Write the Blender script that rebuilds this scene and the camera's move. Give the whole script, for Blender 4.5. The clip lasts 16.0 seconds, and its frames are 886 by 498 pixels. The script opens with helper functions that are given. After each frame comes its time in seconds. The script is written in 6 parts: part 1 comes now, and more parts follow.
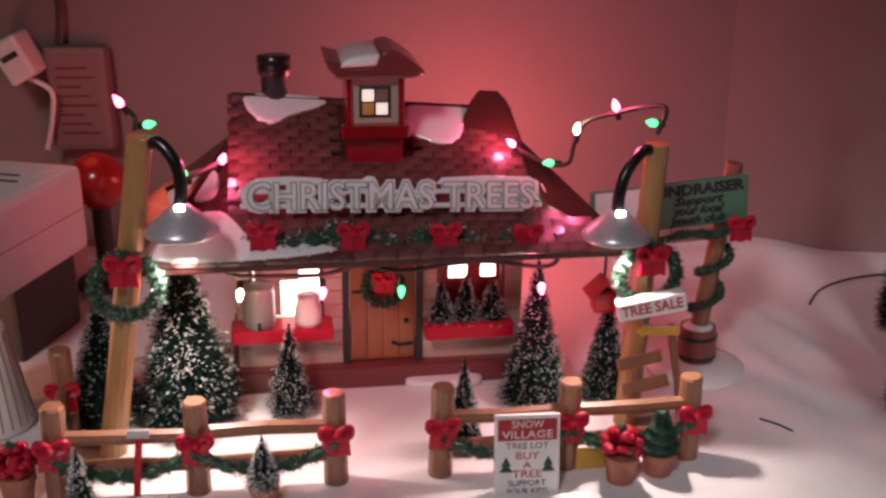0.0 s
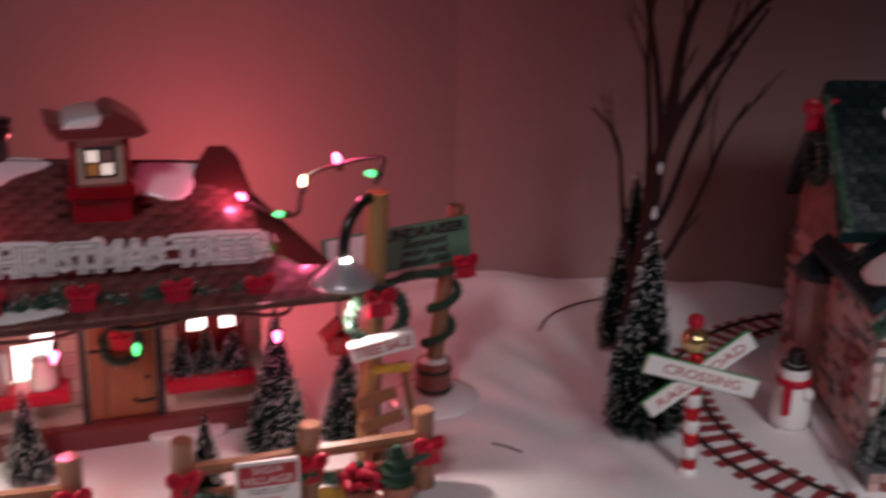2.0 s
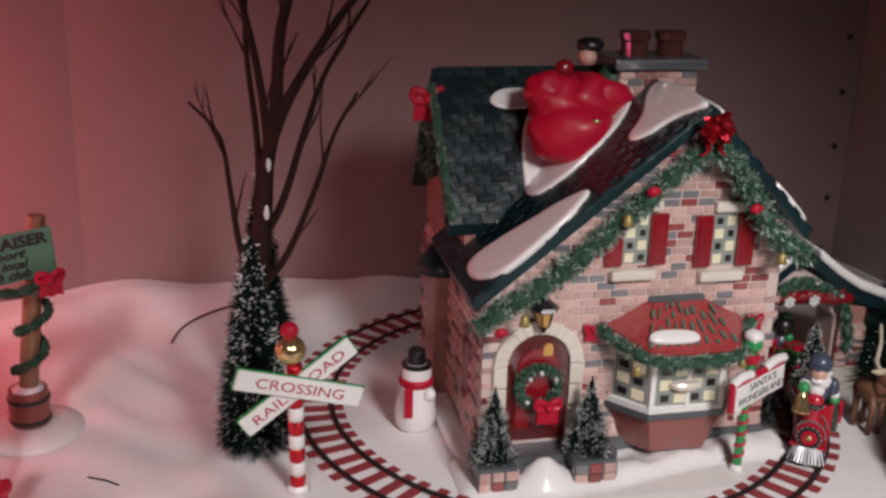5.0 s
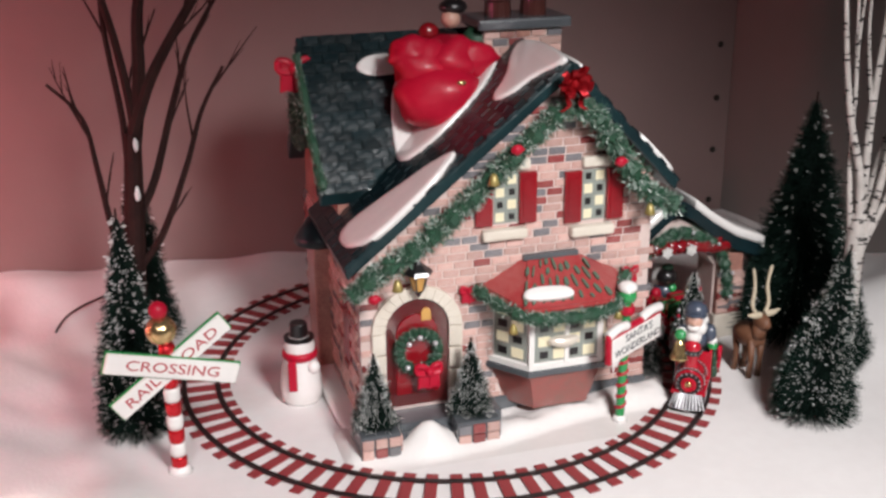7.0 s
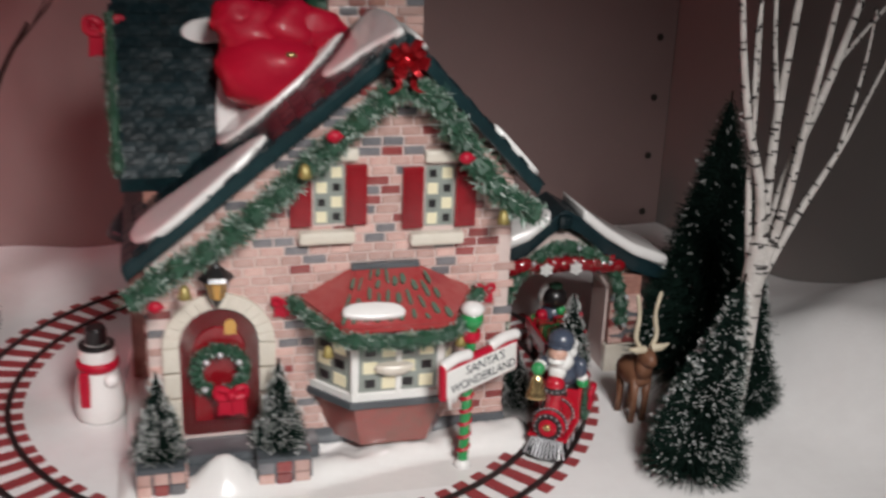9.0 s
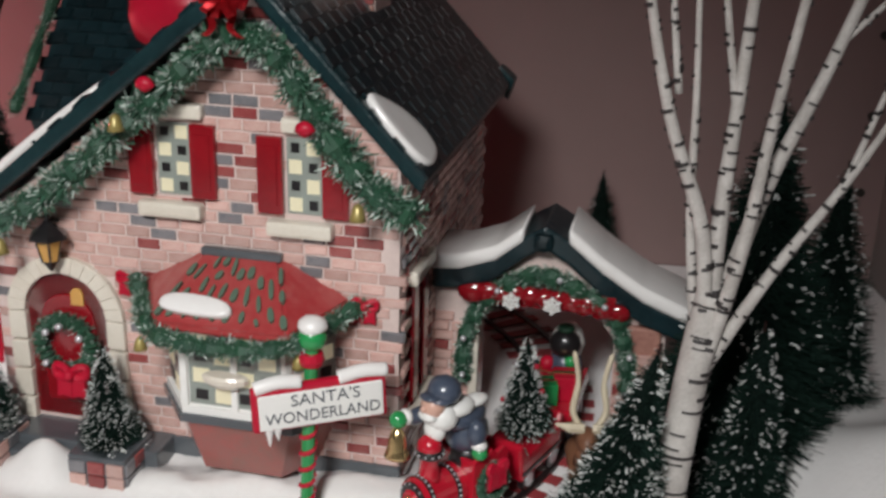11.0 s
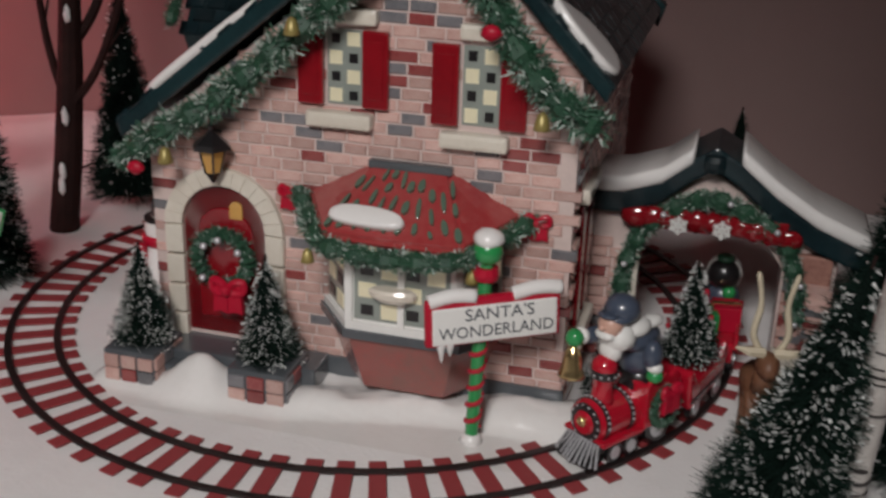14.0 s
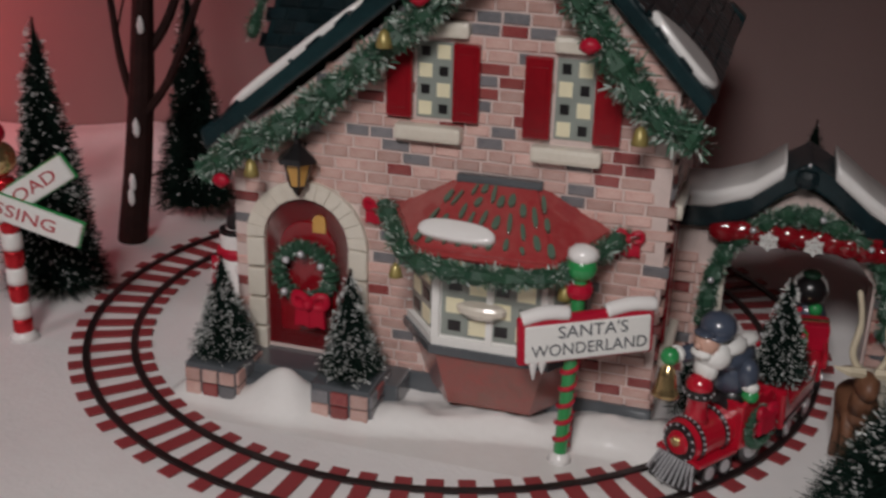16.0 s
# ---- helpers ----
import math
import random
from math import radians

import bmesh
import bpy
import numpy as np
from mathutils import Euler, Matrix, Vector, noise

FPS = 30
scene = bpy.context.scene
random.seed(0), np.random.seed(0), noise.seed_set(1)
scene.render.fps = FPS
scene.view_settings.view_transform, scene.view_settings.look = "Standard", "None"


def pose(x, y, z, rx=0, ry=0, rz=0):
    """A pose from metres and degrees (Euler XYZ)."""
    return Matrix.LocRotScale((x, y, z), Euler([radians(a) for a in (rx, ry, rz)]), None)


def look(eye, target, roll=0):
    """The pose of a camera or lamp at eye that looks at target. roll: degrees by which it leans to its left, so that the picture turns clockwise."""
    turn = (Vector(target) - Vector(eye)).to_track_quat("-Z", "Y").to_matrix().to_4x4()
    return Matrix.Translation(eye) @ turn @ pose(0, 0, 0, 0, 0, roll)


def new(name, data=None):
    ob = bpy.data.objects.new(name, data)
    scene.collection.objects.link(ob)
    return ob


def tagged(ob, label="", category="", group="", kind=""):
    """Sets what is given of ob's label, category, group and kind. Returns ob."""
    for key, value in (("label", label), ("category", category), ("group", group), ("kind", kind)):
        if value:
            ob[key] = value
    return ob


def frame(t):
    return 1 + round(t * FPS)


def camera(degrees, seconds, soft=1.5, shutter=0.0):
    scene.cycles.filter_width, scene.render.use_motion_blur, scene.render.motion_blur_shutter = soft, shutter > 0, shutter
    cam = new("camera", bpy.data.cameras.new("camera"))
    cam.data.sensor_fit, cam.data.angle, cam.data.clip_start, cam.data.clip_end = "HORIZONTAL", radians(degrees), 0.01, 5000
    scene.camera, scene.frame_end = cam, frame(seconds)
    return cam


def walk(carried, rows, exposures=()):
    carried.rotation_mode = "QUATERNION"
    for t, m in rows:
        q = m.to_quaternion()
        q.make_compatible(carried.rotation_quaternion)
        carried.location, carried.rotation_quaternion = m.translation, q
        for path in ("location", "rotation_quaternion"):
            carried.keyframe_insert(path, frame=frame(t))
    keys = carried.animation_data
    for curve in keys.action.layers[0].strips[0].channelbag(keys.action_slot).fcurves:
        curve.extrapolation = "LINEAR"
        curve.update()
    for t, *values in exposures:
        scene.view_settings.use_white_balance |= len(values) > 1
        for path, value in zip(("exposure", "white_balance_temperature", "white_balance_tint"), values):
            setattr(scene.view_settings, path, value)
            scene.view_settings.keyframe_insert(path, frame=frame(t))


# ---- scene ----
# ---- camera ----
cam = camera(43.5, 16.0, soft=2.8, shutter=0.5)
METRES, EYE, TILT, LEAN, TURN = 0.72, 0.291, -20.5, 0.0, 0.0
ROWS = [
    (0.0, 0.0, 0.0, 0.0, 0.0, 0.0, -0.0),
    (0.5, -0.0069, -0.011, -0.0054, -1.01, 0.05, 1.22),
    (1.0, -0.0094, -0.0286, -0.0066, -3.1, 0.65, 1.66),
    (1.5, -0.0051, -0.0413, -0.0056, -5.71, 1.12, 2.24),
    (2.0, 0.0293, -0.0349, 0.0077, -11.45, 1.45, 3.5),
    (2.5, 0.0779, -0.0223, 0.0184, -17.16, 1.43, 4.72),
    (3.0, 0.1306, -0.0221, 0.0145, -20.13, 0.96, 6.1),
    (3.5, 0.1533, -0.017, 0.015, -20.86, 0.61, 6.92),
    (4.0, 0.1628, -0.0069, 0.0123, -21.79, -0.62, 6.96),
    (6.5, 0.1843, -0.0288, 0.0064, -26.17, -0.28, 8.74),
    (7.0, 0.209, -0.0293, -0.0021, -26.84, -2.08, 10.08),
    (7.5, 0.2113, -0.0324, -0.004, -25.92, -1.42, 8.66),
    (8.0, 0.2315, -0.0232, -0.0025, -24.98, -1.38, 7.31),
    (8.5, 0.2898, -0.011, -0.0122, -26.14, -1.65, 7.3),
    (9.0, 0.3834, 0.0301, -0.0209, -25.33, -1.92, 6.9),
    (9.2, 0.4279, 0.0502, -0.0312, -23.74, -2.07, 5.98),
    (11.3, 0.7568, 0.1196, -0.0601, 3.34, 0.17, -2.14),
    (11.5, 0.7568, 0.1274, -0.069, 4.24, -0.62, -2.16),
    (12.0, 0.7566, 0.1244, -0.0701, 2.67, -0.41, -1.13),
    (12.5, 0.7336, 0.1158, -0.0689, 2.36, -0.57, -0.67),
    (13.0, 0.7132, 0.1097, -0.0702, 2.13, -1.25, -1.48),
    (13.5, 0.7019, 0.1149, -0.0762, 2.35, -1.57, -2.02),
    (14.0, 0.6861, 0.1209, -0.0777, 3.02, -1.11, -2.96),
    (14.5, 0.6723, 0.1242, -0.076, 3.59, -0.56, -3.25),
    (15.0, 0.6691, 0.1298, -0.078, 3.34, -0.83, -3.18),
    (15.5, 0.6666, 0.133, -0.0785, 3.48, -1.13, -2.8),
    (16.0, 0.6555, 0.1263, -0.0764, 4.41, -0.73, -3.26),
]
EXPOSURES = [(0.0, -0.86, 6150, 14), (1.5, -1.03, 6200, 17), (3.0, -1.38, 6300, 20), (4.0, -1.0, 6400, 17), (6.5, 0.36, 6300, 11), (7.5, 0.16, 6300, 10), (9.0, -0.1, 6300, 8), (11.5, -0.2, 6200, 6), (12.5, -0.35, 6200, 6), (13.5, -0.6, 6300, 8), (14.5, -0.9, 6400, 10), (16.0, -0.97, 6400, 11)]
walk(cam, [(t, pose(0, 0, EYE, TILT, LEAN, TURN) @ pose(METRES * x, METRES * y, METRES * z, 90 + pitch, roll, yaw)) for t, x, y, z, yaw, pitch, roll in ROWS], EXPOSURES)

# ---- light ----
K = 0.001  # things are drawn in millimetres
world = bpy.data.worlds.new("world")
scene.world = world
world.use_nodes = True
world.node_tree.nodes["Background"].inputs[0].default_value = (0.9, 0.8, 0.72, 1)
world.node_tree.nodes["Background"].inputs[1].default_value = 0.003


def lamp(name, kind, place, colour, watts, size=0.1, target=None):
    data = bpy.data.lights.new(name, kind)
    data.color, data.energy = colour, watts
    if kind == "AREA":
        data.shape, data.size = "DISK", size
    else:
        data.shadow_soft_size = size
    ob = new(name, data)
    ob.matrix_world = look(place, target) if target else pose(*place)
    return ob


# unseen key spot, added in front; its cone keeps light off the upper wall
front_key = lamp("front_key_spot", "SPOT", (0.38, -0.20, 0.54), (1.0, 0.95, 0.92), 29.5, 0.09, (0.455, 0.35, 0.03))
front_key.data.spot_size, front_key.data.spot_blend = radians(52), 1.0
# added fill spot, hung free in the room to brighten the lodge's front
room = lamp("lodge_fill_spot", "SPOT", (-0.32, -0.50, 0.95), (1.0, 0.90, 0.90), 42.0, 0.10, (-0.06, 0.50, 0.09))
room.data.spot_size, room.data.spot_blend = radians(37), 1.0
lamp("cord_bulb_glow", "POINT", (-0.335, 0.500, 0.035), (1.0, 0.42, 0.25), 0.6, 0.008)
lamp("red_globe_glow", "POINT", (-0.235, 0.685, 0.135), (1.0, 0.13, 0.07), 0.06, 0.02)


# ---- materials ----
def shade(name, colour, rough=0.5, metal=0.0, spots=None, scale=60.0, amount=0.5, bump=0.0, bump_scale=200.0, coat=0.0, vary=0.0, glow=None, glow_strength=0.0, grain=(1, 1, 1), spec=0.5):
    """A painted, glazed, wooden or cloth surface: two tones mixed by two noises, a fine relief, and gloss."""
    mat = bpy.data.materials.new(name)
    mat.use_nodes = True
    nodes, links = mat.node_tree.nodes, mat.node_tree.links
    bsdf = nodes["Principled BSDF"]
    bsdf.inputs["Roughness"].default_value = rough
    bsdf.inputs["Metallic"].default_value = metal
    bsdf.inputs["Specular IOR Level"].default_value = spec
    bsdf.inputs["Coat Weight"].default_value = coat
    bsdf.inputs["Coat Roughness"].default_value = 0.08
    where = nodes.new("ShaderNodeTexCoord")
    stretch = nodes.new("ShaderNodeMapping")
    stretch.inputs["Scale"].default_value = grain
    links.new(where.outputs["Object"], stretch.inputs["Vector"])
    spots = spots or tuple(c * 0.72 for c in colour)
    large, fine = nodes.new("ShaderNodeTexNoise"), nodes.new("ShaderNodeTexNoise")
    large.inputs["Scale"].default_value, fine.inputs["Scale"].default_value = scale, scale * 9
    large.inputs["Detail"].default_value = 6
    links.new(stretch.outputs["Vector"], large.inputs["Vector"])
    links.new(stretch.outputs["Vector"], fine.inputs["Vector"])
    both = nodes.new("ShaderNodeMath")
    both.operation = "MULTIPLY_ADD"
    links.new(fine.outputs["Fac"], both.inputs[0])
    both.inputs[1].default_value = 0.45
    links.new(large.outputs["Fac"], both.inputs[2])
    ramp = nodes.new("ShaderNodeMapRange")
    ramp.inputs["From Min"].default_value, ramp.inputs["From Max"].default_value = 0.55, 0.95
    ramp.inputs["To Max"].default_value = amount
    links.new(both.outputs[0], ramp.inputs["Value"])
    mix = nodes.new("ShaderNodeMix")
    mix.data_type = "RGBA"
    mix.inputs["A"].default_value, mix.inputs["B"].default_value = (*colour, 1), (*spots, 1)
    links.new(ramp.outputs["Result"], mix.inputs["Factor"])
    out = mix.outputs["Result"]
    if vary:
        info, value, hue = nodes.new("ShaderNodeObjectInfo"), nodes.new("ShaderNodeMapRange"), nodes.new("ShaderNodeHueSaturation")
        value.inputs["To Min"].default_value, value.inputs["To Max"].default_value = 1 - vary, 1 + vary
        links.new(info.outputs["Random"], value.inputs["Value"])
        links.new(value.outputs["Result"], hue.inputs["Value"])
        links.new(out, hue.inputs["Color"])
        out = hue.outputs["Color"]
    links.new(out, bsdf.inputs["Base Color"])
    if bump:
        grainy, relief = nodes.new("ShaderNodeTexNoise"), nodes.new("ShaderNodeBump")
        grainy.inputs["Scale"].default_value, grainy.inputs["Detail"].default_value = bump_scale, 5
        relief.inputs["Strength"].default_value, relief.inputs["Distance"].default_value = bump, 0.001
        links.new(stretch.outputs["Vector"], grainy.inputs["Vector"])
        links.new(grainy.outputs["Fac"], relief.inputs["Height"])
        links.new(relief.outputs["Normal"], bsdf.inputs["Normal"])
    if glow:
        bsdf.inputs["Emission Color"].default_value = (*glow, 1)
        bsdf.inputs["Emission Strength"].default_value = glow_strength
    return mat


M_WALL = shade("painted_wall", (0.245, 0.165, 0.155), 0.7, scale=6, amount=0.25, bump=0.15, bump_scale=300)
M_PANEL = shade("white_panel", (0.24, 0.22, 0.21), 0.6, scale=5, amount=0.2, bump=0.05)
M_ROOM = shade("room_plaster", (0.14, 0.12, 0.11), 0.8, scale=3)
M_HOLE = shade("pin_hole_shadow", (0.03, 0.025, 0.02), 0.9)
M_CLOTH = shade("snow_cloth", (0.80, 0.78, 0.77), 0.8, spots=(0.7, 0.67, 0.66), scale=14, amount=0.5, bump=0.25, bump_scale=500)
M_SNOW = shade("glazed_snow", (0.82, 0.80, 0.78), 0.22, spots=(0.72, 0.68, 0.66), scale=45, amount=0.4, bump=0.2, bump_scale=120, coat=0.6)
M_TIE = shade("dark_red_print", (0.30, 0.045, 0.05), 0.5, scale=90, amount=0.4)
M_RAIL = shade("black_rail", (0.018, 0.012, 0.012), 0.4)
M_PINK = shade("pink_glazed_brick", (0.50, 0.30, 0.26), 0.2, spots=(0.64, 0.46, 0.41), scale=110, amount=0.7, bump=0.25, bump_scale=350, coat=0.6, vary=0.22)
M_GREY = shade("grey_glazed_brick", (0.15, 0.15, 0.16), 0.25, spots=(0.26, 0.24, 0.25), scale=150, amount=0.6, bump=0.2, coat=0.5, vary=0.2)
M_DARK = shade("dark_red_glazed_brick", (0.22, 0.045, 0.045), 0.25, spots=(0.32, 0.1, 0.09), scale=150, amount=0.6, bump=0.2, coat=0.5, vary=0.2)
M_MORTAR = shade("pink_mortar", (0.66, 0.53, 0.49), 0.35, scale=70, amount=0.5, bump=0.2, coat=0.3)
M_SIDE = shade("blotched_brick_side", (0.42, 0.22, 0.17), 0.35, spots=(0.16, 0.05, 0.05), scale=70, amount=0.8, bump=0.5, bump_scale=140, coat=0.4)
M_TEAL = shade("dark_teal_shingle", (0.006, 0.018, 0.022), 0.3, spots=(0.002, 0.006, 0.008), scale=60, amount=0.8, bump=0.4, bump_scale=420, vary=0.35, spec=0.3, coat=0.35)
M_ROOFDARK = shade("dark_roof_glaze", (0.012, 0.034, 0.038), 0.3, spots=(0.006, 0.014, 0.017), scale=60, amount=0.8, bump=0.5, coat=0.2, spec=0.25)
M_STONE = shade("cream_stone", (0.70, 0.65, 0.56), 0.3, spots=(0.58, 0.51, 0.42), scale=80, amount=0.5, bump=0.3, bump_scale=250, coat=0.4)
M_RED = shade("red_glaze", (0.25, 0.007, 0.013), 0.18, spots=(0.16, 0.005, 0.009), scale=50, amount=0.6, bump=0.12, coat=0.6)
M_SCARLET = shade("scarlet_cloth_glaze", (0.44, 0.005, 0.028), 0.45, spots=(0.32, 0.003, 0.020), scale=40, amount=0.5, bump=0.25, coat=0.10, spec=0.3)
M_FOIL = shade("red_foil_ribbon", (0.6, 0.02, 0.03), 0.15, metal=0.6, bump=0.3, bump_scale=400)
# the pinkish spots are sheen painted into the awning's red
M_AWNING = shade("red_awning_pale_sheen", (0.33, 0.035, 0.038), 0.13, spots=(0.40, 0.11, 0.10), scale=35, amount=0.6, bump=0.3, coat=0.9)
M_BAYFOOT = shade("faded_red_brick_foot", (0.30, 0.075, 0.065), 0.25, spots=(0.20, 0.10, 0.08), scale=90, amount=0.8, bump=0.5, bump_scale=180, coat=0.5)
M_BELL = shade("dull_brass_bell", (0.34, 0.27, 0.09), 0.35, metal=0.3, scale=150)
M_AWNSTRIPE = shade("grey_green_stripe", (0.10, 0.15, 0.11), 0.25, scale=90, coat=0.5)
M_SLATE = shade("slate_grey_glaze", (0.09, 0.10, 0.11), 0.25, scale=60, bump=0.3, coat=0.5)
M_AMBER = shade("amber_pane", (0.55, 0.30, 0.08), 0.25, scale=120, glow=(1.0, 0.55, 0.15), glow_strength=0.05)
M_MULLION = shade("grey_green_mullion", (0.27, 0.30, 0.27), 0.3, scale=120, coat=0.4)
M_CREAMPANE = shade("lit_cream_pane", (0.65, 0.6, 0.42), 0.3, scale=200, amount=0.3, glow=(1.0, 0.88, 0.6), glow_strength=0.16)
M_BLACK = shade("black_glaze", (0.012, 0.011, 0.012), 0.3, coat=0.3)
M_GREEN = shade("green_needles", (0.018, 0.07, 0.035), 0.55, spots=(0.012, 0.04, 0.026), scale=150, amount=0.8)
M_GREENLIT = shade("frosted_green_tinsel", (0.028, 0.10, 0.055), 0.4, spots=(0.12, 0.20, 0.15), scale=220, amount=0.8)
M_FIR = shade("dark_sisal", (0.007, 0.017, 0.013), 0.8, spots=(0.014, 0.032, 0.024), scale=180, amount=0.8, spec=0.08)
M_FLOCK = shade("white_flock", (0.75, 0.76, 0.74), 0.8, scale=300)
M_FROST = shade("frosted_tinsel_tips", (0.38, 0.46, 0.40), 0.45, spots=(0.62, 0.66, 0.62), scale=300, amount=0.8)
# sisal green darkened for the shade deep among the bristles
M_CORE = shade("sisal_inner_shade", (0.005, 0.010, 0.008), 0.9, scale=200, spec=0.05)
M_TWIG = shade("dark_brown_bark", (0.022, 0.011, 0.010), 0.7, spots=(0.045, 0.02, 0.017), scale=120, bump=0.6, bump_scale=300, spec=0.1)
M_BIRCH = shade("white_birch_paper", (0.54, 0.51, 0.48), 0.6, spots=(0.27, 0.24, 0.22), scale=110, amount=0.6, bump=0.4)
M_SHINGLE = shade("brown_glazed_shingle", (0.085, 0.030, 0.027), 0.25, spots=(0.18, 0.09, 0.075), scale=120, amount=0.8, bump=0.3, bump_scale=260, coat=0.55, vary=0.25)
M_ROOFBROWN = shade("brown_roof_bed", (0.075, 0.024, 0.02), 0.25, scale=60, bump=0.3, coat=0.5)
M_PLASTER = shade("cream_boards", (0.55, 0.42, 0.34), 0.3, spots=(0.4, 0.26, 0.2), scale=50, amount=0.5, bump=0.2, coat=0.4)
M_WOOD = shade("tan_fence_wood", (0.30, 0.14, 0.075), 0.4, spots=(0.17, 0.07, 0.038), scale=60, amount=0.7, bump=0.4, bump_scale=120, coat=0.25, grain=(1, 1, 0.3))
M_POST = shade("pale_post_wood", (0.40, 0.23, 0.085), 0.4, spots=(0.27, 0.14, 0.05), scale=50, amount=0.6, bump=0.3, coat=0.25, grain=(1, 1, 0.2))
M_DOORWOOD = shade("orange_door_wood", (0.34, 0.11, 0.035), 0.3, spots=(0.17, 0.05, 0.02), scale=60, amount=0.8, bump=0.3, coat=0.4, grain=(1, 1, 0.15))
M_BASE = shade("maroon_foundation", (0.18, 0.035, 0.035), 0.3, scale=50, bump=0.3, coat=0.4)
M_SILVER = shade("brushed_silver", (0.62, 0.62, 0.64), 0.32, metal=0.45, scale=60)
M_TIN = shade("grey_tin", (0.36, 0.33, 0.31), 0.35, metal=0.4, scale=80, bump=0.2)
M_GOLD = shade("gold_ball", (0.72, 0.53, 0.26), 0.2, metal=0.9, scale=90)
M_WHITE = shade("white_paint", (0.78, 0.77, 0.74), 0.4, scale=50, amount=0.2, bump=0.1)
M_PLASTIC = shade("white_plastic", (0.72, 0.68, 0.63), 0.45, scale=30, amount=0.15)
M_INK = shade("dark_ink", (0.03, 0.025, 0.025), 0.6)
M_REDINK = shade("red_ink", (0.42, 0.03, 0.04), 0.5)
M_SIGNGREEN = shade("green_board", (0.10, 0.24, 0.15), 0.4, scale=60, amount=0.4, bump=0.2)
M_YELLOW = shade("yellow_glaze", (0.62, 0.36, 0.05), 0.3, scale=60, coat=0.4)
M_BROWN = shade("brown_hide", (0.17, 0.075, 0.04), 0.5, scale=120, bump=0.3)
M_BONE = shade("bone_white", (0.6, 0.52, 0.38), 0.5, scale=120)
M_BARREL = shade("red_stained_barrel", (0.26, 0.07, 0.05), 0.35, scale=70, bump=0.3, coat=0.3)
M_POT = shade("terracotta", (0.36, 0.13, 0.08), 0.55, scale=80, bump=0.3)
M_SKIN = shade("pink_glaze", (0.6, 0.36, 0.28), 0.35, scale=90)
M_NAVY = shade("slate_blue_glaze", (0.06, 0.075, 0.11), 0.3, scale=70, coat=0.4)
M_TRAIN = shade("train_red_enamel", (0.46, 0.008, 0.026), 0.22, spots=(0.33, 0.01, 0.018), scale=40, amount=0.5, bump=0.08, coat=0.6)
M_GIFTGREEN = shade("green_wrapping", (0.03, 0.28, 0.08), 0.25, scale=80, coat=0.4)
M_TAN = shade("tan_card", (0.21, 0.13, 0.12), 0.6, scale=20, amount=0.3)
M_CABLE = shade("brown_cable", (0.06, 0.035, 0.03), 0.5)


def glowing(name, colour, strength):
    return shade(name, tuple(min(1, c * 0.8) for c in colour), 0.3, glow=colour, glow_strength=strength, amount=0.1)


G_RED = glowing("lit_magenta_bulb", (1.0, 0.10, 0.22), 30)
G_WARM = glowing("lit_warm_bulb", (1.0, 0.72, 0.42), 30)
G_GREEN = glowing("lit_green_bulb", (0.10, 0.9, 0.25), 5)
G_WINDOW = glowing("lit_window", (1.0, 0.88, 0.80), 7.0)
G_PANE = glowing("lit_small_pane", (1.0, 0.88, 0.72), 1.2)
G_LAMP = glowing("lit_lamp_bulb", (1.0, 0.9, 0.8), 30)
G_GLOBE = shade("red_glass_globe", (0.30, 0.012, 0.010), 0.2, glow=(1.0, 0.05, 0.03), glow_strength=0.01)


# ---- tools for meshes ----
def part(name, bm, material, parent=None, label="", smooth=False):
    mesh = bpy.data.meshes.new(name)
    bm.to_mesh(mesh)
    bm.free()
    return hang(name, mesh, material, parent, label, smooth)


def hang(name, mesh, material, parent=None, label="", smooth=False):
    if material and not mesh.materials:
        mesh.materials.append(material)
    if smooth:
        mesh.polygons.foreach_set("use_smooth", [True] * len(mesh.polygons))
    ob = new(name, mesh)
    if parent:
        ob.parent = parent
    return tagged(ob, label)


def thing(name, m, label, category, group="", kind=""):
    ob = new(name)
    ob.empty_display_size = 0.01
    ob.matrix_world = m
    return tagged(ob, label, category, group, kind)


def box(bm, x0, x1, y0, y1, z0, z1, bevel=0.0, m=None):
    """A box in millimetres, with its edges rounded."""
    made = bmesh.ops.create_cube(bm, size=1.0)["verts"]
    for v in made:
        v.co = Vector(((x0 if v.co.x < 0 else x1) * K, (y0 if v.co.y < 0 else y1) * K, (z0 if v.co.z < 0 else z1) * K))
    if bevel:
        edges = list({e for v in made for e in v.link_edges})
        made = list({v for f in bmesh.ops.bevel(bm, geom=edges, offset=bevel * K, segments=2, affect="EDGES", profile=0.6)["faces"] for v in f.verts} | {v for v in made if v.is_valid})
    if m:
        bmesh.ops.transform(bm, matrix=m, verts=made)
    return bm


def boxed(*a, **k):
    return box(bmesh.new(), *a, **k)


def prism(bm, outline, v0, v1, bevel=0.0):
    """An outline in (u, z), in millimetres, drawn out from v0 to v1."""
    front = [bm.verts.new((u * K, v0 * K, z * K)) for u, z in outline]
    face = bm.faces.new(front)
    more = bmesh.ops.extrude_face_region(bm, geom=[face])["geom"]
    back = [g for g in more if isinstance(g, bmesh.types.BMVert)]
    for v in back:
        v.co.y = v1 * K
    bmesh.ops.recalc_face_normals(bm, faces=bm.faces)
    if bevel:
        bmesh.ops.bevel(bm, geom=list({e for v in front + back for e in v.link_edges}), offset=bevel * K, segments=2, affect="EDGES", profile=0.6)
    return bm


def prismed(*a, **k):
    return prism(bmesh.new(), *a, **k)


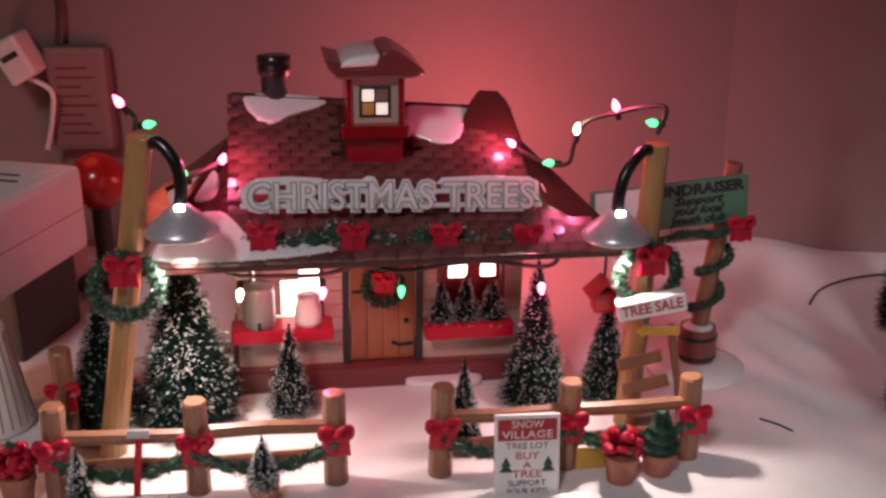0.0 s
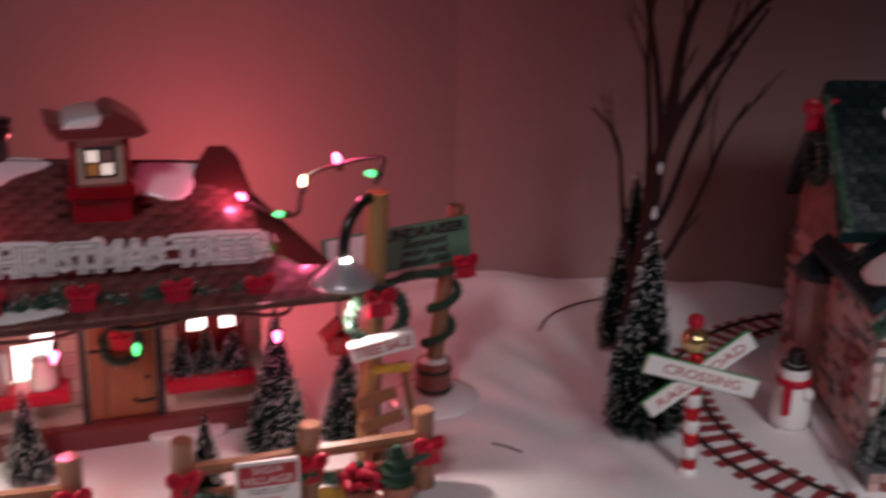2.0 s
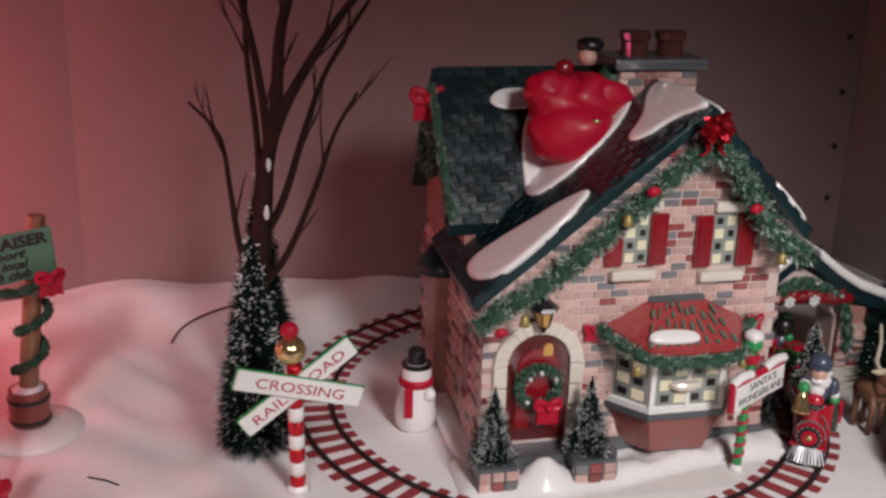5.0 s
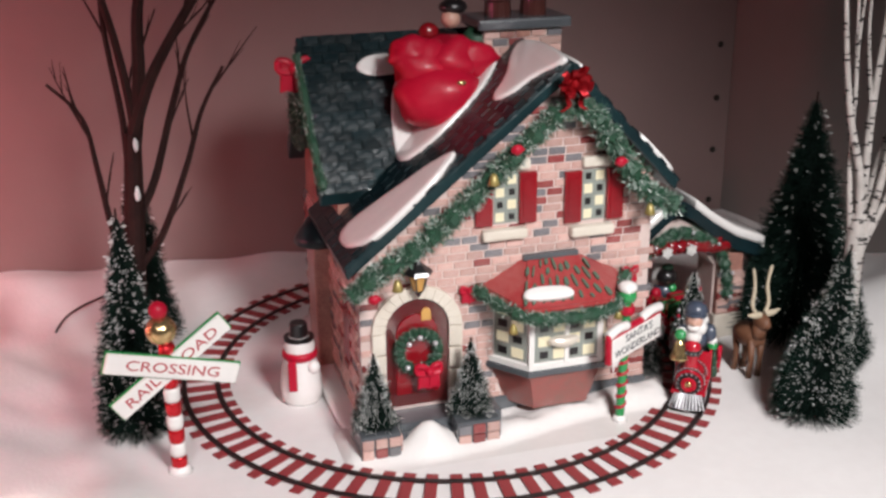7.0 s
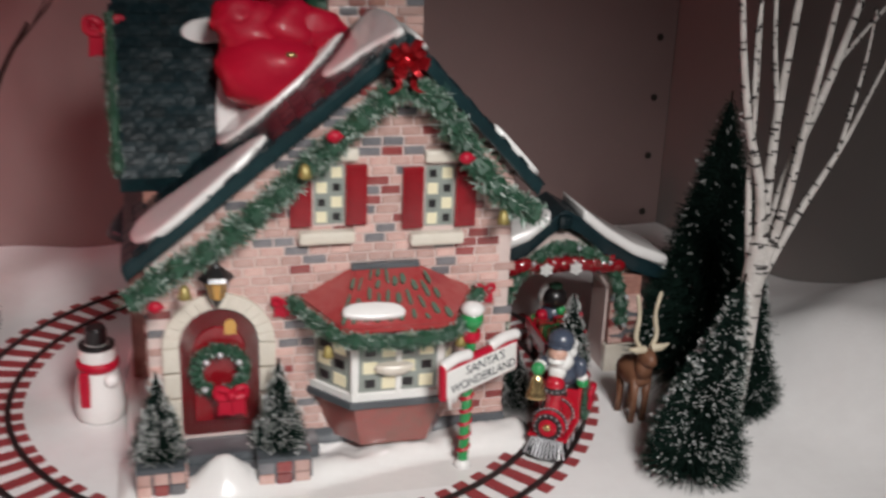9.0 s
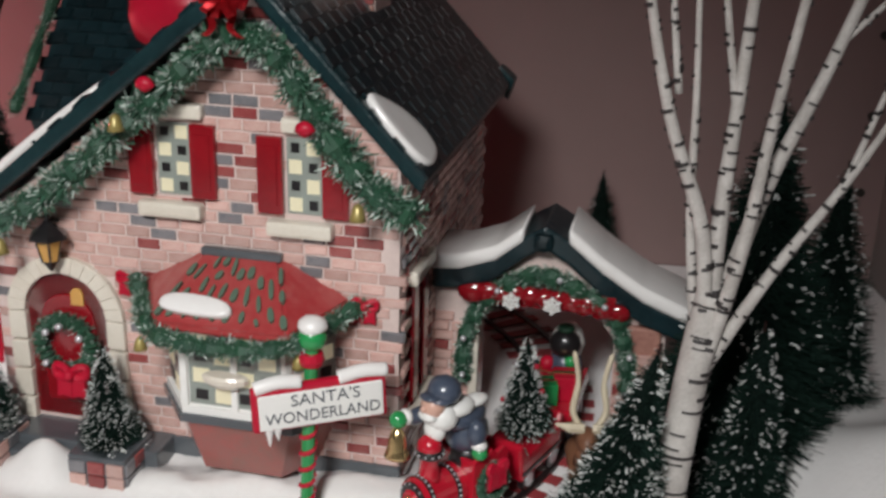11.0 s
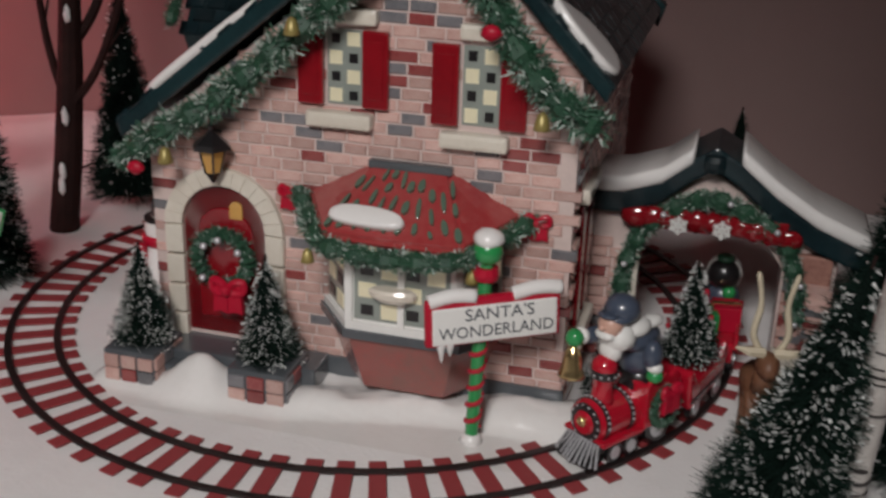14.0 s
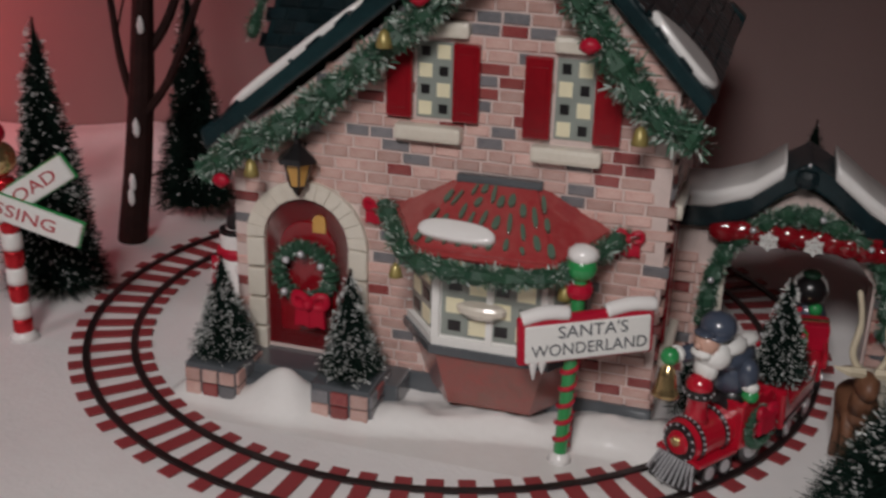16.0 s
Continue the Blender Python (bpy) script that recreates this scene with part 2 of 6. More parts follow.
def tube(bm, path, radius, sides=8, caps=True):
    """A round rod along points in millimetres; radius: one number or one for each point."""
    pts = [Vector(p) * K for p in path]
    rad = radius if isinstance(radius, (list, tuple)) else [radius] * len(pts)
    rings, side = [], None
    for i, p in enumerate(pts):
        way = (pts[min(i + 1, len(pts) - 1)] - pts[max(i - 1, 0)]).normalized()
        if side is None:
            side = way.orthogonal().normalized()
        side = (side - way * side.dot(way)).normalized()
        up = way.cross(side)
        rings.append([bm.verts.new(p + (side * math.cos(a) + up * math.sin(a)) * rad[i] * K) for a in (2 * math.pi * k / sides for k in range(sides))])
    for a, b in zip(rings, rings[1:]):
        for k in range(sides):
            bm.faces.new((a[k], a[(k + 1) % sides], b[(k + 1) % sides], b[k]))
    if caps:
        bm.faces.new(rings[0][::-1])
        bm.faces.new(rings[-1])
    return bm


def tubed(*a, **k):
    return tube(bmesh.new(), *a, **k)


def lathe(bm, profile, sides=20, at=(0, 0, 0), squash=(1, 1)):
    """A turned form: (radius, height) pairs in millimetres."""
    rings = []
    for r, z in profile:
        rings.append([bm.verts.new(((at[0] + r * squash[0] * math.cos(a)) * K, (at[1] + r * squash[1] * math.sin(a)) * K, (at[2] + z) * K)) for a in (2 * math.pi * k / sides for k in range(sides))])
    for a, b in zip(rings, rings[1:]):
        for k in range(sides):
            bm.faces.new((a[k], a[(k + 1) % sides], b[(k + 1) % sides], b[k]))
    bm.faces.new(rings[0][::-1])
    bm.faces.new(rings[-1])
    return bm


def turned(*a, **k):
    return lathe(bmesh.new(), *a, **k)


def ball(bm, centre, r, squash=(1, 1, 1), lumps=0.0, seed=0, detail=3):
    made = bmesh.ops.create_icosphere(bm, subdivisions=detail, radius=1.0)["verts"]
    for v in made:
        n = v.co.copy()
        k = 1 + lumps * noise.noise(n * 1.6 + Vector((seed * 3.1, seed, 0)))
        v.co = Vector(((centre[i] + n[i] * r * squash[i] * k) * K for i in range(3)))
    return bm


def balled(*a, **k):
    return ball(bmesh.new(), *a, **k)


def round_off(points, times=3):
    """Corners cut again and again, so that a closed outline turns soft."""
    for _ in range(times):
        points = [q for i, p in enumerate(points) for q in (
            tuple(0.75 * a + 0.25 * b for a, b in zip(p, points[(i + 1) % len(points)])),
            tuple(0.25 * a + 0.75 * b for a, b in zip(p, points[(i + 1) % len(points)])))]
    return points


def glide(points, steps=6):
    """A smooth open line through points."""
    out = []
    for i in range(len(points) - 1):
        p0, p1, p2, p3 = (Vector(points[max(0, min(len(points) - 1, j))]) for j in (i - 1, i, i + 1, i + 2))
        for k in range(steps):
            t = k / steps
            out.append(0.5 * ((2 * p1) + (p2 - p0) * t + (2 * p0 - 5 * p1 + 4 * p2 - p3) * t * t + (3 * p1 - p0 - 3 * p2 + p3) * t ** 3))
    return out + [Vector(points[-1])]


def patch(outline, origin, along, up, thick=2.6):
    """A soft-edged snow patch lying on a roof: outline in (along, up) millimetres."""
    bm, pts = bmesh.new(), round_off(outline, 3)
    o, a, b = Vector(origin), Vector(along).normalized(), Vector(up).normalized()
    n = a.cross(b)
    mid = Vector((sum(p[0] for p in pts) / len(pts), sum(p[1] for p in pts) / len(pts)))
    rings = []
    for inset, h in ((0.0, -1.5), (0.0, thick * 0.6), (0.05, thick * 0.9), (0.2, thick)):
        rings.append([bm.verts.new((o + a * (p[0] + (mid.x - p[0]) * inset) + b * (p[1] + (mid.y - p[1]) * inset) + n * h) * K) for p in pts])
    for r, s in zip(rings, rings[1:]):
        for k in range(len(pts)):
            bm.faces.new((r[k], r[(k + 1) % len(pts)], s[(k + 1) % len(pts)], s[k]))
    bm.faces.new(rings[-1])
    bm.faces.new(rings[0][::-1])
    bmesh.ops.recalc_face_normals(bm, faces=bm.faces)
    return bm


def drape(outline, on, thick):
    """A soft-edged layer of snow that follows a surface: on(a, b, h) gives the place at height h over it."""
    bm, pts = bmesh.new(), round_off(outline, 3)
    ca, cb = sum(p[0] for p in pts) / len(pts), sum(p[1] for p in pts) / len(pts)
    rings = [[bm.verts.new(Vector(on(a + (ca - a) * inset, b + (cb - b) * inset, h)) * K) for a, b in pts] for inset, h in ((0.0, -1.5), (0.0, thick * 0.5), (0.04, thick * 0.9), (0.15, thick), (0.5, thick))]
    for lo, hi in zip(rings, rings[1:]):
        for k in range(len(pts)):
            bm.faces.new((lo[k], lo[(k + 1) % len(pts)], hi[(k + 1) % len(pts)], hi[k]))
    bm.faces.new(rings[-1])
    bm.faces.new(rings[0][::-1])
    bmesh.ops.recalc_face_normals(bm, faces=bm.faces)
    return bm


def shards(name, points, material, parent, size, rng, label="", kind="stuff"):
    """Many small loose slivers: points are (place, way, length), all in millimetres."""
    verts, faces = [], []
    for place, way, length in points:
        way = Vector(way).normalized()
        side = way.orthogonal().normalized()
        side = (Matrix.Rotation(rng.uniform(0, 6.28), 3, way) @ side) * size * 0.5
        p = Vector(place)
        i = len(verts)
        verts += [tuple((p - side) * K), tuple((p + side) * K), tuple((p + side * 0.6 + way * length) * K), tuple((p - side * 0.6 + way * length) * K)]
        faces.append((i, i + 1, i + 2, i + 3))
    mesh = bpy.data.meshes.new(name)
    mesh.from_pydata(verts, [], faces)
    return tagged(hang(name, mesh, material, parent, label), kind=kind)


def fir(m, tall, wide, label, snow=1.0, count=5000, seed=1, group="bottle-brush firs", lift=0.04):
    """A bottle-brush tree: wire stem, bristles trimmed to a cone, flocked tips, small base."""
    rng = random.Random(seed)
    tree = thing("fir_tree", m, label, "tree", group)
    part("trunk", tubed([(0, 0, 0), (0, 0, tall * 0.3), (0, 0, tall)], [1.6, 1.3, 0.5], 6), M_TWIG, tree)
    # solid dark cone in place of the shade between the bristles
    part("crown_shade_core", turned([(wide * 0.55, tall * lift), (wide * 0.6, tall * 0.1), (wide * 0.36, tall * 0.45), (wide * 0.12, tall * 0.85), (0.3, tall * 0.97)], 14), M_CORE, tree, smooth=True)
    bristles, tips = [], []
    for _ in range(int(count * 2.4)):
        t = 1 - math.sqrt(rng.random())
        a = rng.uniform(0, 2 * math.pi)
        z = tall * (lift + (1 - lift) * t)
        tier = 0.5 + 0.5 * math.sin(2 * math.pi * (t * (5 + tall / 30) + 0.12 * math.sin(2 * a + seed)))
        edge = wide * (min(1, 0.88 + t * 3) * (1 - t) ** 0.9 + 0.035) * rng.uniform(0.80, 1.08) * (1 + 0.09 * math.sin(3 * a + 9 * t + seed)) * (0.86 + 0.18 * tier)
        way = Vector((math.cos(a), math.sin(a), rng.uniform(-0.35, 0.3)))
        bristles.append((Vector((0, 0, z)) + way * edge * 0.4, way, edge * 0.62))
        clump = noise.noise(Vector((math.cos(a) * 2.2, math.sin(a) * 2.2, z * 0.16)) + Vector((seed, 0, 0)))
        if rng.random() < 0.30 * snow * max(0.0, 0.45 + 1.6 * clump + 0.25 * tier):
            tip = Vector((0, 0, z)) + way * edge * rng.uniform(0.86, 1.0)
            long = max(1.0, tall * 0.015) * rng.uniform(0.5, 1.5)
            for _ in range(2):
                tips.append((tip - way * edge * 0.05, way + Vector((rng.uniform(-0.6, 0.6), rng.uniform(-0.6, 0.6), rng.uniform(-0.5, 0.5))), long))
    shards("bristles", bristles, M_FIR, tree, max(0.2, tall * 0.0030), rng)
    if tips:
        shards("snow_flock", tips, M_FLOCK, tree, max(0.42, tall * 0.0058), rng, "white flocking on the tips")
    return tree


def garland(name, path, r, parent, label="", density=16, seed=3, material=None, m=None, frost=0.26):
    """A tinsel garland: a rope with many short needles in clumps, some of them frosted."""
    rng = random.Random(seed)
    pts = glide(path, 6)
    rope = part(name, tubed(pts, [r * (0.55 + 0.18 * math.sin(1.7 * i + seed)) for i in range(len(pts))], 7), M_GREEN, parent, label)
    if m:
        rope.matrix_basis = m
    needles, frosted = [], []
    for i, (p, q) in enumerate(zip(pts, pts[1:])):
        way = (q - p)
        swell = 0.88 + 0.6 * noise.noise(Vector((i * 0.55, seed, 0)))
        for _ in range(max(3, int(density * 3.2 * way.length / 2.6))):
            side = Vector((rng.uniform(-1, 1), rng.uniform(-1, 1), rng.uniform(-1, 1)))
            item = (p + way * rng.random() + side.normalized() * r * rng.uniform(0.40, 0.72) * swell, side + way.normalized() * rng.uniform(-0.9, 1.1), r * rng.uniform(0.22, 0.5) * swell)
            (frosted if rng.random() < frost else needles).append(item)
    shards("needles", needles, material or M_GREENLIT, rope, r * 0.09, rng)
    if frosted:
        shards("frost", frosted, M_FROST, rope, r * 0.085, rng)
    return rope


def wreath(name, centre, big, r, parent, m=None, seed=5, label="", material=None):
    ring = [(centre[0] + big * math.cos(a), centre[1], centre[2] + big * math.sin(a)) for a in (2 * math.pi * k / 14 for k in range(15))]
    return garland(name, ring, r, parent, label, 20, seed, material, m)


def ribbon(name, centre, w, parent, material=None, tails=True, label="red bow"):
    """A plump moulded bow: two loops, a knot and two broad tails."""
    bm = bmesh.new()
    x, y, z = centre
    for s in (-1, 1):
        tube(bm, glide([(x, y, z + w * 0.08), (x + s * w * 0.22, y - w * 0.05, z + w * 0.34), (x + s * w * 0.5, y, z + w * 0.36), (x + s * w * 0.52, y, z + w * 0.06), (x + s * w * 0.24, y - w * 0.05, z - w * 0.04), (x, y, z + w * 0.08)], 4), w * 0.13, 8)
        ball(bm, (x + s * w * 0.32, y + w * 0.04, z + w * 0.17), w * 0.17, (1.0, 0.5, 0.8), 0.1, 3 + s, 2)
        if tails:
            prism(bm, [(x, z + w * 0.16), (x + s * w * 0.46, z + w * 0.12), (x + s * w * 0.52, z - w * 0.74), (x + s * w * 0.26, z - w * 0.66), (x, z - w * 0.76)], y - w * 0.1, y + w * 0.12, w * 0.05)
    ball(bm, (x, y - w * 0.16, z + w * 0.10), w * 0.19, detail=2)
    return part(name, bm, material or M_SCARLET, parent, label, smooth=False)


def foil_bow(name, centre, w, parent, label):
    """A gift bow of thin shiny ribbon: many narrow open loops round a knot, with two curled ends."""
    bm = bmesh.new()
    c = Vector(centre)
    rng = random.Random(21)
    for k in range(11):
        a = 6.283 * k / 11 + rng.uniform(-0.15, 0.15)
        way = Vector((math.cos(a), -0.25 - 0.35 * (k % 2), math.sin(a) * 0.8)).normalized()
        across = Vector((-math.sin(a), 0, math.cos(a) * 0.8)).normalized()
        r = w * rng.uniform(0.42, 0.56)
        lean = Vector((0, -1, 0))
        path = glide([c, c + way * r * 0.5 + lean * r * 0.28, c + way * r + lean * r * 0.1, c + way * r * 0.85 - lean * r * 0.16, c + way * r * 0.4 - lean * r * 0.05, c], 4)
        half = across * w * 0.075
        rims = [[bm.verts.new((p + half * s) * K) for p in path] for s in (-1, 1)]
        for i in range(len(path) - 1):
            bm.faces.new((rims[0][i], rims[0][i + 1], rims[1][i + 1], rims[1][i]))
    for s in (-1, 1):
        path = glide([c, c + Vector((s * w * 0.2, -w * 0.1, -w * 0.3)), c + Vector((s * w * 0.16, -w * 0.16, -w * 0.55)), c + Vector((s * w * 0.34, -w * 0.1, -w * 0.72))], 5)
        half = Vector((w * 0.07, 0, 0.0))
        rims = [[bm.verts.new((p + half * q) * K) for p in path] for q in (-1, 1)]
        for i in range(len(path) - 1):
            bm.faces.new((rims[0][i], rims[0][i + 1], rims[1][i + 1], rims[1][i]))
    bmesh.ops.solidify(bm, geom=list(bm.faces), thickness=0.35 * K)
    ball(bm, c + Vector((0, -w * 0.1, 0)), w * 0.1, detail=2)
    return part(name, bm, M_FOIL, parent, label, smooth=False)


def words(name, text, size, material, parent, m, depth=0.25, width=None, label="", bold=0.0, slant=0.0):
    """Raised lettering in the built-in font, centred on m, standing in its x-y plane."""
    curve = bpy.data.curves.new(name, "FONT")
    curve.body, curve.size, curve.extrude, curve.align_x, curve.align_y = text, size * K, depth * K, "CENTER", "CENTER"
    curve.resolution_u, curve.offset, curve.shear = 3, bold * K, slant
    ob = bpy.data.objects.new(name, curve)
    scene.collection.objects.link(ob)
    mesh = bpy.data.meshes.new_from_object(ob.evaluated_get(bpy.context.evaluated_depsgraph_get()))
    bpy.data.objects.remove(ob)
    if width:
        xs = [v.co.x for v in mesh.vertices]
        k = width * K / max(1e-6, max(xs) - min(xs))
        for v in mesh.vertices:
            v.co.x *= k
    mesh.materials.clear()
    out = hang(name, mesh, material, parent, label)
    out.matrix_basis = m
    return out


def upright(x, y, z, turn=0.0, spin=0.0):
    """The pose, in millimetres, of something flat that faces -y, turned about z and spun in its plane."""
    return Matrix.Translation((x * K, y * K, z * K)) @ pose(0, 0, 0, 0, 0, turn) @ pose(0, 0, 0, 90, 0, 0) @ pose(0, 0, 0, 0, 0, spin)


def bulb(name, place, material, r=2.2, watts=0.0, colour=(1, 1, 1), way=(0, 0, 1), label="", group="string of small lights"):
    """A small pointed bulb in a dark socket."""
    m = Matrix.Translation(Vector(place) * K) @ Vector(way).to_track_quat("Z", "Y").to_matrix().to_4x4()
    ob = thing("light_bulb", m, label, "bulb", group)
    part("glass", turned([(r * 0.5, 0), (r, r * 1.0), (r * 0.9, r * 1.8), (r * 0.45, r * 2.8), (r * 0.1, r * 3.3)], 10), material, ob, smooth=True)
    part("socket", turned([(r * 0.8, -r * 2.0), (r * 0.85, 0), (r * 0.6, r * 0.2)], 8), M_BLACK, ob)
    if watts:
        lamp("bulb_glow", "POINT", ob.matrix_world @ Vector((0, 0, r * 4.5 * K)), colour, watts, 0.003)
    return ob


def figurine(name, m, pieces, label):
    """A toy figure as one plain mesh with painted areas."""
    bm, mats = bmesh.new(), []
    for centre, r, squash, mat in pieces:
        before = set(bm.faces)
        ball(bm, centre, r, squash, 0.06, len(before), 2)
        if mat not in mats:
            mats.append(mat)
        for f in bm.faces:
            if f not in before:
                f.material_index = mats.index(mat)
    mesh = bpy.data.meshes.new(name)
    bm.to_mesh(mesh)
    bm.free()
    for mat in mats:
        mesh.materials.append(mat)
    ob = hang(name, mesh, None, None, "", True)
    ob.matrix_world = m
    return tagged(ob, label, "figurine")


def course(parent, rows, name, sizes, materials, origin=(0, 0, 0), turn=None, limit=300, seed=2, soft=False):
    """Brick or shingle pieces: rows are (centre u, v, z, which size, which material). Past the limit they join into one part."""
    rng = random.Random(seed)
    meshes = {}

    def piece(size, mat):
        if (size, mat) not in meshes:
            w, d, h = sizes[size]
            mesh = bpy.data.meshes.new(name)
            bm = boxed(-w / 2, w / 2, -d / 2, d / 2, -h / 2, h / 2)
            front = [e for e in bm.edges if all(v.co.y < 0 for v in e.verts)]
            bmesh.ops.bevel(bm, geom=front, offset=min(d, h) * (0.32 if soft else 0.2) * K, segments=2 if soft else 1, affect="EDGES")
            bm.to_mesh(mesh)
            bm.free()
            mesh.materials.append(materials[mat])
            meshes[size, mat] = mesh
        return meshes[size, mat]

    rest = {}
    for i, (u, v, z, size, mat, tilt) in enumerate(rows):
        place = Matrix.Translation((u * K, v * K, z * K)) @ (turn or Matrix()) @ pose(0, 0, 0, rng.uniform(-2, 2) * (1.6 if soft else 1), rng.uniform(-1.5, 1.5), rng.uniform(-2, 2)) @ pose(0, 0, 0, tilt, 0, 0)
        if i < limit:
            ob = new(name, piece(size, mat))
            ob.parent = parent
            ob.matrix_basis = place
        else:
            rest.setdefault(mat, []).append((piece(size, mat), place))
    for mat, items in rest.items():
        verts, faces = [], []
        for mesh, place in items:
            n = len(verts)
            verts += [tuple(place @ v.co) for v in mesh.vertices]
            faces += [tuple(n + k for k in p.vertices) for p in mesh.polygons]
        mesh = bpy.data.meshes.new(name)
        mesh.from_pydata(verts, [], faces)
        tagged(hang(name + "_field", mesh, materials[mat], parent), kind="stuff")


# ---- the setting ----
def slab(name, x0, x1, y0, y1, z0, z1, material, label, category, bevel=0.0):
    return tagged(part(name, boxed(x0, x1, y0, y1, z0, z1, bevel=bevel), material), label, category, kind="structure")


def back_line(x):
    """Where the back panels stand: straight behind the lodge, slanting behind the cottage."""
    return 765.0 if x < 200 else 765.0 - 0.22 * (x - 200)


slab("wall_north", -1500, 200, 765, 795, -60, 900, M_WALL, "plain painted back panel of the display alcove", "wall")
slant = slab("wall_north_east", 0, 582, 0, 30, -60, 900, M_WALL, "painted slanting back panel with a row of shelf-pin holes", "wall")
slant.matrix_world = pose(0.2, 0.765, 0) @ pose(0, 0, 0, 0, 0, math.degrees(math.atan(-0.22)))
slab("wall_east", 769, 799, -150, 700, -60, 900, M_PANEL, "pale painted side panel of the display alcove", "wall")
slab("wall_west", -2030, -2000, -2500, 1500, -900, 1600, M_ROOM, "plain plaster room wall", "wall")
slab("wall_south", -2000, 2500, -2530, -2500, -900, 1600, M_ROOM, "plain plaster room wall", "wall")
slab("wall_far_east", 2500, 2530, -2500, 1500, -900, 1600, M_ROOM, "plain plaster room wall", "wall")
slab("wall_far_north", -2000, 2500, 1500, 1530, -900, 1600, M_ROOM, "plain plaster room wall", "wall")
slab("ceiling", -2000, 2500, -2500, 1500, 1600, 1630, M_ROOM, "plain dim plaster ceiling", "ceiling")
slab("floor", -2000, 2500, -2500, 1500, -930, -900, M_ROOM, "plain room floor", "floor")
slab("shelf", -1500, 769, -150, 765, -60, -22, M_PANEL, "painted shelf board under the snow cloth", "shelf", 2)

for i in range(9):
    peg = part("pin_hole", turned([(2.4, 0), (2.4, 1.5), (1.2, 1.6)], 12), M_HOLE)
    peg.matrix_world = Matrix.Translation((0.757, (back_line(757) + 0.6) * K, -0.026 + 0.0425 * (i + 1))) @ pose(0, 0, 0, 90, 0, 0)
    tagged(peg, "small dark shelf-pin hole in the side panel", "hole", "shelf-pin holes")


def ground_height(x, y):
    """The snow cloth: level under the houses, wrinkled between and behind them, heaped at the side panel."""
    h = 0.0
    gap = math.exp(-((x - 205) / 45) ** 2) * math.exp(-((y - 560) / 150) ** 2)
    h += gap * (3.0 + 11 * noise.noise(Vector((x * 0.016, y * 0.004 + 3, 0.3))) + 5 * noise.noise(Vector((x * 0.045 + y * 0.02, y * 0.012, 1.7))))
    back = min(1.0, max(0.0, (y - back_line(x) + 120) / 100))
    back *= min(1.0, max(0.0, (520 - x) / 120))
    h += back * (11 + 9 * noise.noise(Vector((x * 0.011, y * 0.02, 5.0))))
    left = min(1.0, max(0.0, (-130 - x) / 120))
    h += left * 4 * noise.noise(Vector((x * 0.02, y * 0.02, 9.0)))
    edge = (1 / (1 + math.exp(-(x - 668 + 0.35 * (y - 380)) / 9)))
    h += edge * (50 + 0.12 * max(0, x - 650) + 14 * noise.noise(Vector((x * 0.018, y * 0.018, 2.0)))) * (0.12 + 0.88 * math.exp(-((y - 360) / 95) ** 2))
    h *= min(1.0, max(0.0, (math.hypot(x - 440, y - 513) - 168) / 40)) if x < 600 else 1.0
    bump = math.exp(-((x - 226) / 16) ** 2) * (1 / (1 + math.exp((y - 500) / 25)))
    return h + bump * (9 + 5 * noise.noise(Vector((0, y * 0.03, 1.0))))


def snow_cloth():
    xs = [-1500, -1000, -700, -500] + list(range(-400, 768, 6)) + [768.5]
    ys = [-149, -50, 50, 120] + list(range(180, 800, 6)) + [799]
    spots = [(x, y if y < 300 else 300 + (y - 300) / 499 * (back_line(x) - 301)) for y in ys for x in xs]
    verts = [(x * K, y * K, ground_height(x, y) * K) for x, y in spots]
    n = len(xs)
    faces = [(j * n + i, j * n + i + 1, (j + 1) * n + i + 1, (j + 1) * n + i) for j in range(len(ys) - 1) for i in range(n - 1)]
    mesh = bpy.data.meshes.new("ground")
    mesh.from_pydata(verts, [], faces)
    return tagged(hang("ground", mesh, M_CLOTH, smooth=True), "white snow cloth with soft folds spread over the shelf", "snow cloth", kind="structure")


snow_cloth()

# ---- the railway: a printed sheet, ties and two rails in a ring ----
TRACK = (440.0, 513.0)
railway = thing("railway_track", pose(TRACK[0] * K, TRACK[1] * K, 0.0007), "flat toy railway ring with dark red ties and black rails", "track")
tie_mesh = bpy.data.meshes.new("tie")
tie_bm = boxed(129, 162, -3.0, 3.0, 0, 0.7, bevel=0.2)
tie_bm.to_mesh(tie_mesh)
tie_bm.free()
tie_mesh.materials.append(M_TIE)
for i in range(74):
    tie = new("tie", tie_mesh)
    tie.parent = railway
    tie.matrix_basis = pose(0, 0, 0, 0, 0, i * 360 / 74 + 0.25 * math.sin(i * 2.3))
for r in (136.0, 155.0):
    rail_bm = bmesh.new()
    loops = []
    for k in range(96):
        a = 2 * math.pi * k / 96
        loops.append([rail_bm.verts.new((q * K * math.cos(a), q * K * math.sin(a), z * K)) for q, z in ((r - 1.5, 0.5), (r - 1.3, 1.5), (r + 1.3, 1.5), (r + 1.5, 0.5))])
    for k in range(96):
        a, b = loops[k], loops[(k + 1) % 96]
        for j in range(4):
            rail_bm.faces.new((a[j], a[(j + 1) % 4], b[(j + 1) % 4], b[j]))
    bmesh.ops.recalc_face_normals(rail_bm, faces=rail_bm.faces)
    part("rail", rail_bm, M_RAIL, railway)

# ---- the brick cottage ----
H2 = pose(0.36, 0.4587, 0.0) @ pose(0, 0, 0, 0, 0, -11.7)
cottage = thing("brick_cottage", H2, "glazed porcelain brick cottage with teal roof, bay window and garlands", "house")


def roof_left(u):
    return 194 - 0.81 * (110 - u)


def roof_right(u):
    return 194 - 1.065 * (u - 110)



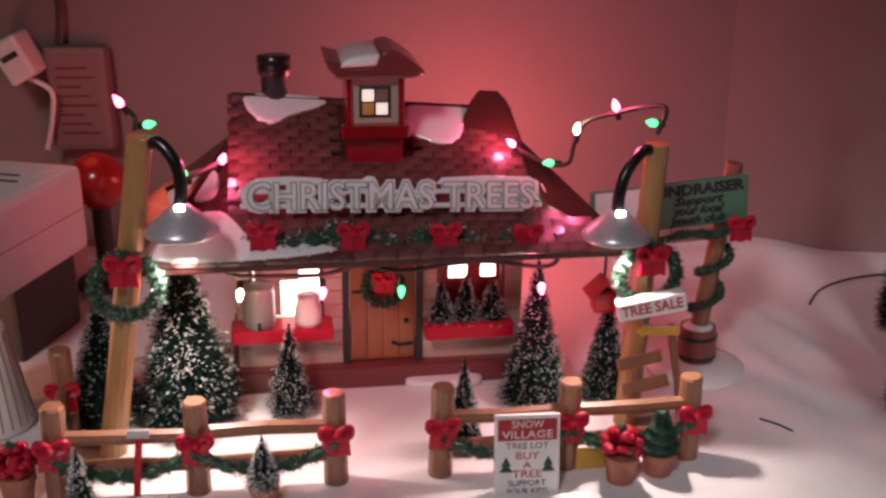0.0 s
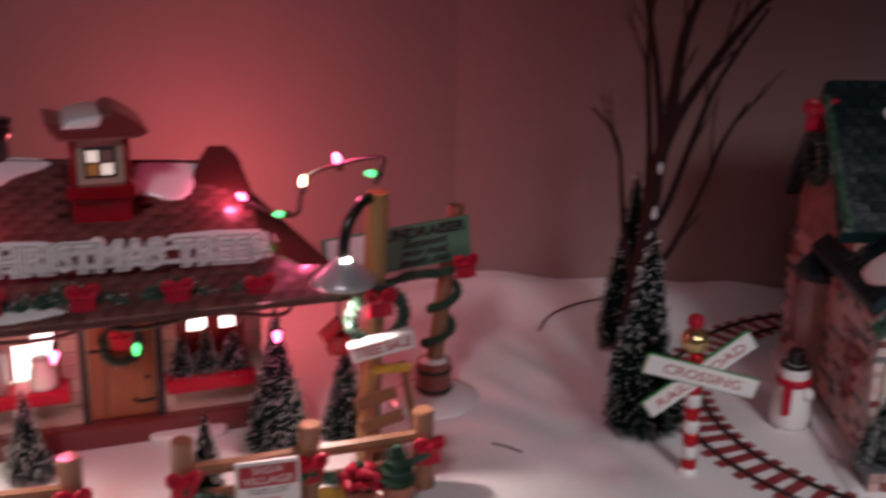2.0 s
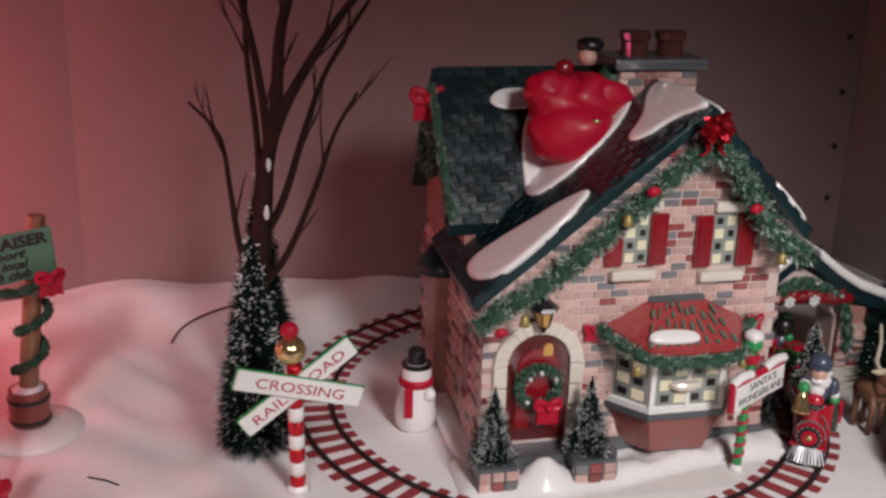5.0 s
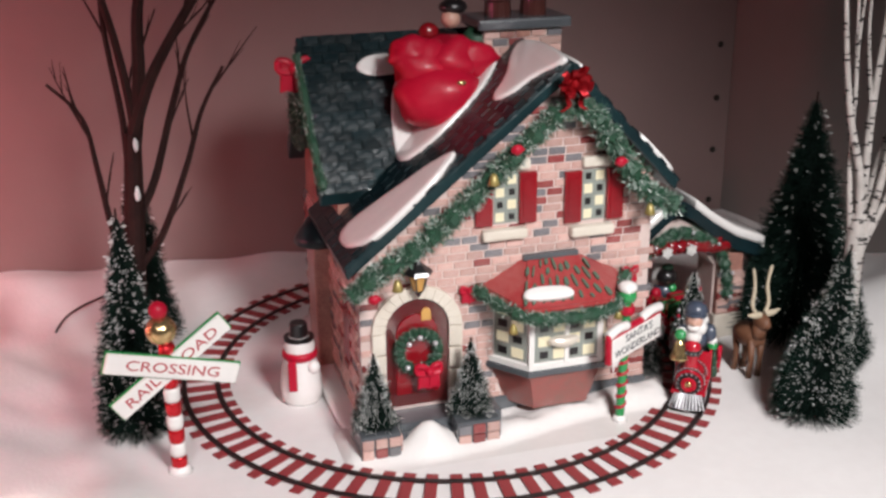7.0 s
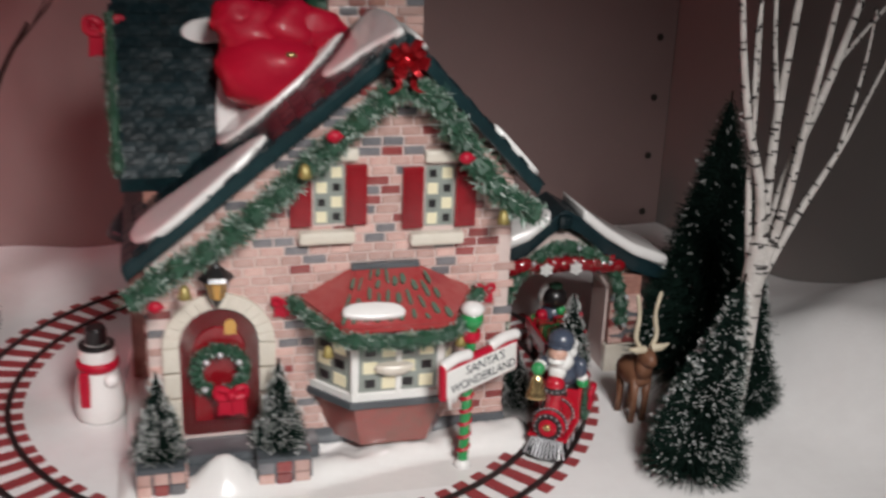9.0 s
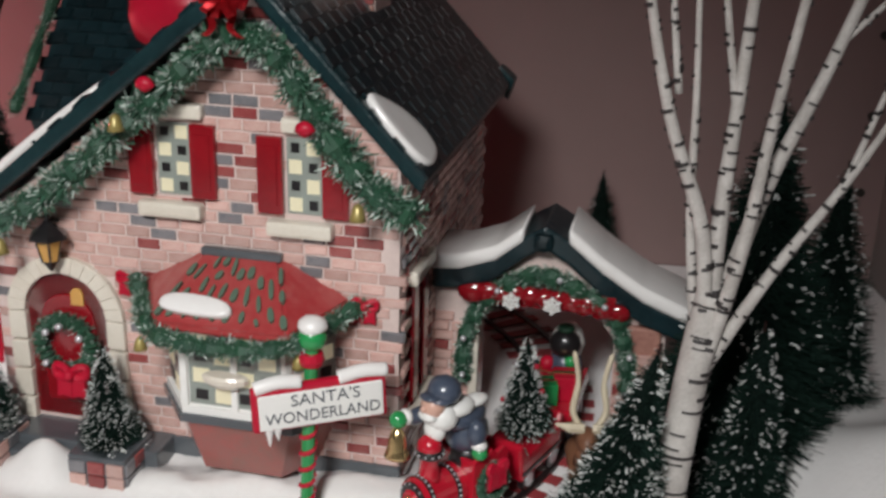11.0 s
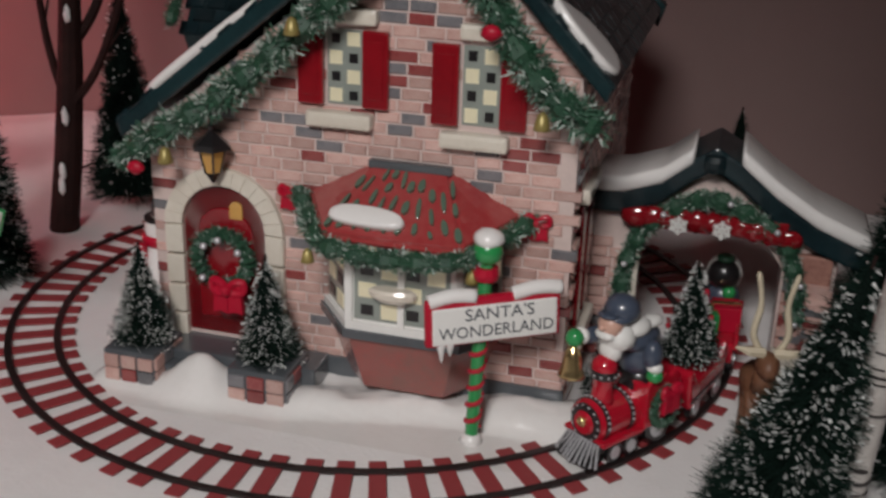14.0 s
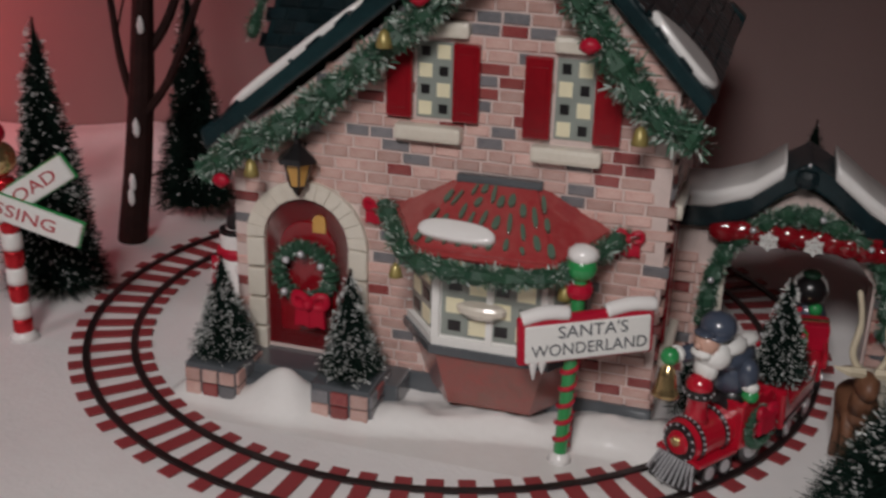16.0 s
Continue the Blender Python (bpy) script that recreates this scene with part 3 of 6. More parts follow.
def arch(centre, half, foot, top, steps=10):
    spring = top - half
    return [(centre - half, foot)] + [(centre - half * math.cos(math.pi * k / steps), spring + half * math.sin(math.pi * k / steps)) for k in range(steps + 1)] + [(centre + half, foot)]


part("front_wall", prismed([(0, 0), (162, 0), (162, 128), (110, 182), (0, 94)], -0.6, 9), M_MORTAR, cottage)
part("side_wall", boxed(0.4, 8, 9, 150, 0, 96, bevel=1), M_SIDE, cottage, "blotched red brick side wall")
part("side_wall", boxed(154, 161.6, 9, 150, 0, 126, bevel=1), M_SIDE, cottage, "blotched red brick side wall")
part("back_wall", boxed(8, 154, 142, 150, 0, 126), M_SIDE, cottage)
gable = bmesh.new()
prism(gable, [(50, 92), (150, 92), (150, 118), (100, 184), (50, 118)], 0.5, 7)
bmesh.ops.rotate(gable, verts=gable.verts, matrix=Matrix.Rotation(radians(90), 3, "Z"))
bmesh.ops.translate(gable, verts=gable.verts, vec=(8 * K, 0, 0))
part("gable_wall", gable, M_SIDE, cottage)

# front roof: two slopes that run back, a wing behind with its ridge across
part("front_roof", prismed([(-9, roof_left(-9)), (110, 194), (110, 186), (-7, roof_left(-7) - 8)], -9, 92, 1.2), M_ROOFDARK, cottage)
part("front_roof", prismed([(110, 194), (173, roof_right(173)), (171, roof_right(171) - 8), (110, 186)], -9, 166, 1.2), M_ROOFDARK, cottage)
wing = bmesh.new()
prism(wing, [(46, 120), (100, 195), (154, 120), (150, 112), (100, 184), (50, 112)], -9, 112, 1.2)
bmesh.ops.rotate(wing, verts=wing.verts, matrix=Matrix.Rotation(radians(-90), 3, "Z"))
bmesh.ops.transform(wing, verts=wing.verts, matrix=Matrix.Diagonal((1, -1, 1, 1)))
bmesh.ops.reverse_faces(wing, faces=wing.faces)
part("wing_roof", wing, M_ROOFDARK, cottage)
part("ridge_end", prismed([(160, 130), (172, 118), (175, 128), (168, 134)], 158, 168, 1), M_ROOFDARK, cottage)

# snow lying on the roofs
def on_left(u, v, h=0.0):
    return (u - 0.63 * h, v, roof_left(u) + 1.2 + 0.78 * h)


def on_wing(u, s, h=0.0):
    """On the wing's front slope: s millimetres up in height from its eave."""
    return (u, 46 + 0.72 * s - 0.81 * h, 121.2 + s + 0.58 * h)


def on_right(u, v, h=0.0):
    return (u + 0.73 * h, v, roof_right(u) + 1.2 + 0.68 * h)


part("roof_snow", drape([(56, 2), (46, 11), (36, 16), (20, 23), (4, 29), (-4, 26), (-5, 8), (4, -8), (14, -10), (26, -9), (40, -7)], on_left, 2.0), M_SNOW, cottage, "thin white snow along the roof edge", smooth=True)
part("roof_snow", drape([(34, 56), (36, 40), (50, 34), (66, 37), (82, 43), (98, 62), (100, 82), (84, 92), (50, 92)], on_left, 1.8), M_SNOW, cottage, "smooth white snow under the sack", smooth=True)
part("roof_snow", drape([(34, 10), (38, 46), (52, 58), (70, 50), (56, 30), (42, 12)], on_wing, 2.2), M_SNOW, cottage, smooth=True)
part("roof_snow", drape([(77, 22), (84, 10), (97, 7), (108, -8), (110, 2), (111, 34), (108, 58), (100, 52), (90, 30)], on_left, 1.8), M_SNOW, cottage, smooth=True)
part("roof_snow", drape([(20, 57), (28, 63), (46, 63), (60, 58), (46, 53), (28, 52)], on_wing, 1.6), M_SNOW, cottage, smooth=True)
part("roof_snow", drape([(112, -8), (112, 30), (120, 34), (122, 10), (118, -8)], on_right, 1.8), M_SNOW, cottage, smooth=True)
part("roof_snow", drape([(149, -4), (160, -8), (171, -6), (173, 3), (170, 17), (160, 16), (153, 6)], on_right, 1.8), M_SNOW, cottage, "white snow low on the roof", smooth=True)

# chimney with two pots
chimney = part("chimney", boxed(88, 134, 64, 88, 140, 199, bevel=1.0), M_MORTAR, cottage, "pinkish brick chimney with a dark flat cap")
for r_ in range(9):
    for c_ in range(5):
        part("chimney_brick", boxed(88.4 + c_ * 9.2 - (4 if r_ % 2 and c_ else 0), 96.8 + c_ * 9.2 - (4 if r_ % 2 and c_ < 4 else 0), 62.8, 64.6, 160 + r_ * 4.3, 163.7 + r_ * 4.3, bevel=0.3), (M_PINK, M_SIDE, M_PINK, M_GREY, M_SIDE, M_PINK, M_DARK)[(r_ * 5 + c_ * 3) % 7], chimney)
part("chimney_cap", boxed(84, 138, 59, 92, 199, 205, bevel=1.5), M_SLATE, chimney, "dark slate cap")
for u in (100, 121):
    part("chimney_pot", turned([(7.6, 204), (7.4, 213), (8.8, 214), (8.8, 218), (6, 218)], 14, (u, 75, 0)), M_ROOFBROWN, chimney, "dark maroon pot", smooth=False)

# front door in its stone arch
door = part("door", prismed(arch(30, 17, 13, 75), -0.6, 2.0), M_RED, cottage, "dark red arched front door")
part("door_panel", prismed(arch(30, 11.5, 20, 66), -1.6, -0.4, 0.4), M_RED, door)
part("door_light", prismed(arch(35, 2.6, 62, 69), -2.0, -1.2), M_AMBER, door)
outer, inner = arch(30, 24.5, 8, 82, 14), arch(30, 17, 8, 75, 14)
for i in range(len(outer) - 1):
    a, b, c, d = outer[i], outer[i + 1], inner[i + 1], inner[i]
    if i in (0, len(outer) - 2):
        for k in range(4):
            def between(p, q, t):
                return tuple(x + (y - x) * t for x, y in zip(p, q))
            part("arch_stone", prismed([between(a, b, k / 4 + 0.01), between(a, b, k / 4 + 0.24), between(d, c, k / 4 + 0.24), between(d, c, k / 4 + 0.01)], -3.5, 2, 0.7), M_STONE, cottage)
    else:
        part("arch_stone", prismed([a, b, c, d], -3.5, 2, 0.5), M_STONE, cottage)
wreath("door_wreath", (30, -4.5, 46), 10.5, 4.6, cottage, label="green wreath with silver balls on the door")
ribbon("wreath_bow", (34, -9, 35), 12, cottage, label="bright red bow")
for u, z in ((23, 39), (24, 52), (38, 51), (37.5, 38), (30, 55)):
    part("bauble", balled((u, -8, z), 1.5, detail=2), M_SILVER, cottage, smooth=True)
part("door_step", boxed(8, 72, -17, 0.4, 0, 11.5, bevel=1), M_SLATE, cottage, "slate grey front steps")
part("door_step", boxed(12, 44, -24, -17.2, 0, 8, bevel=1), M_SLATE, cottage)

# wall lantern
lantern = part("wall_lantern", turned([(1.0, 80), (3.0, 82), (5.2, 91), (5.2, 92)], 6, (29.5, -8, 0)), M_AMBER, cottage, "black lantern with amber panes")
part("lantern_roof", turned([(7.8, 91.2), (6.6, 93), (2.2, 96.5), (1.0, 98), (1.4, 99.5), (0.3, 101)], 6, (29.5, -8, 0)), M_BLACK, lantern)
part("lantern_bracket", tubed([(29.5, 0.5, 95), (29.5, -5, 97), (29.5, -8, 95)], 0.9, 6), M_BLACK, lantern)
part("lantern_foot", turned([(0.6, 78), (1.8, 80), (3.3, 82.2)], 6, (29.5, -8, 0)), M_BLACK, lantern)
for k in range(6):
    a = math.pi / 3 * k
    part("lantern_bar", tubed([(29.5 + 3.1 * math.cos(a), -8 + 3.1 * math.sin(a), 82), (29.5 + 5.4 * math.cos(a), -8 + 5.4 * math.sin(a), 91.8)], 0.45, 4), M_BLACK, lantern)

# upper windows with shutters
for u0, z0, z1 in ((72, 110.5, 137), (121, 107.5, 135)):
    win = part("window", boxed(u0, u0 + 13, -1.0, 1.5, z0, z1), M_MULLION, cottage, "upper window with cream and dark panes")
    for r in range(4):
        for c in range(2):
            w, h = 13 / 2, (z1 - z0) / 4
            dark = (r + c) % 2
            e = 1.7 if dark else 0.9
            part("pane", boxed(u0 + c * w + e, u0 + (c + 1) * w - e, -1.3, -0.7, z0 + r * h + e, z0 + (r + 1) * h - e), M_BLACK if dark else M_CREAMPANE, win)
    for s in (u0 - 10.6, u0 + 13.4):
        shutter = part("shutter", boxed(s, s + 9.6, -3.4, 0.4, z0 - 0.5, z1 + 0.3, bevel=0.8), M_RED, cottage, "dark red shutter")
        part("shutter_panel", boxed(s + 1.8, s + 7.8, -3.9, -3.2, z0 + 3, z1 - 3, bevel=0.3), M_RED, shutter)
    part("window_sill", boxed(u0 - 7, u0 + 17.5, -6, 0.4, z0 - 8.0, z0 - 2.2, bevel=1.6), M_STONE, cottage, "cream stone sill")
    part("lintel", boxed(u0 - 1, u0 + 19, -4.5, 0.4, z1 + 2, z1 + 7.6, bevel=1.5), M_STONE, cottage, "cream stone lintel")

# bay window
bay_plan = [(69, 0.4), (86, -21), (127, -21), (141, 0.4)]


def bay_ring(bm, grow, z0, z1, grow0=None):
    cu, g0 = 105, grow if grow0 is None else grow0
    lo = [bm.verts.new(((cu + (u - cu) * g0) * K, (v * g0 + 0.4) * K, z0 * K)) for u, v in bay_plan]
    hi = [bm.verts.new(((cu + (u - cu) * grow) * K, (v * grow + 0.4) * K, z1 * K)) for u, v in bay_plan]
    for k in range(4):
        bm.faces.new((lo[k], lo[(k + 1) % 4], hi[(k + 1) % 4], hi[k]))
    bm.faces.new(lo[::-1])
    bm.faces.new(hi)
    bmesh.ops.recalc_face_normals(bm, faces=bm.faces)
    return bm


bay = part("bay_window", bay_ring(bmesh.new(), 0.96, 33, 73), M_WHITE, cottage, "white bay window with small panes")
part("bay_ledge", bay_ring(bmesh.new(), 1.06, 30, 33.4), M_SLATE, bay, "slate ledge")
part("bay_sill", bay_ring(bmesh.new(), 1.02, 33.4, 36.4), M_WHITE, bay)
part("bay_foot", bay_ring(bmesh.new(), 0.97, 8, 30, 0.74), M_BAYFOOT, bay, "red brick foot")
cu = 105
for (ua, va), (ub, vb), n in ((bay_plan[0], bay_plan[1], 2), (bay_plan[1], bay_plan[2], 4), (bay_plan[2], bay_plan[3], 2)):
    a, b = Vector((cu + (ua - cu) * 0.96, va * 0.96 + 0.4, 0)), Vector((cu + (ub - cu) * 0.96, vb * 0.96 + 0.4, 0))
    way = (b - a)
    turn = math.degrees(math.atan2(way.y, way.x))
    span = way.length
    face = Matrix.Translation(a * K) @ pose(0, 0, 0, 0, 0, turn)
    if n == 4:
        for u0, u1 in ((0.05, 0.95),):
            part("bay_frame", boxed(span * u0, span * u1, -0.5, 0.2, 37.5, 68, bevel=0.3, m=face), M_MULLION, bay)
    else:
        part("bay_frame", boxed(span * 0.14, span * 0.9, -0.5, 0.2, 37.5, 68, bevel=0.3, m=face), M_MULLION, bay)
    lo, hi = (0.07, 0.93) if n == 4 else (0.17, 0.87)
    for c in range(n):
        for r in range(4):
            w = span * (hi - lo) / n
            x = span * lo + c * w
            dark = (c + r) % 2 == 0
            e = 1.9 if dark else 1.0
            part("pane", boxed(x + e, x + w - e, -0.9, -0.4, 37.8 + e + r * 7.7, 45.5 - e + r * 7.7, m=face), M_BLACK if dark else M_CREAMPANE, bay)
    part("bay_post", boxed(-1.5, 1.5, -1.4, 1.6, 36, 72, bevel=0.5, m=face), M_WHITE, bay)
    if n == 4:
        part("bay_post", boxed(span * 0.5 - 1.3, span * 0.5 + 1.3, -1.6, 0.4, 36, 72, bevel=0.5, m=face), M_WHITE, bay)
part("bay_basket", turned([(5, 0), (8.5, 2), (9, 4), (7.5, 5)], 14, (104, -23, 47), (1, 0.4)), M_STONE, bay, "cream oval basket on the window")

# awning over the bay
awn = bmesh.new()
top = [(89, 0.4, 90), (89, -3, 90), (118, -3, 90), (118, 0.4, 90)]
low = [(64, 0.4, 77), (80, -29, 72), (130, -29, 72), (145, 0.4, 77)]
tv, lv = [awn.verts.new(Vector(p) * K) for p in top], [awn.verts.new(Vector(p) * K) for p in low]
uv = [awn.verts.new((Vector(p) - Vector((0, 0, 3))) * K) for p in low]
for k in range(4):
    awn.faces.new((lv[k], lv[(k + 1) % 4], tv[(k + 1) % 4], tv[k]))
    awn.faces.new((uv[k], uv[(k + 1) % 4], lv[(k + 1) % 4], lv[k]))
awn.faces.new(tv)
awn.faces.new(uv[::-1])
bmesh.ops.recalc_face_normals(awn, faces=awn.faces)
bmesh.ops.bevel(awn, geom=list(awn.edges), offset=1.2 * K, segments=2, affect="EDGES")
awning = part("awning", awn, M_AWNING, cottage, "shiny red awning with painted pale sheen and grey-green stripes")
part("awning_cap", boxed(88, 119, -4, 0.4, 89, 92, bevel=0.8), M_SLATE, awning)
slope_up = (0, 26, 18.5)
stripe_rng = random.Random(14)
for i in range(10):
    u = 80 + i * 5.4
    lean_ = (105 - u) * 0.42
    at_ = stripe_rng.uniform(-2, 3)
    while at_ < 24:
        w, long_ = stripe_rng.uniform(0.7, 1.5), stripe_rng.uniform(4, 9)
        x0, x1 = lean_ * max(0, at_) / 30 + stripe_rng.uniform(-0.8, 0.8), lean_ * (at_ + long_) / 30
        part("awning_stripe", patch([(x0 - w, max(0.5, at_)), (x0 + w, max(0.5, at_) + 0.6), (x1 + w * 0.7, min(28, at_ + long_)), (x1 - w * 0.8, min(28, at_ + long_) - 0.7)], (u, -27.6, 73.9), (1, 0, 0), slope_up, 0.35), M_AWNSTRIPE, awning)
        at_ += long_ + stripe_rng.uniform(1.5, 4.5)
part("awning_snow", patch([(-12, 3), (12, 2), (15, 6), (10, 10), (-8, 11), (-14, 8)], (94, -28, 73), (1, 0, 0), slope_up, 3), M_SNOW, awning, "patch of white snow", smooth=True)
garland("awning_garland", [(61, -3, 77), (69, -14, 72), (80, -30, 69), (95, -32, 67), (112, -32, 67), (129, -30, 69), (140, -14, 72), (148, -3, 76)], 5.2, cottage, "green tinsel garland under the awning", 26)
for u, v, z in ((58, -3, 75), (150, -3, 75)):
    ribbon("garland_bow", (u, v, z), 8, cottage)
for u, v, z in ((74, -27, 60), (133, -26, 60)):
    part("garland_bell", turned([(2.6, 0), (2.2, 1.5), (1.5, 4), (0.4, 5)], 10, (u, v, z)), M_BELL, cottage, smooth=True)

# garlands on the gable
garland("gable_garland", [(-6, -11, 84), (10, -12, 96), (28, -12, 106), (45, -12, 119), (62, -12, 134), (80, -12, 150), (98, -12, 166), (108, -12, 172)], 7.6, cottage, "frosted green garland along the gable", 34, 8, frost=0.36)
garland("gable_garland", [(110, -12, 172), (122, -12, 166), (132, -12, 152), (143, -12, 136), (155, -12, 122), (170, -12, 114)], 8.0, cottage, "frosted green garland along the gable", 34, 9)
foil_bow("gable_bow", (107, -17, 185), 19, cottage, "shiny red foil gift bow at the peak")
for u, z in ((4, 84), (78, 154), (134, 143)):
    part("garland_ball", balled((u, -18.5, z), 2.6, (1.4, 0.8, 1.0), 0.3, 4, 2), M_SCARLET, cottage, smooth=True)
for u, z in ((16, 90), (66, 140), (152, 116)):
    part("garland_bell", turned([(3, 0), (2.5, 2), (1.7, 5), (0.4, 6)], 10, (u, -18, z - 3)), M_BELL, cottage, smooth=True)

# decorations of the side wall
part("side_awning", turned([(17, 0), (15, 4), (7, 14), (3, 16)], 14, (-3, 88, 80), (0.9, 1)), M_ROOFDARK, cottage, "dark rounded roof over the side bay", smooth=True)
part("side_bay", boxed(-9, 2, 76, 100, 0, 82, bevel=1.5), M_SIDE, cottage)
for v in (22, 118):
    part("side_window", boxed(-1.2, 1, v, v + 16, 30, 66, bevel=0.6), M_RED, cottage, "dark red shuttered side window")
for v in (14, 30):
    part("side_shutter", boxed(161, 164, v, v + 8, 30, 78, bevel=0.8), M_RED, cottage, "dark red shutter")
part("side_sill", boxed(161, 167, 11, 42, 22, 29, bevel=1.4), M_STONE, cottage)
part("side_sill", boxed(161, 166, 11, 42, 79, 85, bevel=1.4), M_STONE, cottage)
wreath("gable_wreath", (0, 0, 0), 13, 6, cottage, upright(-10, 95, 150, 90) @ pose(0, 0, 0, -90, 0, 0), label="dark wreath under the side gable")
ribbon("gable_bow", (-12, 92, 178), 16, cottage)
garland("eave_garland", [(-9, 36, 126), (-10, 60, 150), (-10, 92, 186)], 4, cottage, "", 18, 12)

# snow round the foot
side_foot = [(-10, -6), (-13, 40), (-12, 110), (-6, 158), (10, 160), (10, 0)]
part("foot_snow", patch(side_foot, (0, 0, 0.5), (1, 0, 0), (0, 1, 0), 5), M_SNOW, cottage, smooth=True)
def lump(u, v, cu, cv, ru, rv, tall):
    return tall * math.exp(-((u - cu) / ru) ** 2 - ((v - cv) / rv) ** 2)


def foot_height(u, v):
    """Glazed snow before the wall: a mound at the steps, swells along the bay, sinking to the outer edge."""
    edge = -33 - 5 * math.sin(u * 0.035 + 0.4) + 0.095 * max(0, u - 60) + 2.5 * noise.noise(Vector((u * 0.05, 1.0, 0)))
    run = max(0.0, min(1.0, (v - edge) / 6))
    swell = 2.2 + 1.6 * noise.noise(Vector((u * 0.045, v * 0.05, 4.0))) + 1.2 * noise.noise(Vector((u * 0.13, v * 0.15, 8.0))) + 0.5 * noise.noise(Vector((u * 0.4, v * 0.4, 2.0)))
    swell += lump(u, v, 29, -24, 12, 8, 11) + lump(u, v, 76, -22, 14, 8, 3) + lump(u, v, 112, -14, 18, 8, 3) + lump(u, v, 150, -9, 16, 9, 4.5) + lump(u, v, 169, -2, 7, 10, 4)
    ends = min(1.0, max(0.0, (u + 16) / 7)) * min(1.0, max(0.0, (177 - u) / 8))
    return 0.4 + max(0.4, swell + 1.2) * math.sin(run * math.pi / 2) * math.sin(ends * math.pi / 2)


us, vs = [-16 + 2.5 * i for i in range(78)], [-44 + 2.5 * j for j in range(20)]
mesh = bpy.data.meshes.new("foot_snow")
mesh.from_pydata([(u * K, v * K, foot_height(u, v) * K) for v in vs for u in us], [], [(j * 78 + i, j * 78 + i + 1, (j + 1) * 78 + i + 1, (j + 1) * 78 + i) for j in range(19) for i in range(77)])
hang("foot_snow", mesh, M_SNOW, cottage, "glossy white porcelain snow in smooth swells", True)

# brick planters by the door
for u0, u1 in ((-8, 13), (43, 66)):
    planter = part("planter", boxed(u0, u1, -31, -8, 0, 15, bevel=0.8), M_SLATE, cottage, "small brick planter")
    rng = random.Random(int(u0))
    for r in range(2):
        for c in range(3):
            w = (u1 - u0) / 3
            part("brick", boxed(u0 + c * w + 0.5, u0 + (c + 1) * w - 0.5, -32, -30.4, 2.5 + r * 5.6, 7.4 + r * 5.6, bevel=0.4), rng.choice((M_PINK, M_PINK, M_DARK, M_GREY)), planter)
    for r in range(2):
        for c in range(3):
            part("brick", boxed(u1 - 0.6, u1 + 0.8, -30.5 + c * 7.2, -24.0 + c * 7.2, 2.5 + r * 5.6, 7.4 + r * 5.6, bevel=0.4), rng.choice((M_PINK, M_PINK, M_DARK, M_GREY)), planter)

# tunnel archway on the cottage's side
tunnel = part("tunnel", prismed([(162, 0), (180, 0), (180, 48), (186, 58), (198, 64), (214, 64), (228, 58), (236, 48), (236, 0), (256, 0), (256, 58), (206, 84), (162, 72)], 54, 74, 1.0), M_MORTAR, cottage, "brick archway over the railway")
roofline = [(160, 74), (174, 75), (188, 80), (199, 90), (207, 95), (216, 90), (230, 78), (246, 68), (268, 60)]
under = [(u, z - 9) for u, z in roofline]
tunnel_roof = part("tunnel_roof", prismed(roofline + under[::-1], 47, 80, 1.2), M_TEAL, tunnel, "dark teal roof edge")
for run in ([(160, 74), (174, 75), (188, 80), (199, 89)], [(216, 90), (230, 79), (246, 69), (266, 61)]):
    part("tunnel_snow", prismed([(u, z + 5.5) for u, z in run] + [(u, z - 1) for u, z in run[::-1]], 46, 79, 2.0), M_SNOW, tunnel, "smooth white snow on the archway roof", smooth=True)
part("ridge_end", boxed(202.5, 210.5, 44, 82, 85, 92.5, bevel=2.6), M_TEAL, tunnel)
part("pillar", boxed(236, 256, 49, 54, 0, 16, bevel=1), M_STONE, tunnel)
part("pillar", boxed(237, 254, 50, 54, 16, 56, bevel=0.8), M_SIDE, tunnel)
part("pillar", boxed(178, 182, 50, 60, 0, 50, bevel=1), M_STONE, tunnel)
garland("arch_garland", [(176, 49, 26), (177, 48, 44), (182, 48, 58), (194, 47, 70), (207, 47, 75), (222, 47, 70), (236, 48, 60), (241, 48, 46), (243, 48, 30)], 5.5, tunnel, "green garland with white lights round the arch", 26, 21)
swag = part("swag", boxed(180, 236, 46.4, 48.4, 61, 69, bevel=0.8), M_RED, tunnel, "dark red ruffled swag")
for k in range(11):
    part("ruffle", balled((180 + k * 5.6, 46, 66 - 0.02 * (k - 3) ** 2 * 3), 4.2, (1.4, 0.5, 0.95), 0.6, k, 2), M_RED, swag, smooth=True)
for u in (196, 212):
    flake = bmesh.new()
    for k in range(6):
        box(flake, -0.55, 0.55, -0.5, 0.5, 0, 3.6, m=Matrix.Translation((u * K, 0.0405, 0.0655)) @ pose(0, 0, 0, 0, 60 * k, 0))
        box(flake, -1.3, 1.3, -0.5, 0.5, 2.0, 2.7, m=Matrix.Translation((u * K, 0.0405, 0.0655)) @ pose(0, 0, 0, 0, 60 * k, 0))
    part("snowflake", flake, M_WHITE, tunnel)
for u, z in ((177, 30), (177, 46), (190, 68), (214, 75), (232, 66), (243, 46), (243, 30)):
    part("arch_light", balled((u, 43.5, z), 1.3, detail=2), M_SILVER, tunnel, smooth=True)

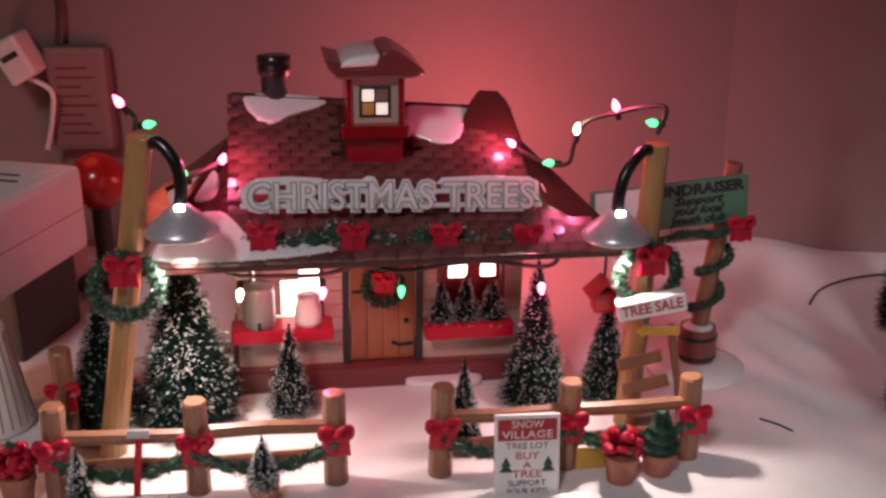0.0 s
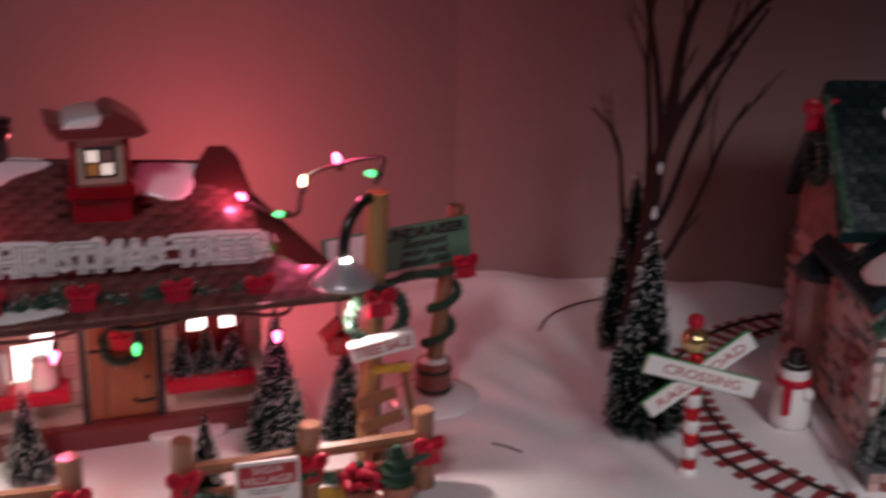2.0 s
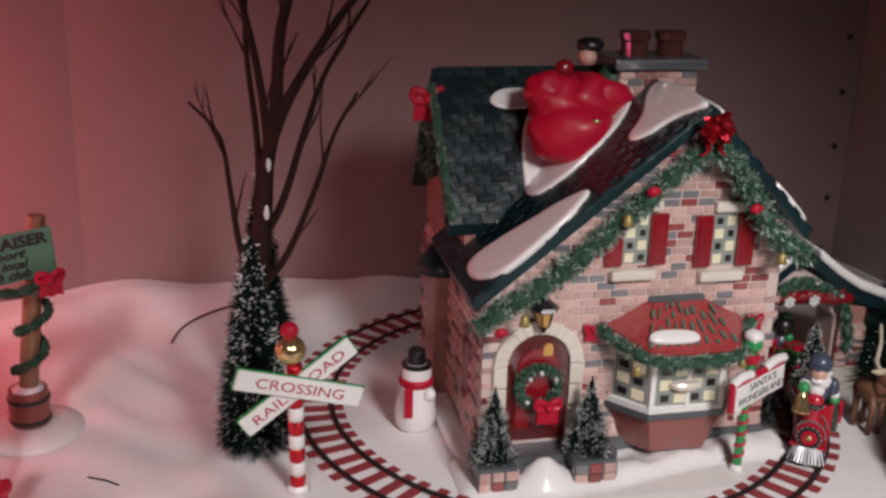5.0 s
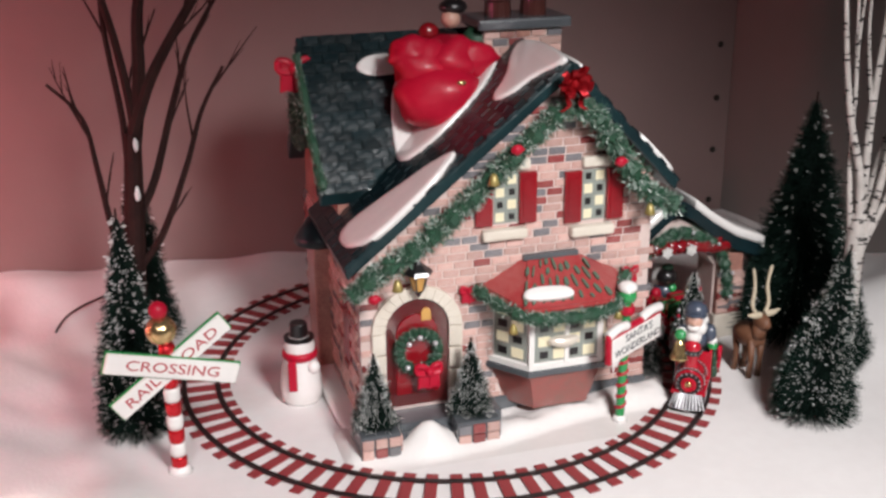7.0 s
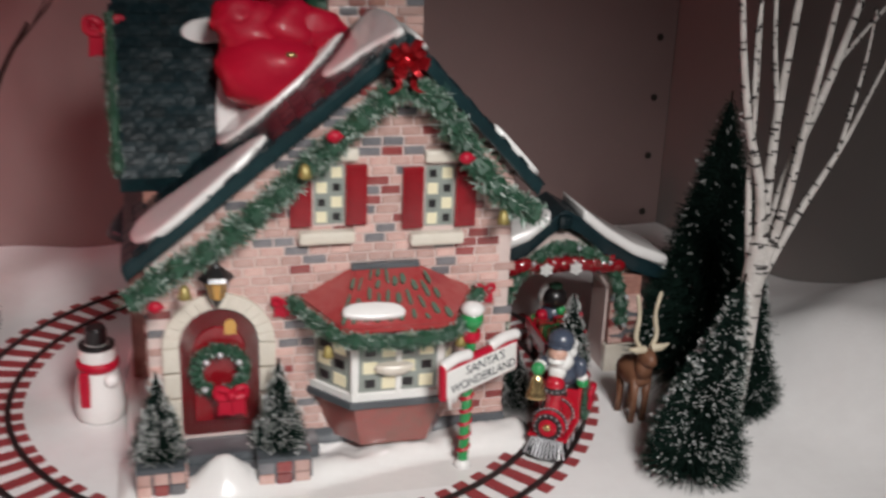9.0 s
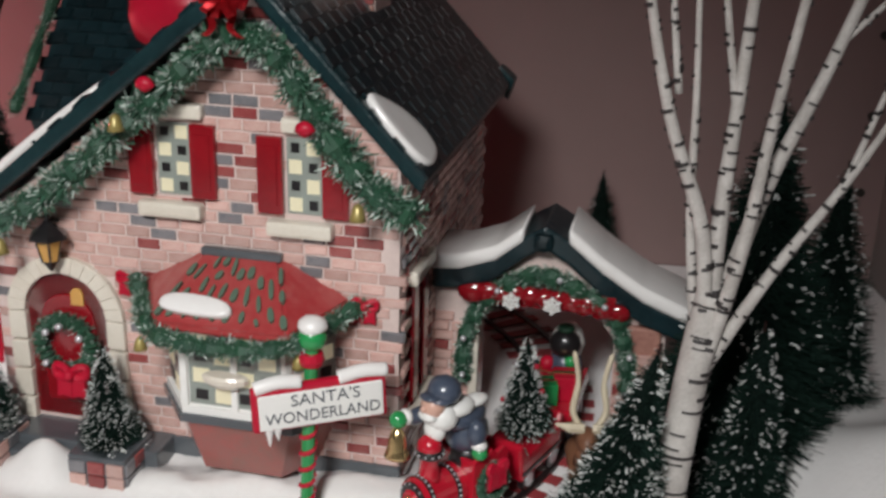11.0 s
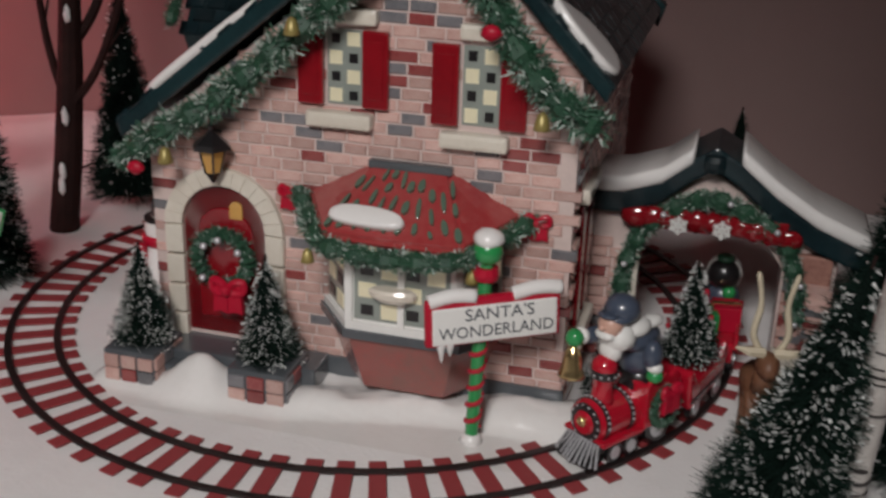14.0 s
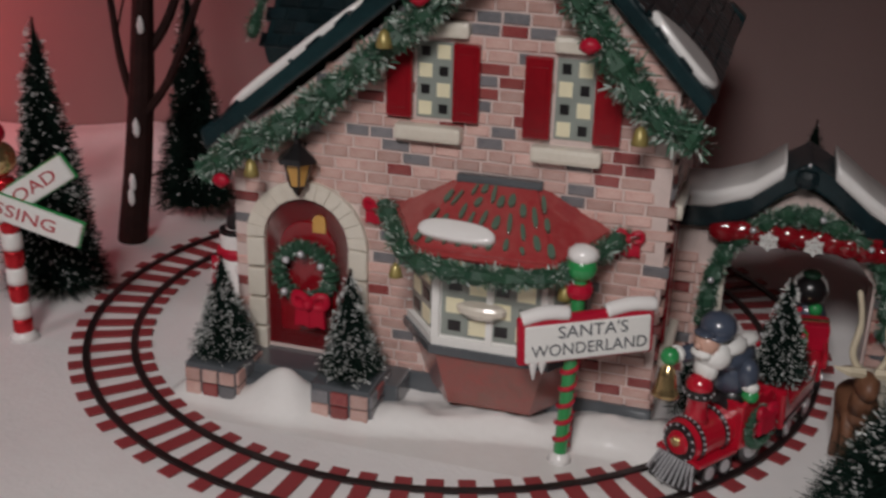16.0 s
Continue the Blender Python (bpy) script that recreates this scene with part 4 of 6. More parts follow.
# the sack and the small figure on the roof
sack = thing("toy_sack", H2 @ pose(0.060, 0.056, 0.150), "bulging bright red sack lying on the roof snow", "sack")
part("sack_body", balled((0, 0, 16), 22, (1.12, 0.85, 0.82), 0.14, 7), M_SCARLET, sack, smooth=True)
neck = bmesh.new()
for x, y, z, r, k in ((-7, 6, 32, 16, 1), (8, 7, 34, 16, 2), (20, 6, 33, 12, 3), (-14, 5, 39, 11, 4), (29, 8, 32, 8, 5)):
    ball(neck, (x, y, z), r, (1.1, 0.8, 0.9), 0.3, k)
part("sack_neck", neck, M_SCARLET, sack, "ruffled red neck", smooth=True)
part("sack_tie", balled((8, -16, 26), 1.8, (1.5, 0.8, 0.9), detail=2), M_GOLD, sack, smooth=True)
figurine("roof_figurine", H2 @ pose(0.070, 0.074, 0.178), [
    ((0, 0, 10), 10, (1.1, 0.9, 1.1), M_BLACK), ((2, -2, 27), 5.4, (1, 1, 1), M_SKIN), ((4, 0, 33), 6.5, (1.25, 1.1, 0.7), M_BLACK), ((-10, 0, 20), 5.5, (1.1, 0.8, 1.0), M_RED), ((17, -2, 14), 9, (1.0, 0.8, 1.0), M_GREEN)],
    "small black, red and green glazed figurine behind the sack")

# bricks of the front wall
brick_rng = random.Random(11)
rows_out = []
row, h = 0, 4.35
while row * h < 178:
    z = 3.0 + row * h
    u = -4.5 if row % 2 else 0.0
    while u < 162:
        w = brick_rng.choice((8.6, 9.2, 10.2))
        mid = u + w / 2
        roof = min(roof_left(mid), roof_right(mid)) - 12
        clear = z < roof and 2 < mid < 160
        if abs(mid - 30) < 22 and z < 80:
            clear = clear and ((mid - 30) ** 2 + max(0, z - 58) ** 2 > 24 ** 2) and (z > 58 or abs(mid - 30) > 24)
        for u0, z0, z1 in ((72, 110, 138), (121, 107, 136)):
            if u0 - 4 < mid < u0 + 17 and z0 < z < z1:
                clear = False
        if 78 < mid < 132 and 12 < z < 72:
            clear = False
        if clear:
            k = brick_rng.random()
            rows_out.append((mid, 0.0, z, 0 if w < 9 else 1 if w < 10 else 2, 0 if k < 0.70 else 1 if k < 0.85 else 2, 0))
        u += w + 0.55
    row += 1
part("footing", boxed(64, 163.4, -2.6, 0.2, 0, 11, bevel=1.0), M_SLATE, cottage, "slate grey footing under the wall")
# the wall's lower half comes nearest to the camera
course(cottage, rows_out, "brick", ((8.4, 2.4, 3.7), (9.0, 2.6, 3.8), (10.0, 2.4, 3.7)), (M_PINK, M_GREY, M_DARK), limit=300)

# bricks of the two side walls
for u, turn_, top in ((162.2, 90, 122), (-0.2, -90, 92)):
    rows_out = []
    for row in range(int(top / 4.35)):
        for c in range(14):
            v, z, k = 8 + c * 10.4 + (5.2 if row % 2 else 0), 4 + row * 4.35, brick_rng.random()
            if turn_ == 90 and (10 < v < 43 and 22 < z < 85):
                continue
            if turn_ == -90 and (30 < z < 68 and (20 < v < 40 or 116 < v < 136) or 74 < v < 102):
                continue
            rows_out.append((u, v, z, 0, 0 if k < 0.66 else 1 if k < 0.8 else 2, 0))
    course(cottage, rows_out, "side_brick", ((9.8, 2.0, 3.7),), (M_PINK, M_GREY, M_DARK), turn=pose(0, 0, 0, 0, 0, turn_), limit=0, seed=31)

# shingles on the wing and the front slopes
rows_out = []
for r in range(16):
    t = (r + 0.5) / 16
    for c in range(13):
        u = -6 + c * 9.4 + (4.7 if r % 2 else 0)
        v, z = 46 + 54 * t, 120 + 75 * t
        if roof_left(u) < z - 1 and u < 110:
            rows_out.append((u, v - 0.3, z + 0.2, 0, 0, 0))
course(cottage, rows_out, "shingle", ((9.1, 2.2, 5.6),), (M_TEAL,), turn=pose(0, 0, 0, -34, 0, 0), limit=150, seed=6, soft=True)
rows_out = []
for r in range(22):
    for c in range(7):
        u = -6 + r * 5.3
        v = -4 + c * 10 + (5 if r % 2 else 0)
        rows_out.append((u, v, roof_left(u) + 0.3, 0, 0, 0))
course(cottage, rows_out, "roof_shingle", ((9.7, 1.3, 6.8),), (M_TEAL,), turn=pose(0, 0, 0, 0, 0, -90) @ pose(0, 0, 0, -49, 0, 0), limit=150, seed=7, soft=True)
rows_out = []
for r in range(15):
    for c in range(16):
        u = 114 + r * 4.1
        rows_out.append((u, -4 + c * 10 + (5 if r % 2 else 0), roof_right(u) + 0.3, 0, 0, 0))
course(cottage, rows_out, "roof_shingle", ((9.7, 1.3, 6.1),), (M_TEAL,), turn=pose(0, 0, 0, 0, 0, 90) @ pose(0, 0, 0, -41, 0, 0), limit=100, seed=8, soft=True)
# bricks of the tunnel's front
rows_out = []
for r in range(15):
    for c, u in enumerate((165, 174)):
        rows_out.append((u + (2 if r % 2 else 0), 53.6, 3 + r * 4.35, 0, brick_rng.choice((0, 0, 0, 1, 2)), 0))
    for u in (241, 250):
        rows_out.append((u + (1.5 if r % 2 else 0), 49.8, 19 + r * 2.4, 0, brick_rng.choice((0, 0, 0, 1, 2)), 0))
course(tunnel, rows_out[:45], "brick", ((8.0, 2.0, 3.7),), (M_PINK, M_GREY, M_DARK))

# ---- the tree-lot lodge ----
H1 = pose(-0.112, 0.549, 0.0) @ pose(0, 0, 0, 0, 0, 9.0) @ pose(0, 0, 0, 0, 0.9, 0)
lodge = thing("tree_lot_lodge", H1, "glazed porcelain lodge with brown shingle roof and lit windows", "house")

part("lot_base", patch([(-98, -118), (-102, 30), (-20, 70), (200, 70), (238, 0), (236, -112), (190, -132), (80, -126), (-30, -122)], (0, 0, 0), (1, 0, 0), (0, 1, 0), 3.0), M_SNOW, lodge, "glossy white porcelain snow yard", smooth=True)
part("foundation", boxed(-4, 160, -7, 78, 1, 16, bevel=1.5), M_BASE, lodge, "maroon foundation step")
part("door_path", patch([(-22, -12), (24, -12), (20, 6), (-20, 6)], (112, -4, 4), (1, 0, 0), (0, 1, 0), 4), M_SNOW, lodge, smooth=True)
# walls with real openings for the windows and the door
part("front_wall", boxed(0, 7, 0, 6, 16, 100), M_PLASTER, lodge, "cream boarded wall")
part("front_wall", boxed(47, 57, 0, 6, 16, 100), M_PLASTER, lodge)
part("front_wall", boxed(100, 109, 0, 6, 16, 100), M_PLASTER, lodge)
part("front_wall", boxed(147, 157, 0, 6, 16, 100), M_PLASTER, lodge)
part("front_wall", boxed(7, 47, 0, 6, 16, 45), M_PLASTER, lodge)
part("front_wall", boxed(109, 147, 0, 6, 16, 42), M_PLASTER, lodge)
for a, b in ((7, 47), (57, 100), (109, 147)):
    part("front_wall", boxed(a, b, 0, 6, 79, 100), M_BASE, lodge)
part("side_wall", boxed(0, 6, 6, 72, 16, 112), M_PLASTER, lodge)
part("side_wall", boxed(151, 157, 6, 72, 16, 112), M_PLASTER, lodge)
part("back_wall", boxed(6, 151, 66, 72, 16, 112), M_PLASTER, lodge)
part("gable_wall", prismed([(0, 0), (60, 0), (60, 1), (34, 40), (30, 40), (0, 20)], 0, 6, 0), M_ROOFBROWN, lodge).matrix_basis = Matrix.Translation((0.006, 0.0, 0.108)) @ pose(0, 0, 0, 0, 0, 90)
part("gable_wall", prismed([(0, 0), (60, 0), (60, 1), (34, 40), (30, 40), (0, 20)], 0, 6, 0), M_ROOFBROWN, lodge).matrix_basis = Matrix.Translation((0.153, 0.0, 0.108)) @ pose(0, 0, 0, 0, 0, 90)
part("inside_wall", boxed(6, 151, 30, 31, 16, 98), M_PLASTER, lodge)
for z in range(20, 100, 8):
    for a, b in ((0, 7), (47, 57), (100, 109), (147, 157)):
        part("wall_board", boxed(a + 0.2, b - 0.2, -0.9, 0.2, z, z + 7.4, bevel=0.3), M_PLASTER, lodge)

# main roof: one long slope, a ridge, a back slope, and wider skirts
SL = math.atan2(159 - 101, 30 + 60)
UPV = Vector((0, math.cos(SL), math.sin(SL)))
NRM = Vector((0, -math.sin(SL), math.cos(SL)))


def on_roof(u, s, h=0.0):
    """A point of the front slope: s millimetres up from the eave."""
    sag = 12 * min(1.0, max(0.0, (u + 10) / 160)) * min(1.0, max(0.0, (s - 26) / 84))
    return Vector((u, -60, 101 - sag)) + UPV * s + NRM * h


def sheet_of(points, thick):
    """A slab with a straight-edged outline given in space; it grows downwards."""
    bm = bmesh.new()
    hi = [bm.verts.new(Vector(p) * K) for p in points]
    lo = [bm.verts.new((Vector(p) - Vector((0, 0, thick))) * K) for p in points]
    bm.faces.new(hi)
    bm.faces.new(lo[::-1])
    n = len(points)
    for k in range(n):
        bm.faces.new((hi[k], lo[k], lo[(k + 1) % n], hi[(k + 1) % n]))
    bmesh.ops.recalc_face_normals(bm, faces=bm.faces)
    bmesh.ops.bevel(bm, geom=list(bm.edges), offset=0.8 * K, segments=2, affect="EDGES")
    return bm


part("front_roof", sheet_of([on_roof(-1, 24), on_roof(156, 24), on_roof(154, 110), on_roof(2, 110)], 7), M_ROOFBROWN, lodge)
part("back_roof", sheet_of([on_roof(2, 109), on_roof(154, 109), (154, 96, 102), (2, 96, 112)], 7), M_ROOFBROWN, lodge)
part("ridge_cap", tubed([on_roof(2, 110), on_roof(60, 110), on_roof(154, 110)], 2.8, 8), M_ROOFBROWN, lodge)
part("porch_roof", sheet_of([on_roof(-42, -2), on_roof(200, -2), on_roof(160, 30), on_roof(-5, 30)], 4), M_ROOFBROWN, lodge)
part("side_roof", sheet_of([on_roof(200, -2), (206, 40, 84), (153, 34, 140), on_roof(153, 28)], 5), M_ROOFBROWN, lodge)
part("side_roof", sheet_of([on_roof(-42, -2), on_roof(1, 28), (1, 34, 140), (-46, 40, 104)], 5), M_ROOFBROWN, lodge)
part("eave_beam", tubed([on_roof(-40, -1, -3.6), on_roof(80, -1, -3.6), on_roof(198, -1, -3.6)], 2.2, 8), M_BASE, lodge, "brown beam along the eave")
part("raised_gable", sheet_of([on_roof(122, 92, 1.5), on_roof(156, 84, 1.5), on_roof(152, 112, 7), on_roof(147, 118, 9), on_roof(136, 118, 9), on_roof(131, 112, 6)], 9), M_ROOFBROWN, lodge, "rounded brown hump at the ridge's end")

part("roof_snow", drape([(7, 113), (9, 102), (15, 92), (24, 89), (32, 97), (46, 103), (54, 109), (50, 113)], on_roof, 2.6), M_SNOW, lodge, "white porcelain snow on the ridge", smooth=True)
part("roof_snow", drape([(94, 113), (94, 96), (84, 92), (96, 84), (112, 76), (122, 82), (127, 98), (134, 113)], on_roof, 2.6), M_SNOW, lodge, smooth=True)
part("roof_snow", drape([(-41, 0), (-38, 14), (-20, 28), (-4, 32), (4, 22), (10, 12), (40, 9), (58, 3), (10, -1)], on_roof, 2.4), M_SNOW, lodge, "white snow on the porch roof", smooth=True)
part("roof_snow", patch([(0, 0), (14, 3), (34, 22), (22, 34), (6, 40), (-2, 20)], (160, -28, 116), (0.72, -0.05, -0.62), (0, 1, 0.25), 3), M_SNOW, lodge, smooth=True)
part("roof_snow", patch([(0, 0), (-16, 0), (-34, 22), (-24, 40), (-2, 34)], (-4, -20, 122), (1, 0, 0.5), (0, 1, 0.2), 3), M_SNOW, lodge, smooth=True)

# chimney pipe
pipe = part("chimney_pipe", turned([(7.2, 150), (7.2, 170), (9.0, 172), (9.0, 176), (7.4, 178), (9.2, 181)], 14, (25, 36, 0)), M_BLACK, lodge, "black iron chimney pipe", smooth=True)
part("pipe_cap", turned([(9.3, 178), (9.3, 180), (5, 181.5)], 14, (25, 36, 0)), M_BLACK, pipe)

# cupola
cup = part("cupola", boxed(60, 89, -8, 20, 128, 181, bevel=1), M_RED, lodge, "maroon cupola with a small lit window")
part("cupola_front", boxed(63, 86.5, -9, -7.6, 154, 178, bevel=0.4), M_PLASTER, cup)
part("cupola_sill", boxed(57, 92, -15, -6, 147, 154, bevel=1.5), M_RED, cup)
for a in (60, 86.5):
    part("cupola_post", boxed(a, a + 3, -11, -7, 153, 180, bevel=0.8), M_RED, cup)
part("cupola_frame", boxed(66.5, 82.5, -10, -8.8, 157.5, 173.5, bevel=0.3), M_INK, cup)
for c in range(2):
    for r in range(2):
        part("pane", boxed(68.0 + 7 * c, 73.8 + 7 * c, -10.8, -9.8, 159 + 7 * r, 164.8 + 7 * r), (G_PANE, M_AMBER, M_TAN, G_PANE)[2 * c + (1 - r) if c else 1 - r], cup)
part("cupola_roof", prismed([(49, 188), (51, 183), (55, 178), (93, 178), (100, 180.5), (94, 186), (88, 190), (83, 192.5), (78, 191.5), (75, 186), (66, 184), (56, 186)], -16, 28, 1.6), M_BASE, cup, "dark maroon flared cupola roof")
part("cupola_snow", prismed([(56, 184), (75, 184.5), (77, 191), (69, 190.5), (60, 188.5)], -17, 26, 2.0), M_SNOW, cup, "white snow lying on the cupola roof", smooth=True)

# roof sign
board = part("roof_sign", prismed([(-75, 4), (74, 4), (74, 6.5), (-75, 6.5)], -0.6, 1.6, 0.5), M_SNOW, lodge, "snow-white cut-out roof sign with outlined letters")
board.matrix_basis = Matrix.Translation((80.5 * K, -46 * K, 116.5 * K)) @ pose(0, 0, 0, -16, 1.6, 0)
part("sign_bar", boxed(-76, 72, -0.6, 1.6, 11, 13, bevel=0.5), M_SNOW, board)
for a, b, z in ((-70, -34, 17.4), (-18, -8, 17.8), (20, 70, 17.6)):
    part("sign_snow", prismed([(a, z - 2), (a + 3, z + 1.2), ((a + b) / 2, z + 2.2), (b - 2, z + 1.4), (b, z - 2)], -1.8, 2.4, 0.8), M_SNOW, board, "strip of snow lying on the letters", smooth=True)
words("sign_letters", "CHRISTMAS TREES", 18.5, M_SNOW, board, upright(-1, -0.4, 9.2), 1.0, 147, "white silhouette of the letters", 1.75)
words("sign_letters", "CHRISTMAS TREES", 18.5, M_MULLION, board, upright(-1, -1.6, 9.2), 0.3, 142, "grey outline of the letters", 0.75)
words("sign_letters", "CHRISTMAS TREES", 18.5, M_SNOW, board, upright(-1, -2.1, 9.2), 0.3, 140.5, "raised white letters", 0.15)
garland("roof_garland", [(10, -50, 113), (24, -52, 106), (40, -52, 107), (58, -50, 111), (80, -52, 103), (105, -50, 109), (125, -52, 102), (146, -50, 108)], 7.4, lodge, "dark green garland under the sign", 22, 31, M_GREEN)
for u, z in ((16, 114), (59, 112), (104, 110), (145, 108)):
    ribbon("roof_bow", (u, -57, z), 12, lodge, label="red bow on the garland")

# door and windows
door1 = part("door", boxed(61, 97, 1, 4, 16, 76, bevel=0.5), M_DOORWOOD, lodge, "orange-brown plank door with iron hinges")
for k in range(4):
    part("door_plank", boxed(61.6 + k * 8.9, 70 + k * 8.9, 0, 1.6, 17, 75, bevel=0.5), M_DOORWOOD, door1)
part("hinge", tubed([(96, -0.6, 26), (88, -0.6, 25), (84, -0.6, 27)], 1.0, 6), M_BLACK, door1)
part("hinge", tubed([(62, -0.6, 58), (70, -0.6, 58), (74, -0.6, 57)], 1.0, 6), M_BLACK, door1)
part("handle", balled((92, -1.5, 40), 1.5, detail=2), M_BLACK, door1)
for a in (57, 97.4):
    part("door_jamb", boxed(a, a + 3.6, -2.5, 1, 14, 80, bevel=0.6), M_INK, lodge, "dark green door jamb")
wreath("door_wreath", (79, -5, 62), 10, 4, lodge, seed=33, label="dark wreath on the plank door", material=M_GREEN)
ribbon("door_bow", (79, -9, 68), 10, lodge)
for a, b, low, high in ((7, 47, 45, 79), (109, 147, 42, 79)):
    win = part("window", boxed(a, b, 3.2, 4.2, low, high), G_WINDOW if a == 7 else M_RED, lodge, "lit shop window")
    for s in (a, b - 2.5):
        part("window_frame", boxed(s, s + 2.5, -1.2, 3, low, high, bevel=0.4), M_BASE, win)
    part("window_frame", boxed(a, b, -1.2, 3, high - 2.5, high, bevel=0.4), M_BASE, win)
part("window_shade", boxed(10, 34, 0.2, 2.8, 66, 74, bevel=0.6), M_PLASTER, lodge, "half-lowered window blind")
part("window_shade", boxed(8, 24, 0.5, 2.6, 46, 66, bevel=0.4), M_PLASTER, lodge)
for u, w in ((121, 10), (138, 8)):
    part("lit_pane", boxed(u - w / 2, u + w / 2, 2.2, 3.6, 63, 72), G_WINDOW, lodge)
for u in (114, 130):
    part("lit_pane", boxed(u - 4, u + 4, 2.2, 3.6, 75, 77.5), G_WINDOW, lodge)
part("window_shelf", boxed(-3, 51, -17, 0, 37, 45, bevel=1.6), M_SCARLET, lodge, "red counter under the window")
part("window_box", boxed(101, 150, -15, 0, 33, 42, bevel=1.6), M_SCARLET, lodge, "red window box")

urn = thing("drink_urn", H1 @ pose(0.012, -0.009, 0.045), "grey tin drink urn with a tap on the counter", "urn")
part("urn_body", turned([(8, 0), (8.6, 2), (8.6, 19), (7.8, 21), (8.4, 22), (6, 23.5)], 18), M_TIN, urn, smooth=True)
part("tap", tubed([(0, -8, 4), (0, -11, 4), (0, -11.5, 2)], 1.1, 6), M_BLACK, urn)
jug = part("white_jug", turned([(7, 0), (7.4, 3), (7, 10), (5.8, 12), (6.4, 16), (4, 17.5)], 16), M_PLASTIC, None, smooth=True)
jug.matrix_world = H1 @ pose(0.038, -0.009, 0.045)
tagged(jug, "frosted white jug on the red counter", "jug")
for i, (u, tall) in enumerate(((110, 24), (124, 27), (139, 25))):
    fir(H1 @ pose(u * K, -0.008, 0.0415), tall, 9, "small snowy fir in the red window box", 1.3, 700, 60 + i, "window box firs")

# shingles of the lodge roofs
rows_out = []
for r in range(17):
    for c in range(15):
        u, q = 5 + c * 10.6 + (5.3 if r % 2 else 0), 29 + r * 5.0
        if u < 153 and not (56 < u < 97 and 68 < q < 112):
            p = on_roof(u, q, 0.4)
            rows_out.append((p.x, p.y, p.z, 0, 0, 0))
for r in range(6):
    q = 1 + r * 5.0
    lo, hi = -40 + q * 1.1, 198 - q * 1.2
    for c in range(24):
        u = -42 + c * 10.6 + (5.3 if r % 2 else 0)
        if lo + 2 < u < hi - 3:
            p = on_roof(u, q, 0.4)
            rows_out.append((p.x, p.y, p.z, 0, 0, 0))
course(lodge, rows_out, "shingle", ((10.3, 1.9, 6.2),), (M_SHINGLE,), turn=pose(0, 0, 0, -(90 - math.degrees(SL)) + 4, 0, 0), limit=300, seed=16, soft=True)

# firs standing in the lot
for u, v, tall, wide, snow, label in (
        (-25, -34, 106, 29, 0.9, "tall snow-flocked bottle-brush fir in the lot"), (-68, -28, 74, 20, 0.6, "dark bottle-brush fir behind the lamp post"),
        (27, -31, 52, 14, 1.2, "small snow-flocked fir by the counter"), (111, -78, 50, 11, 0.8, "small fir behind the fence"),
        (157, -36, 86, 18, 0.6, "slim bottle-brush fir by the window box"), (196, -38, 64, 15, 0.5, "dark fir beside the sign post")):
    fir(H1 @ pose(u * K, v * K, 0.003), tall, wide, label, snow, 4200 if tall > 60 else 2200, int(u + 200), "firs for sale")

# fence
def fence(posts, name_seed):
    u0 = posts[0][0]
    ob = thing("fence", H1 @ pose(u0 * K, posts[0][1] * K, 0), "rustic tan log fence with garland and red bows", "fence", "lot fences")
    rng = random.Random(name_seed)
    tops = []
    for u, v, tall in posts:
        x, y = u - u0, v - posts[0][1]
        lean = rng.uniform(-1, 1)
        part("post", tubed([(x, y, 0), (x + lean * 0.4, y, tall * 0.5), (x + lean, y, tall - 1.2), (x + lean, y, tall)], [6.0, 5.6, 5.5, 4.8], 12), M_WOOD, ob, smooth=False)
        tops.append((x, y))
        ribbon("bow", (x, y - 7, tall * 0.6), 13, ob, label="glossy red bow")
    for (xa, ya), (xb, yb) in zip(tops, tops[1:]):
        for z in (34, 18):
            part("rail", tubed([(xa, ya - 1, z), ((xa + xb) / 2, (ya + yb) / 2 - 1, z + rng.uniform(-1, 1)), (xb, yb - 1, z + rng.uniform(-1, 1))], [3.4, 3.6, 3.2], 8), M_WOOD, ob)
        garland("garland", [(xa, ya - 6, 26), ((3 * xa + xb) / 4, (3 * ya + yb) / 4 - 7, 18), ((xa + xb) / 2, (ya + yb) / 2 - 7, 16), ((xa + 3 * xb) / 4, (ya + 3 * yb) / 4 - 7, 19), (xb, yb - 6, 27)], 5, ob, "", 18, int(xa + 90), M_GREEN)
    return ob


fence([(-84, -46, 54), (-81, -97, 50), (-18, -100, 50), (46, -100, 50)], 1)
fence([(96, -100, 50), (158, -101, 49), (220, -101, 48)], 2)

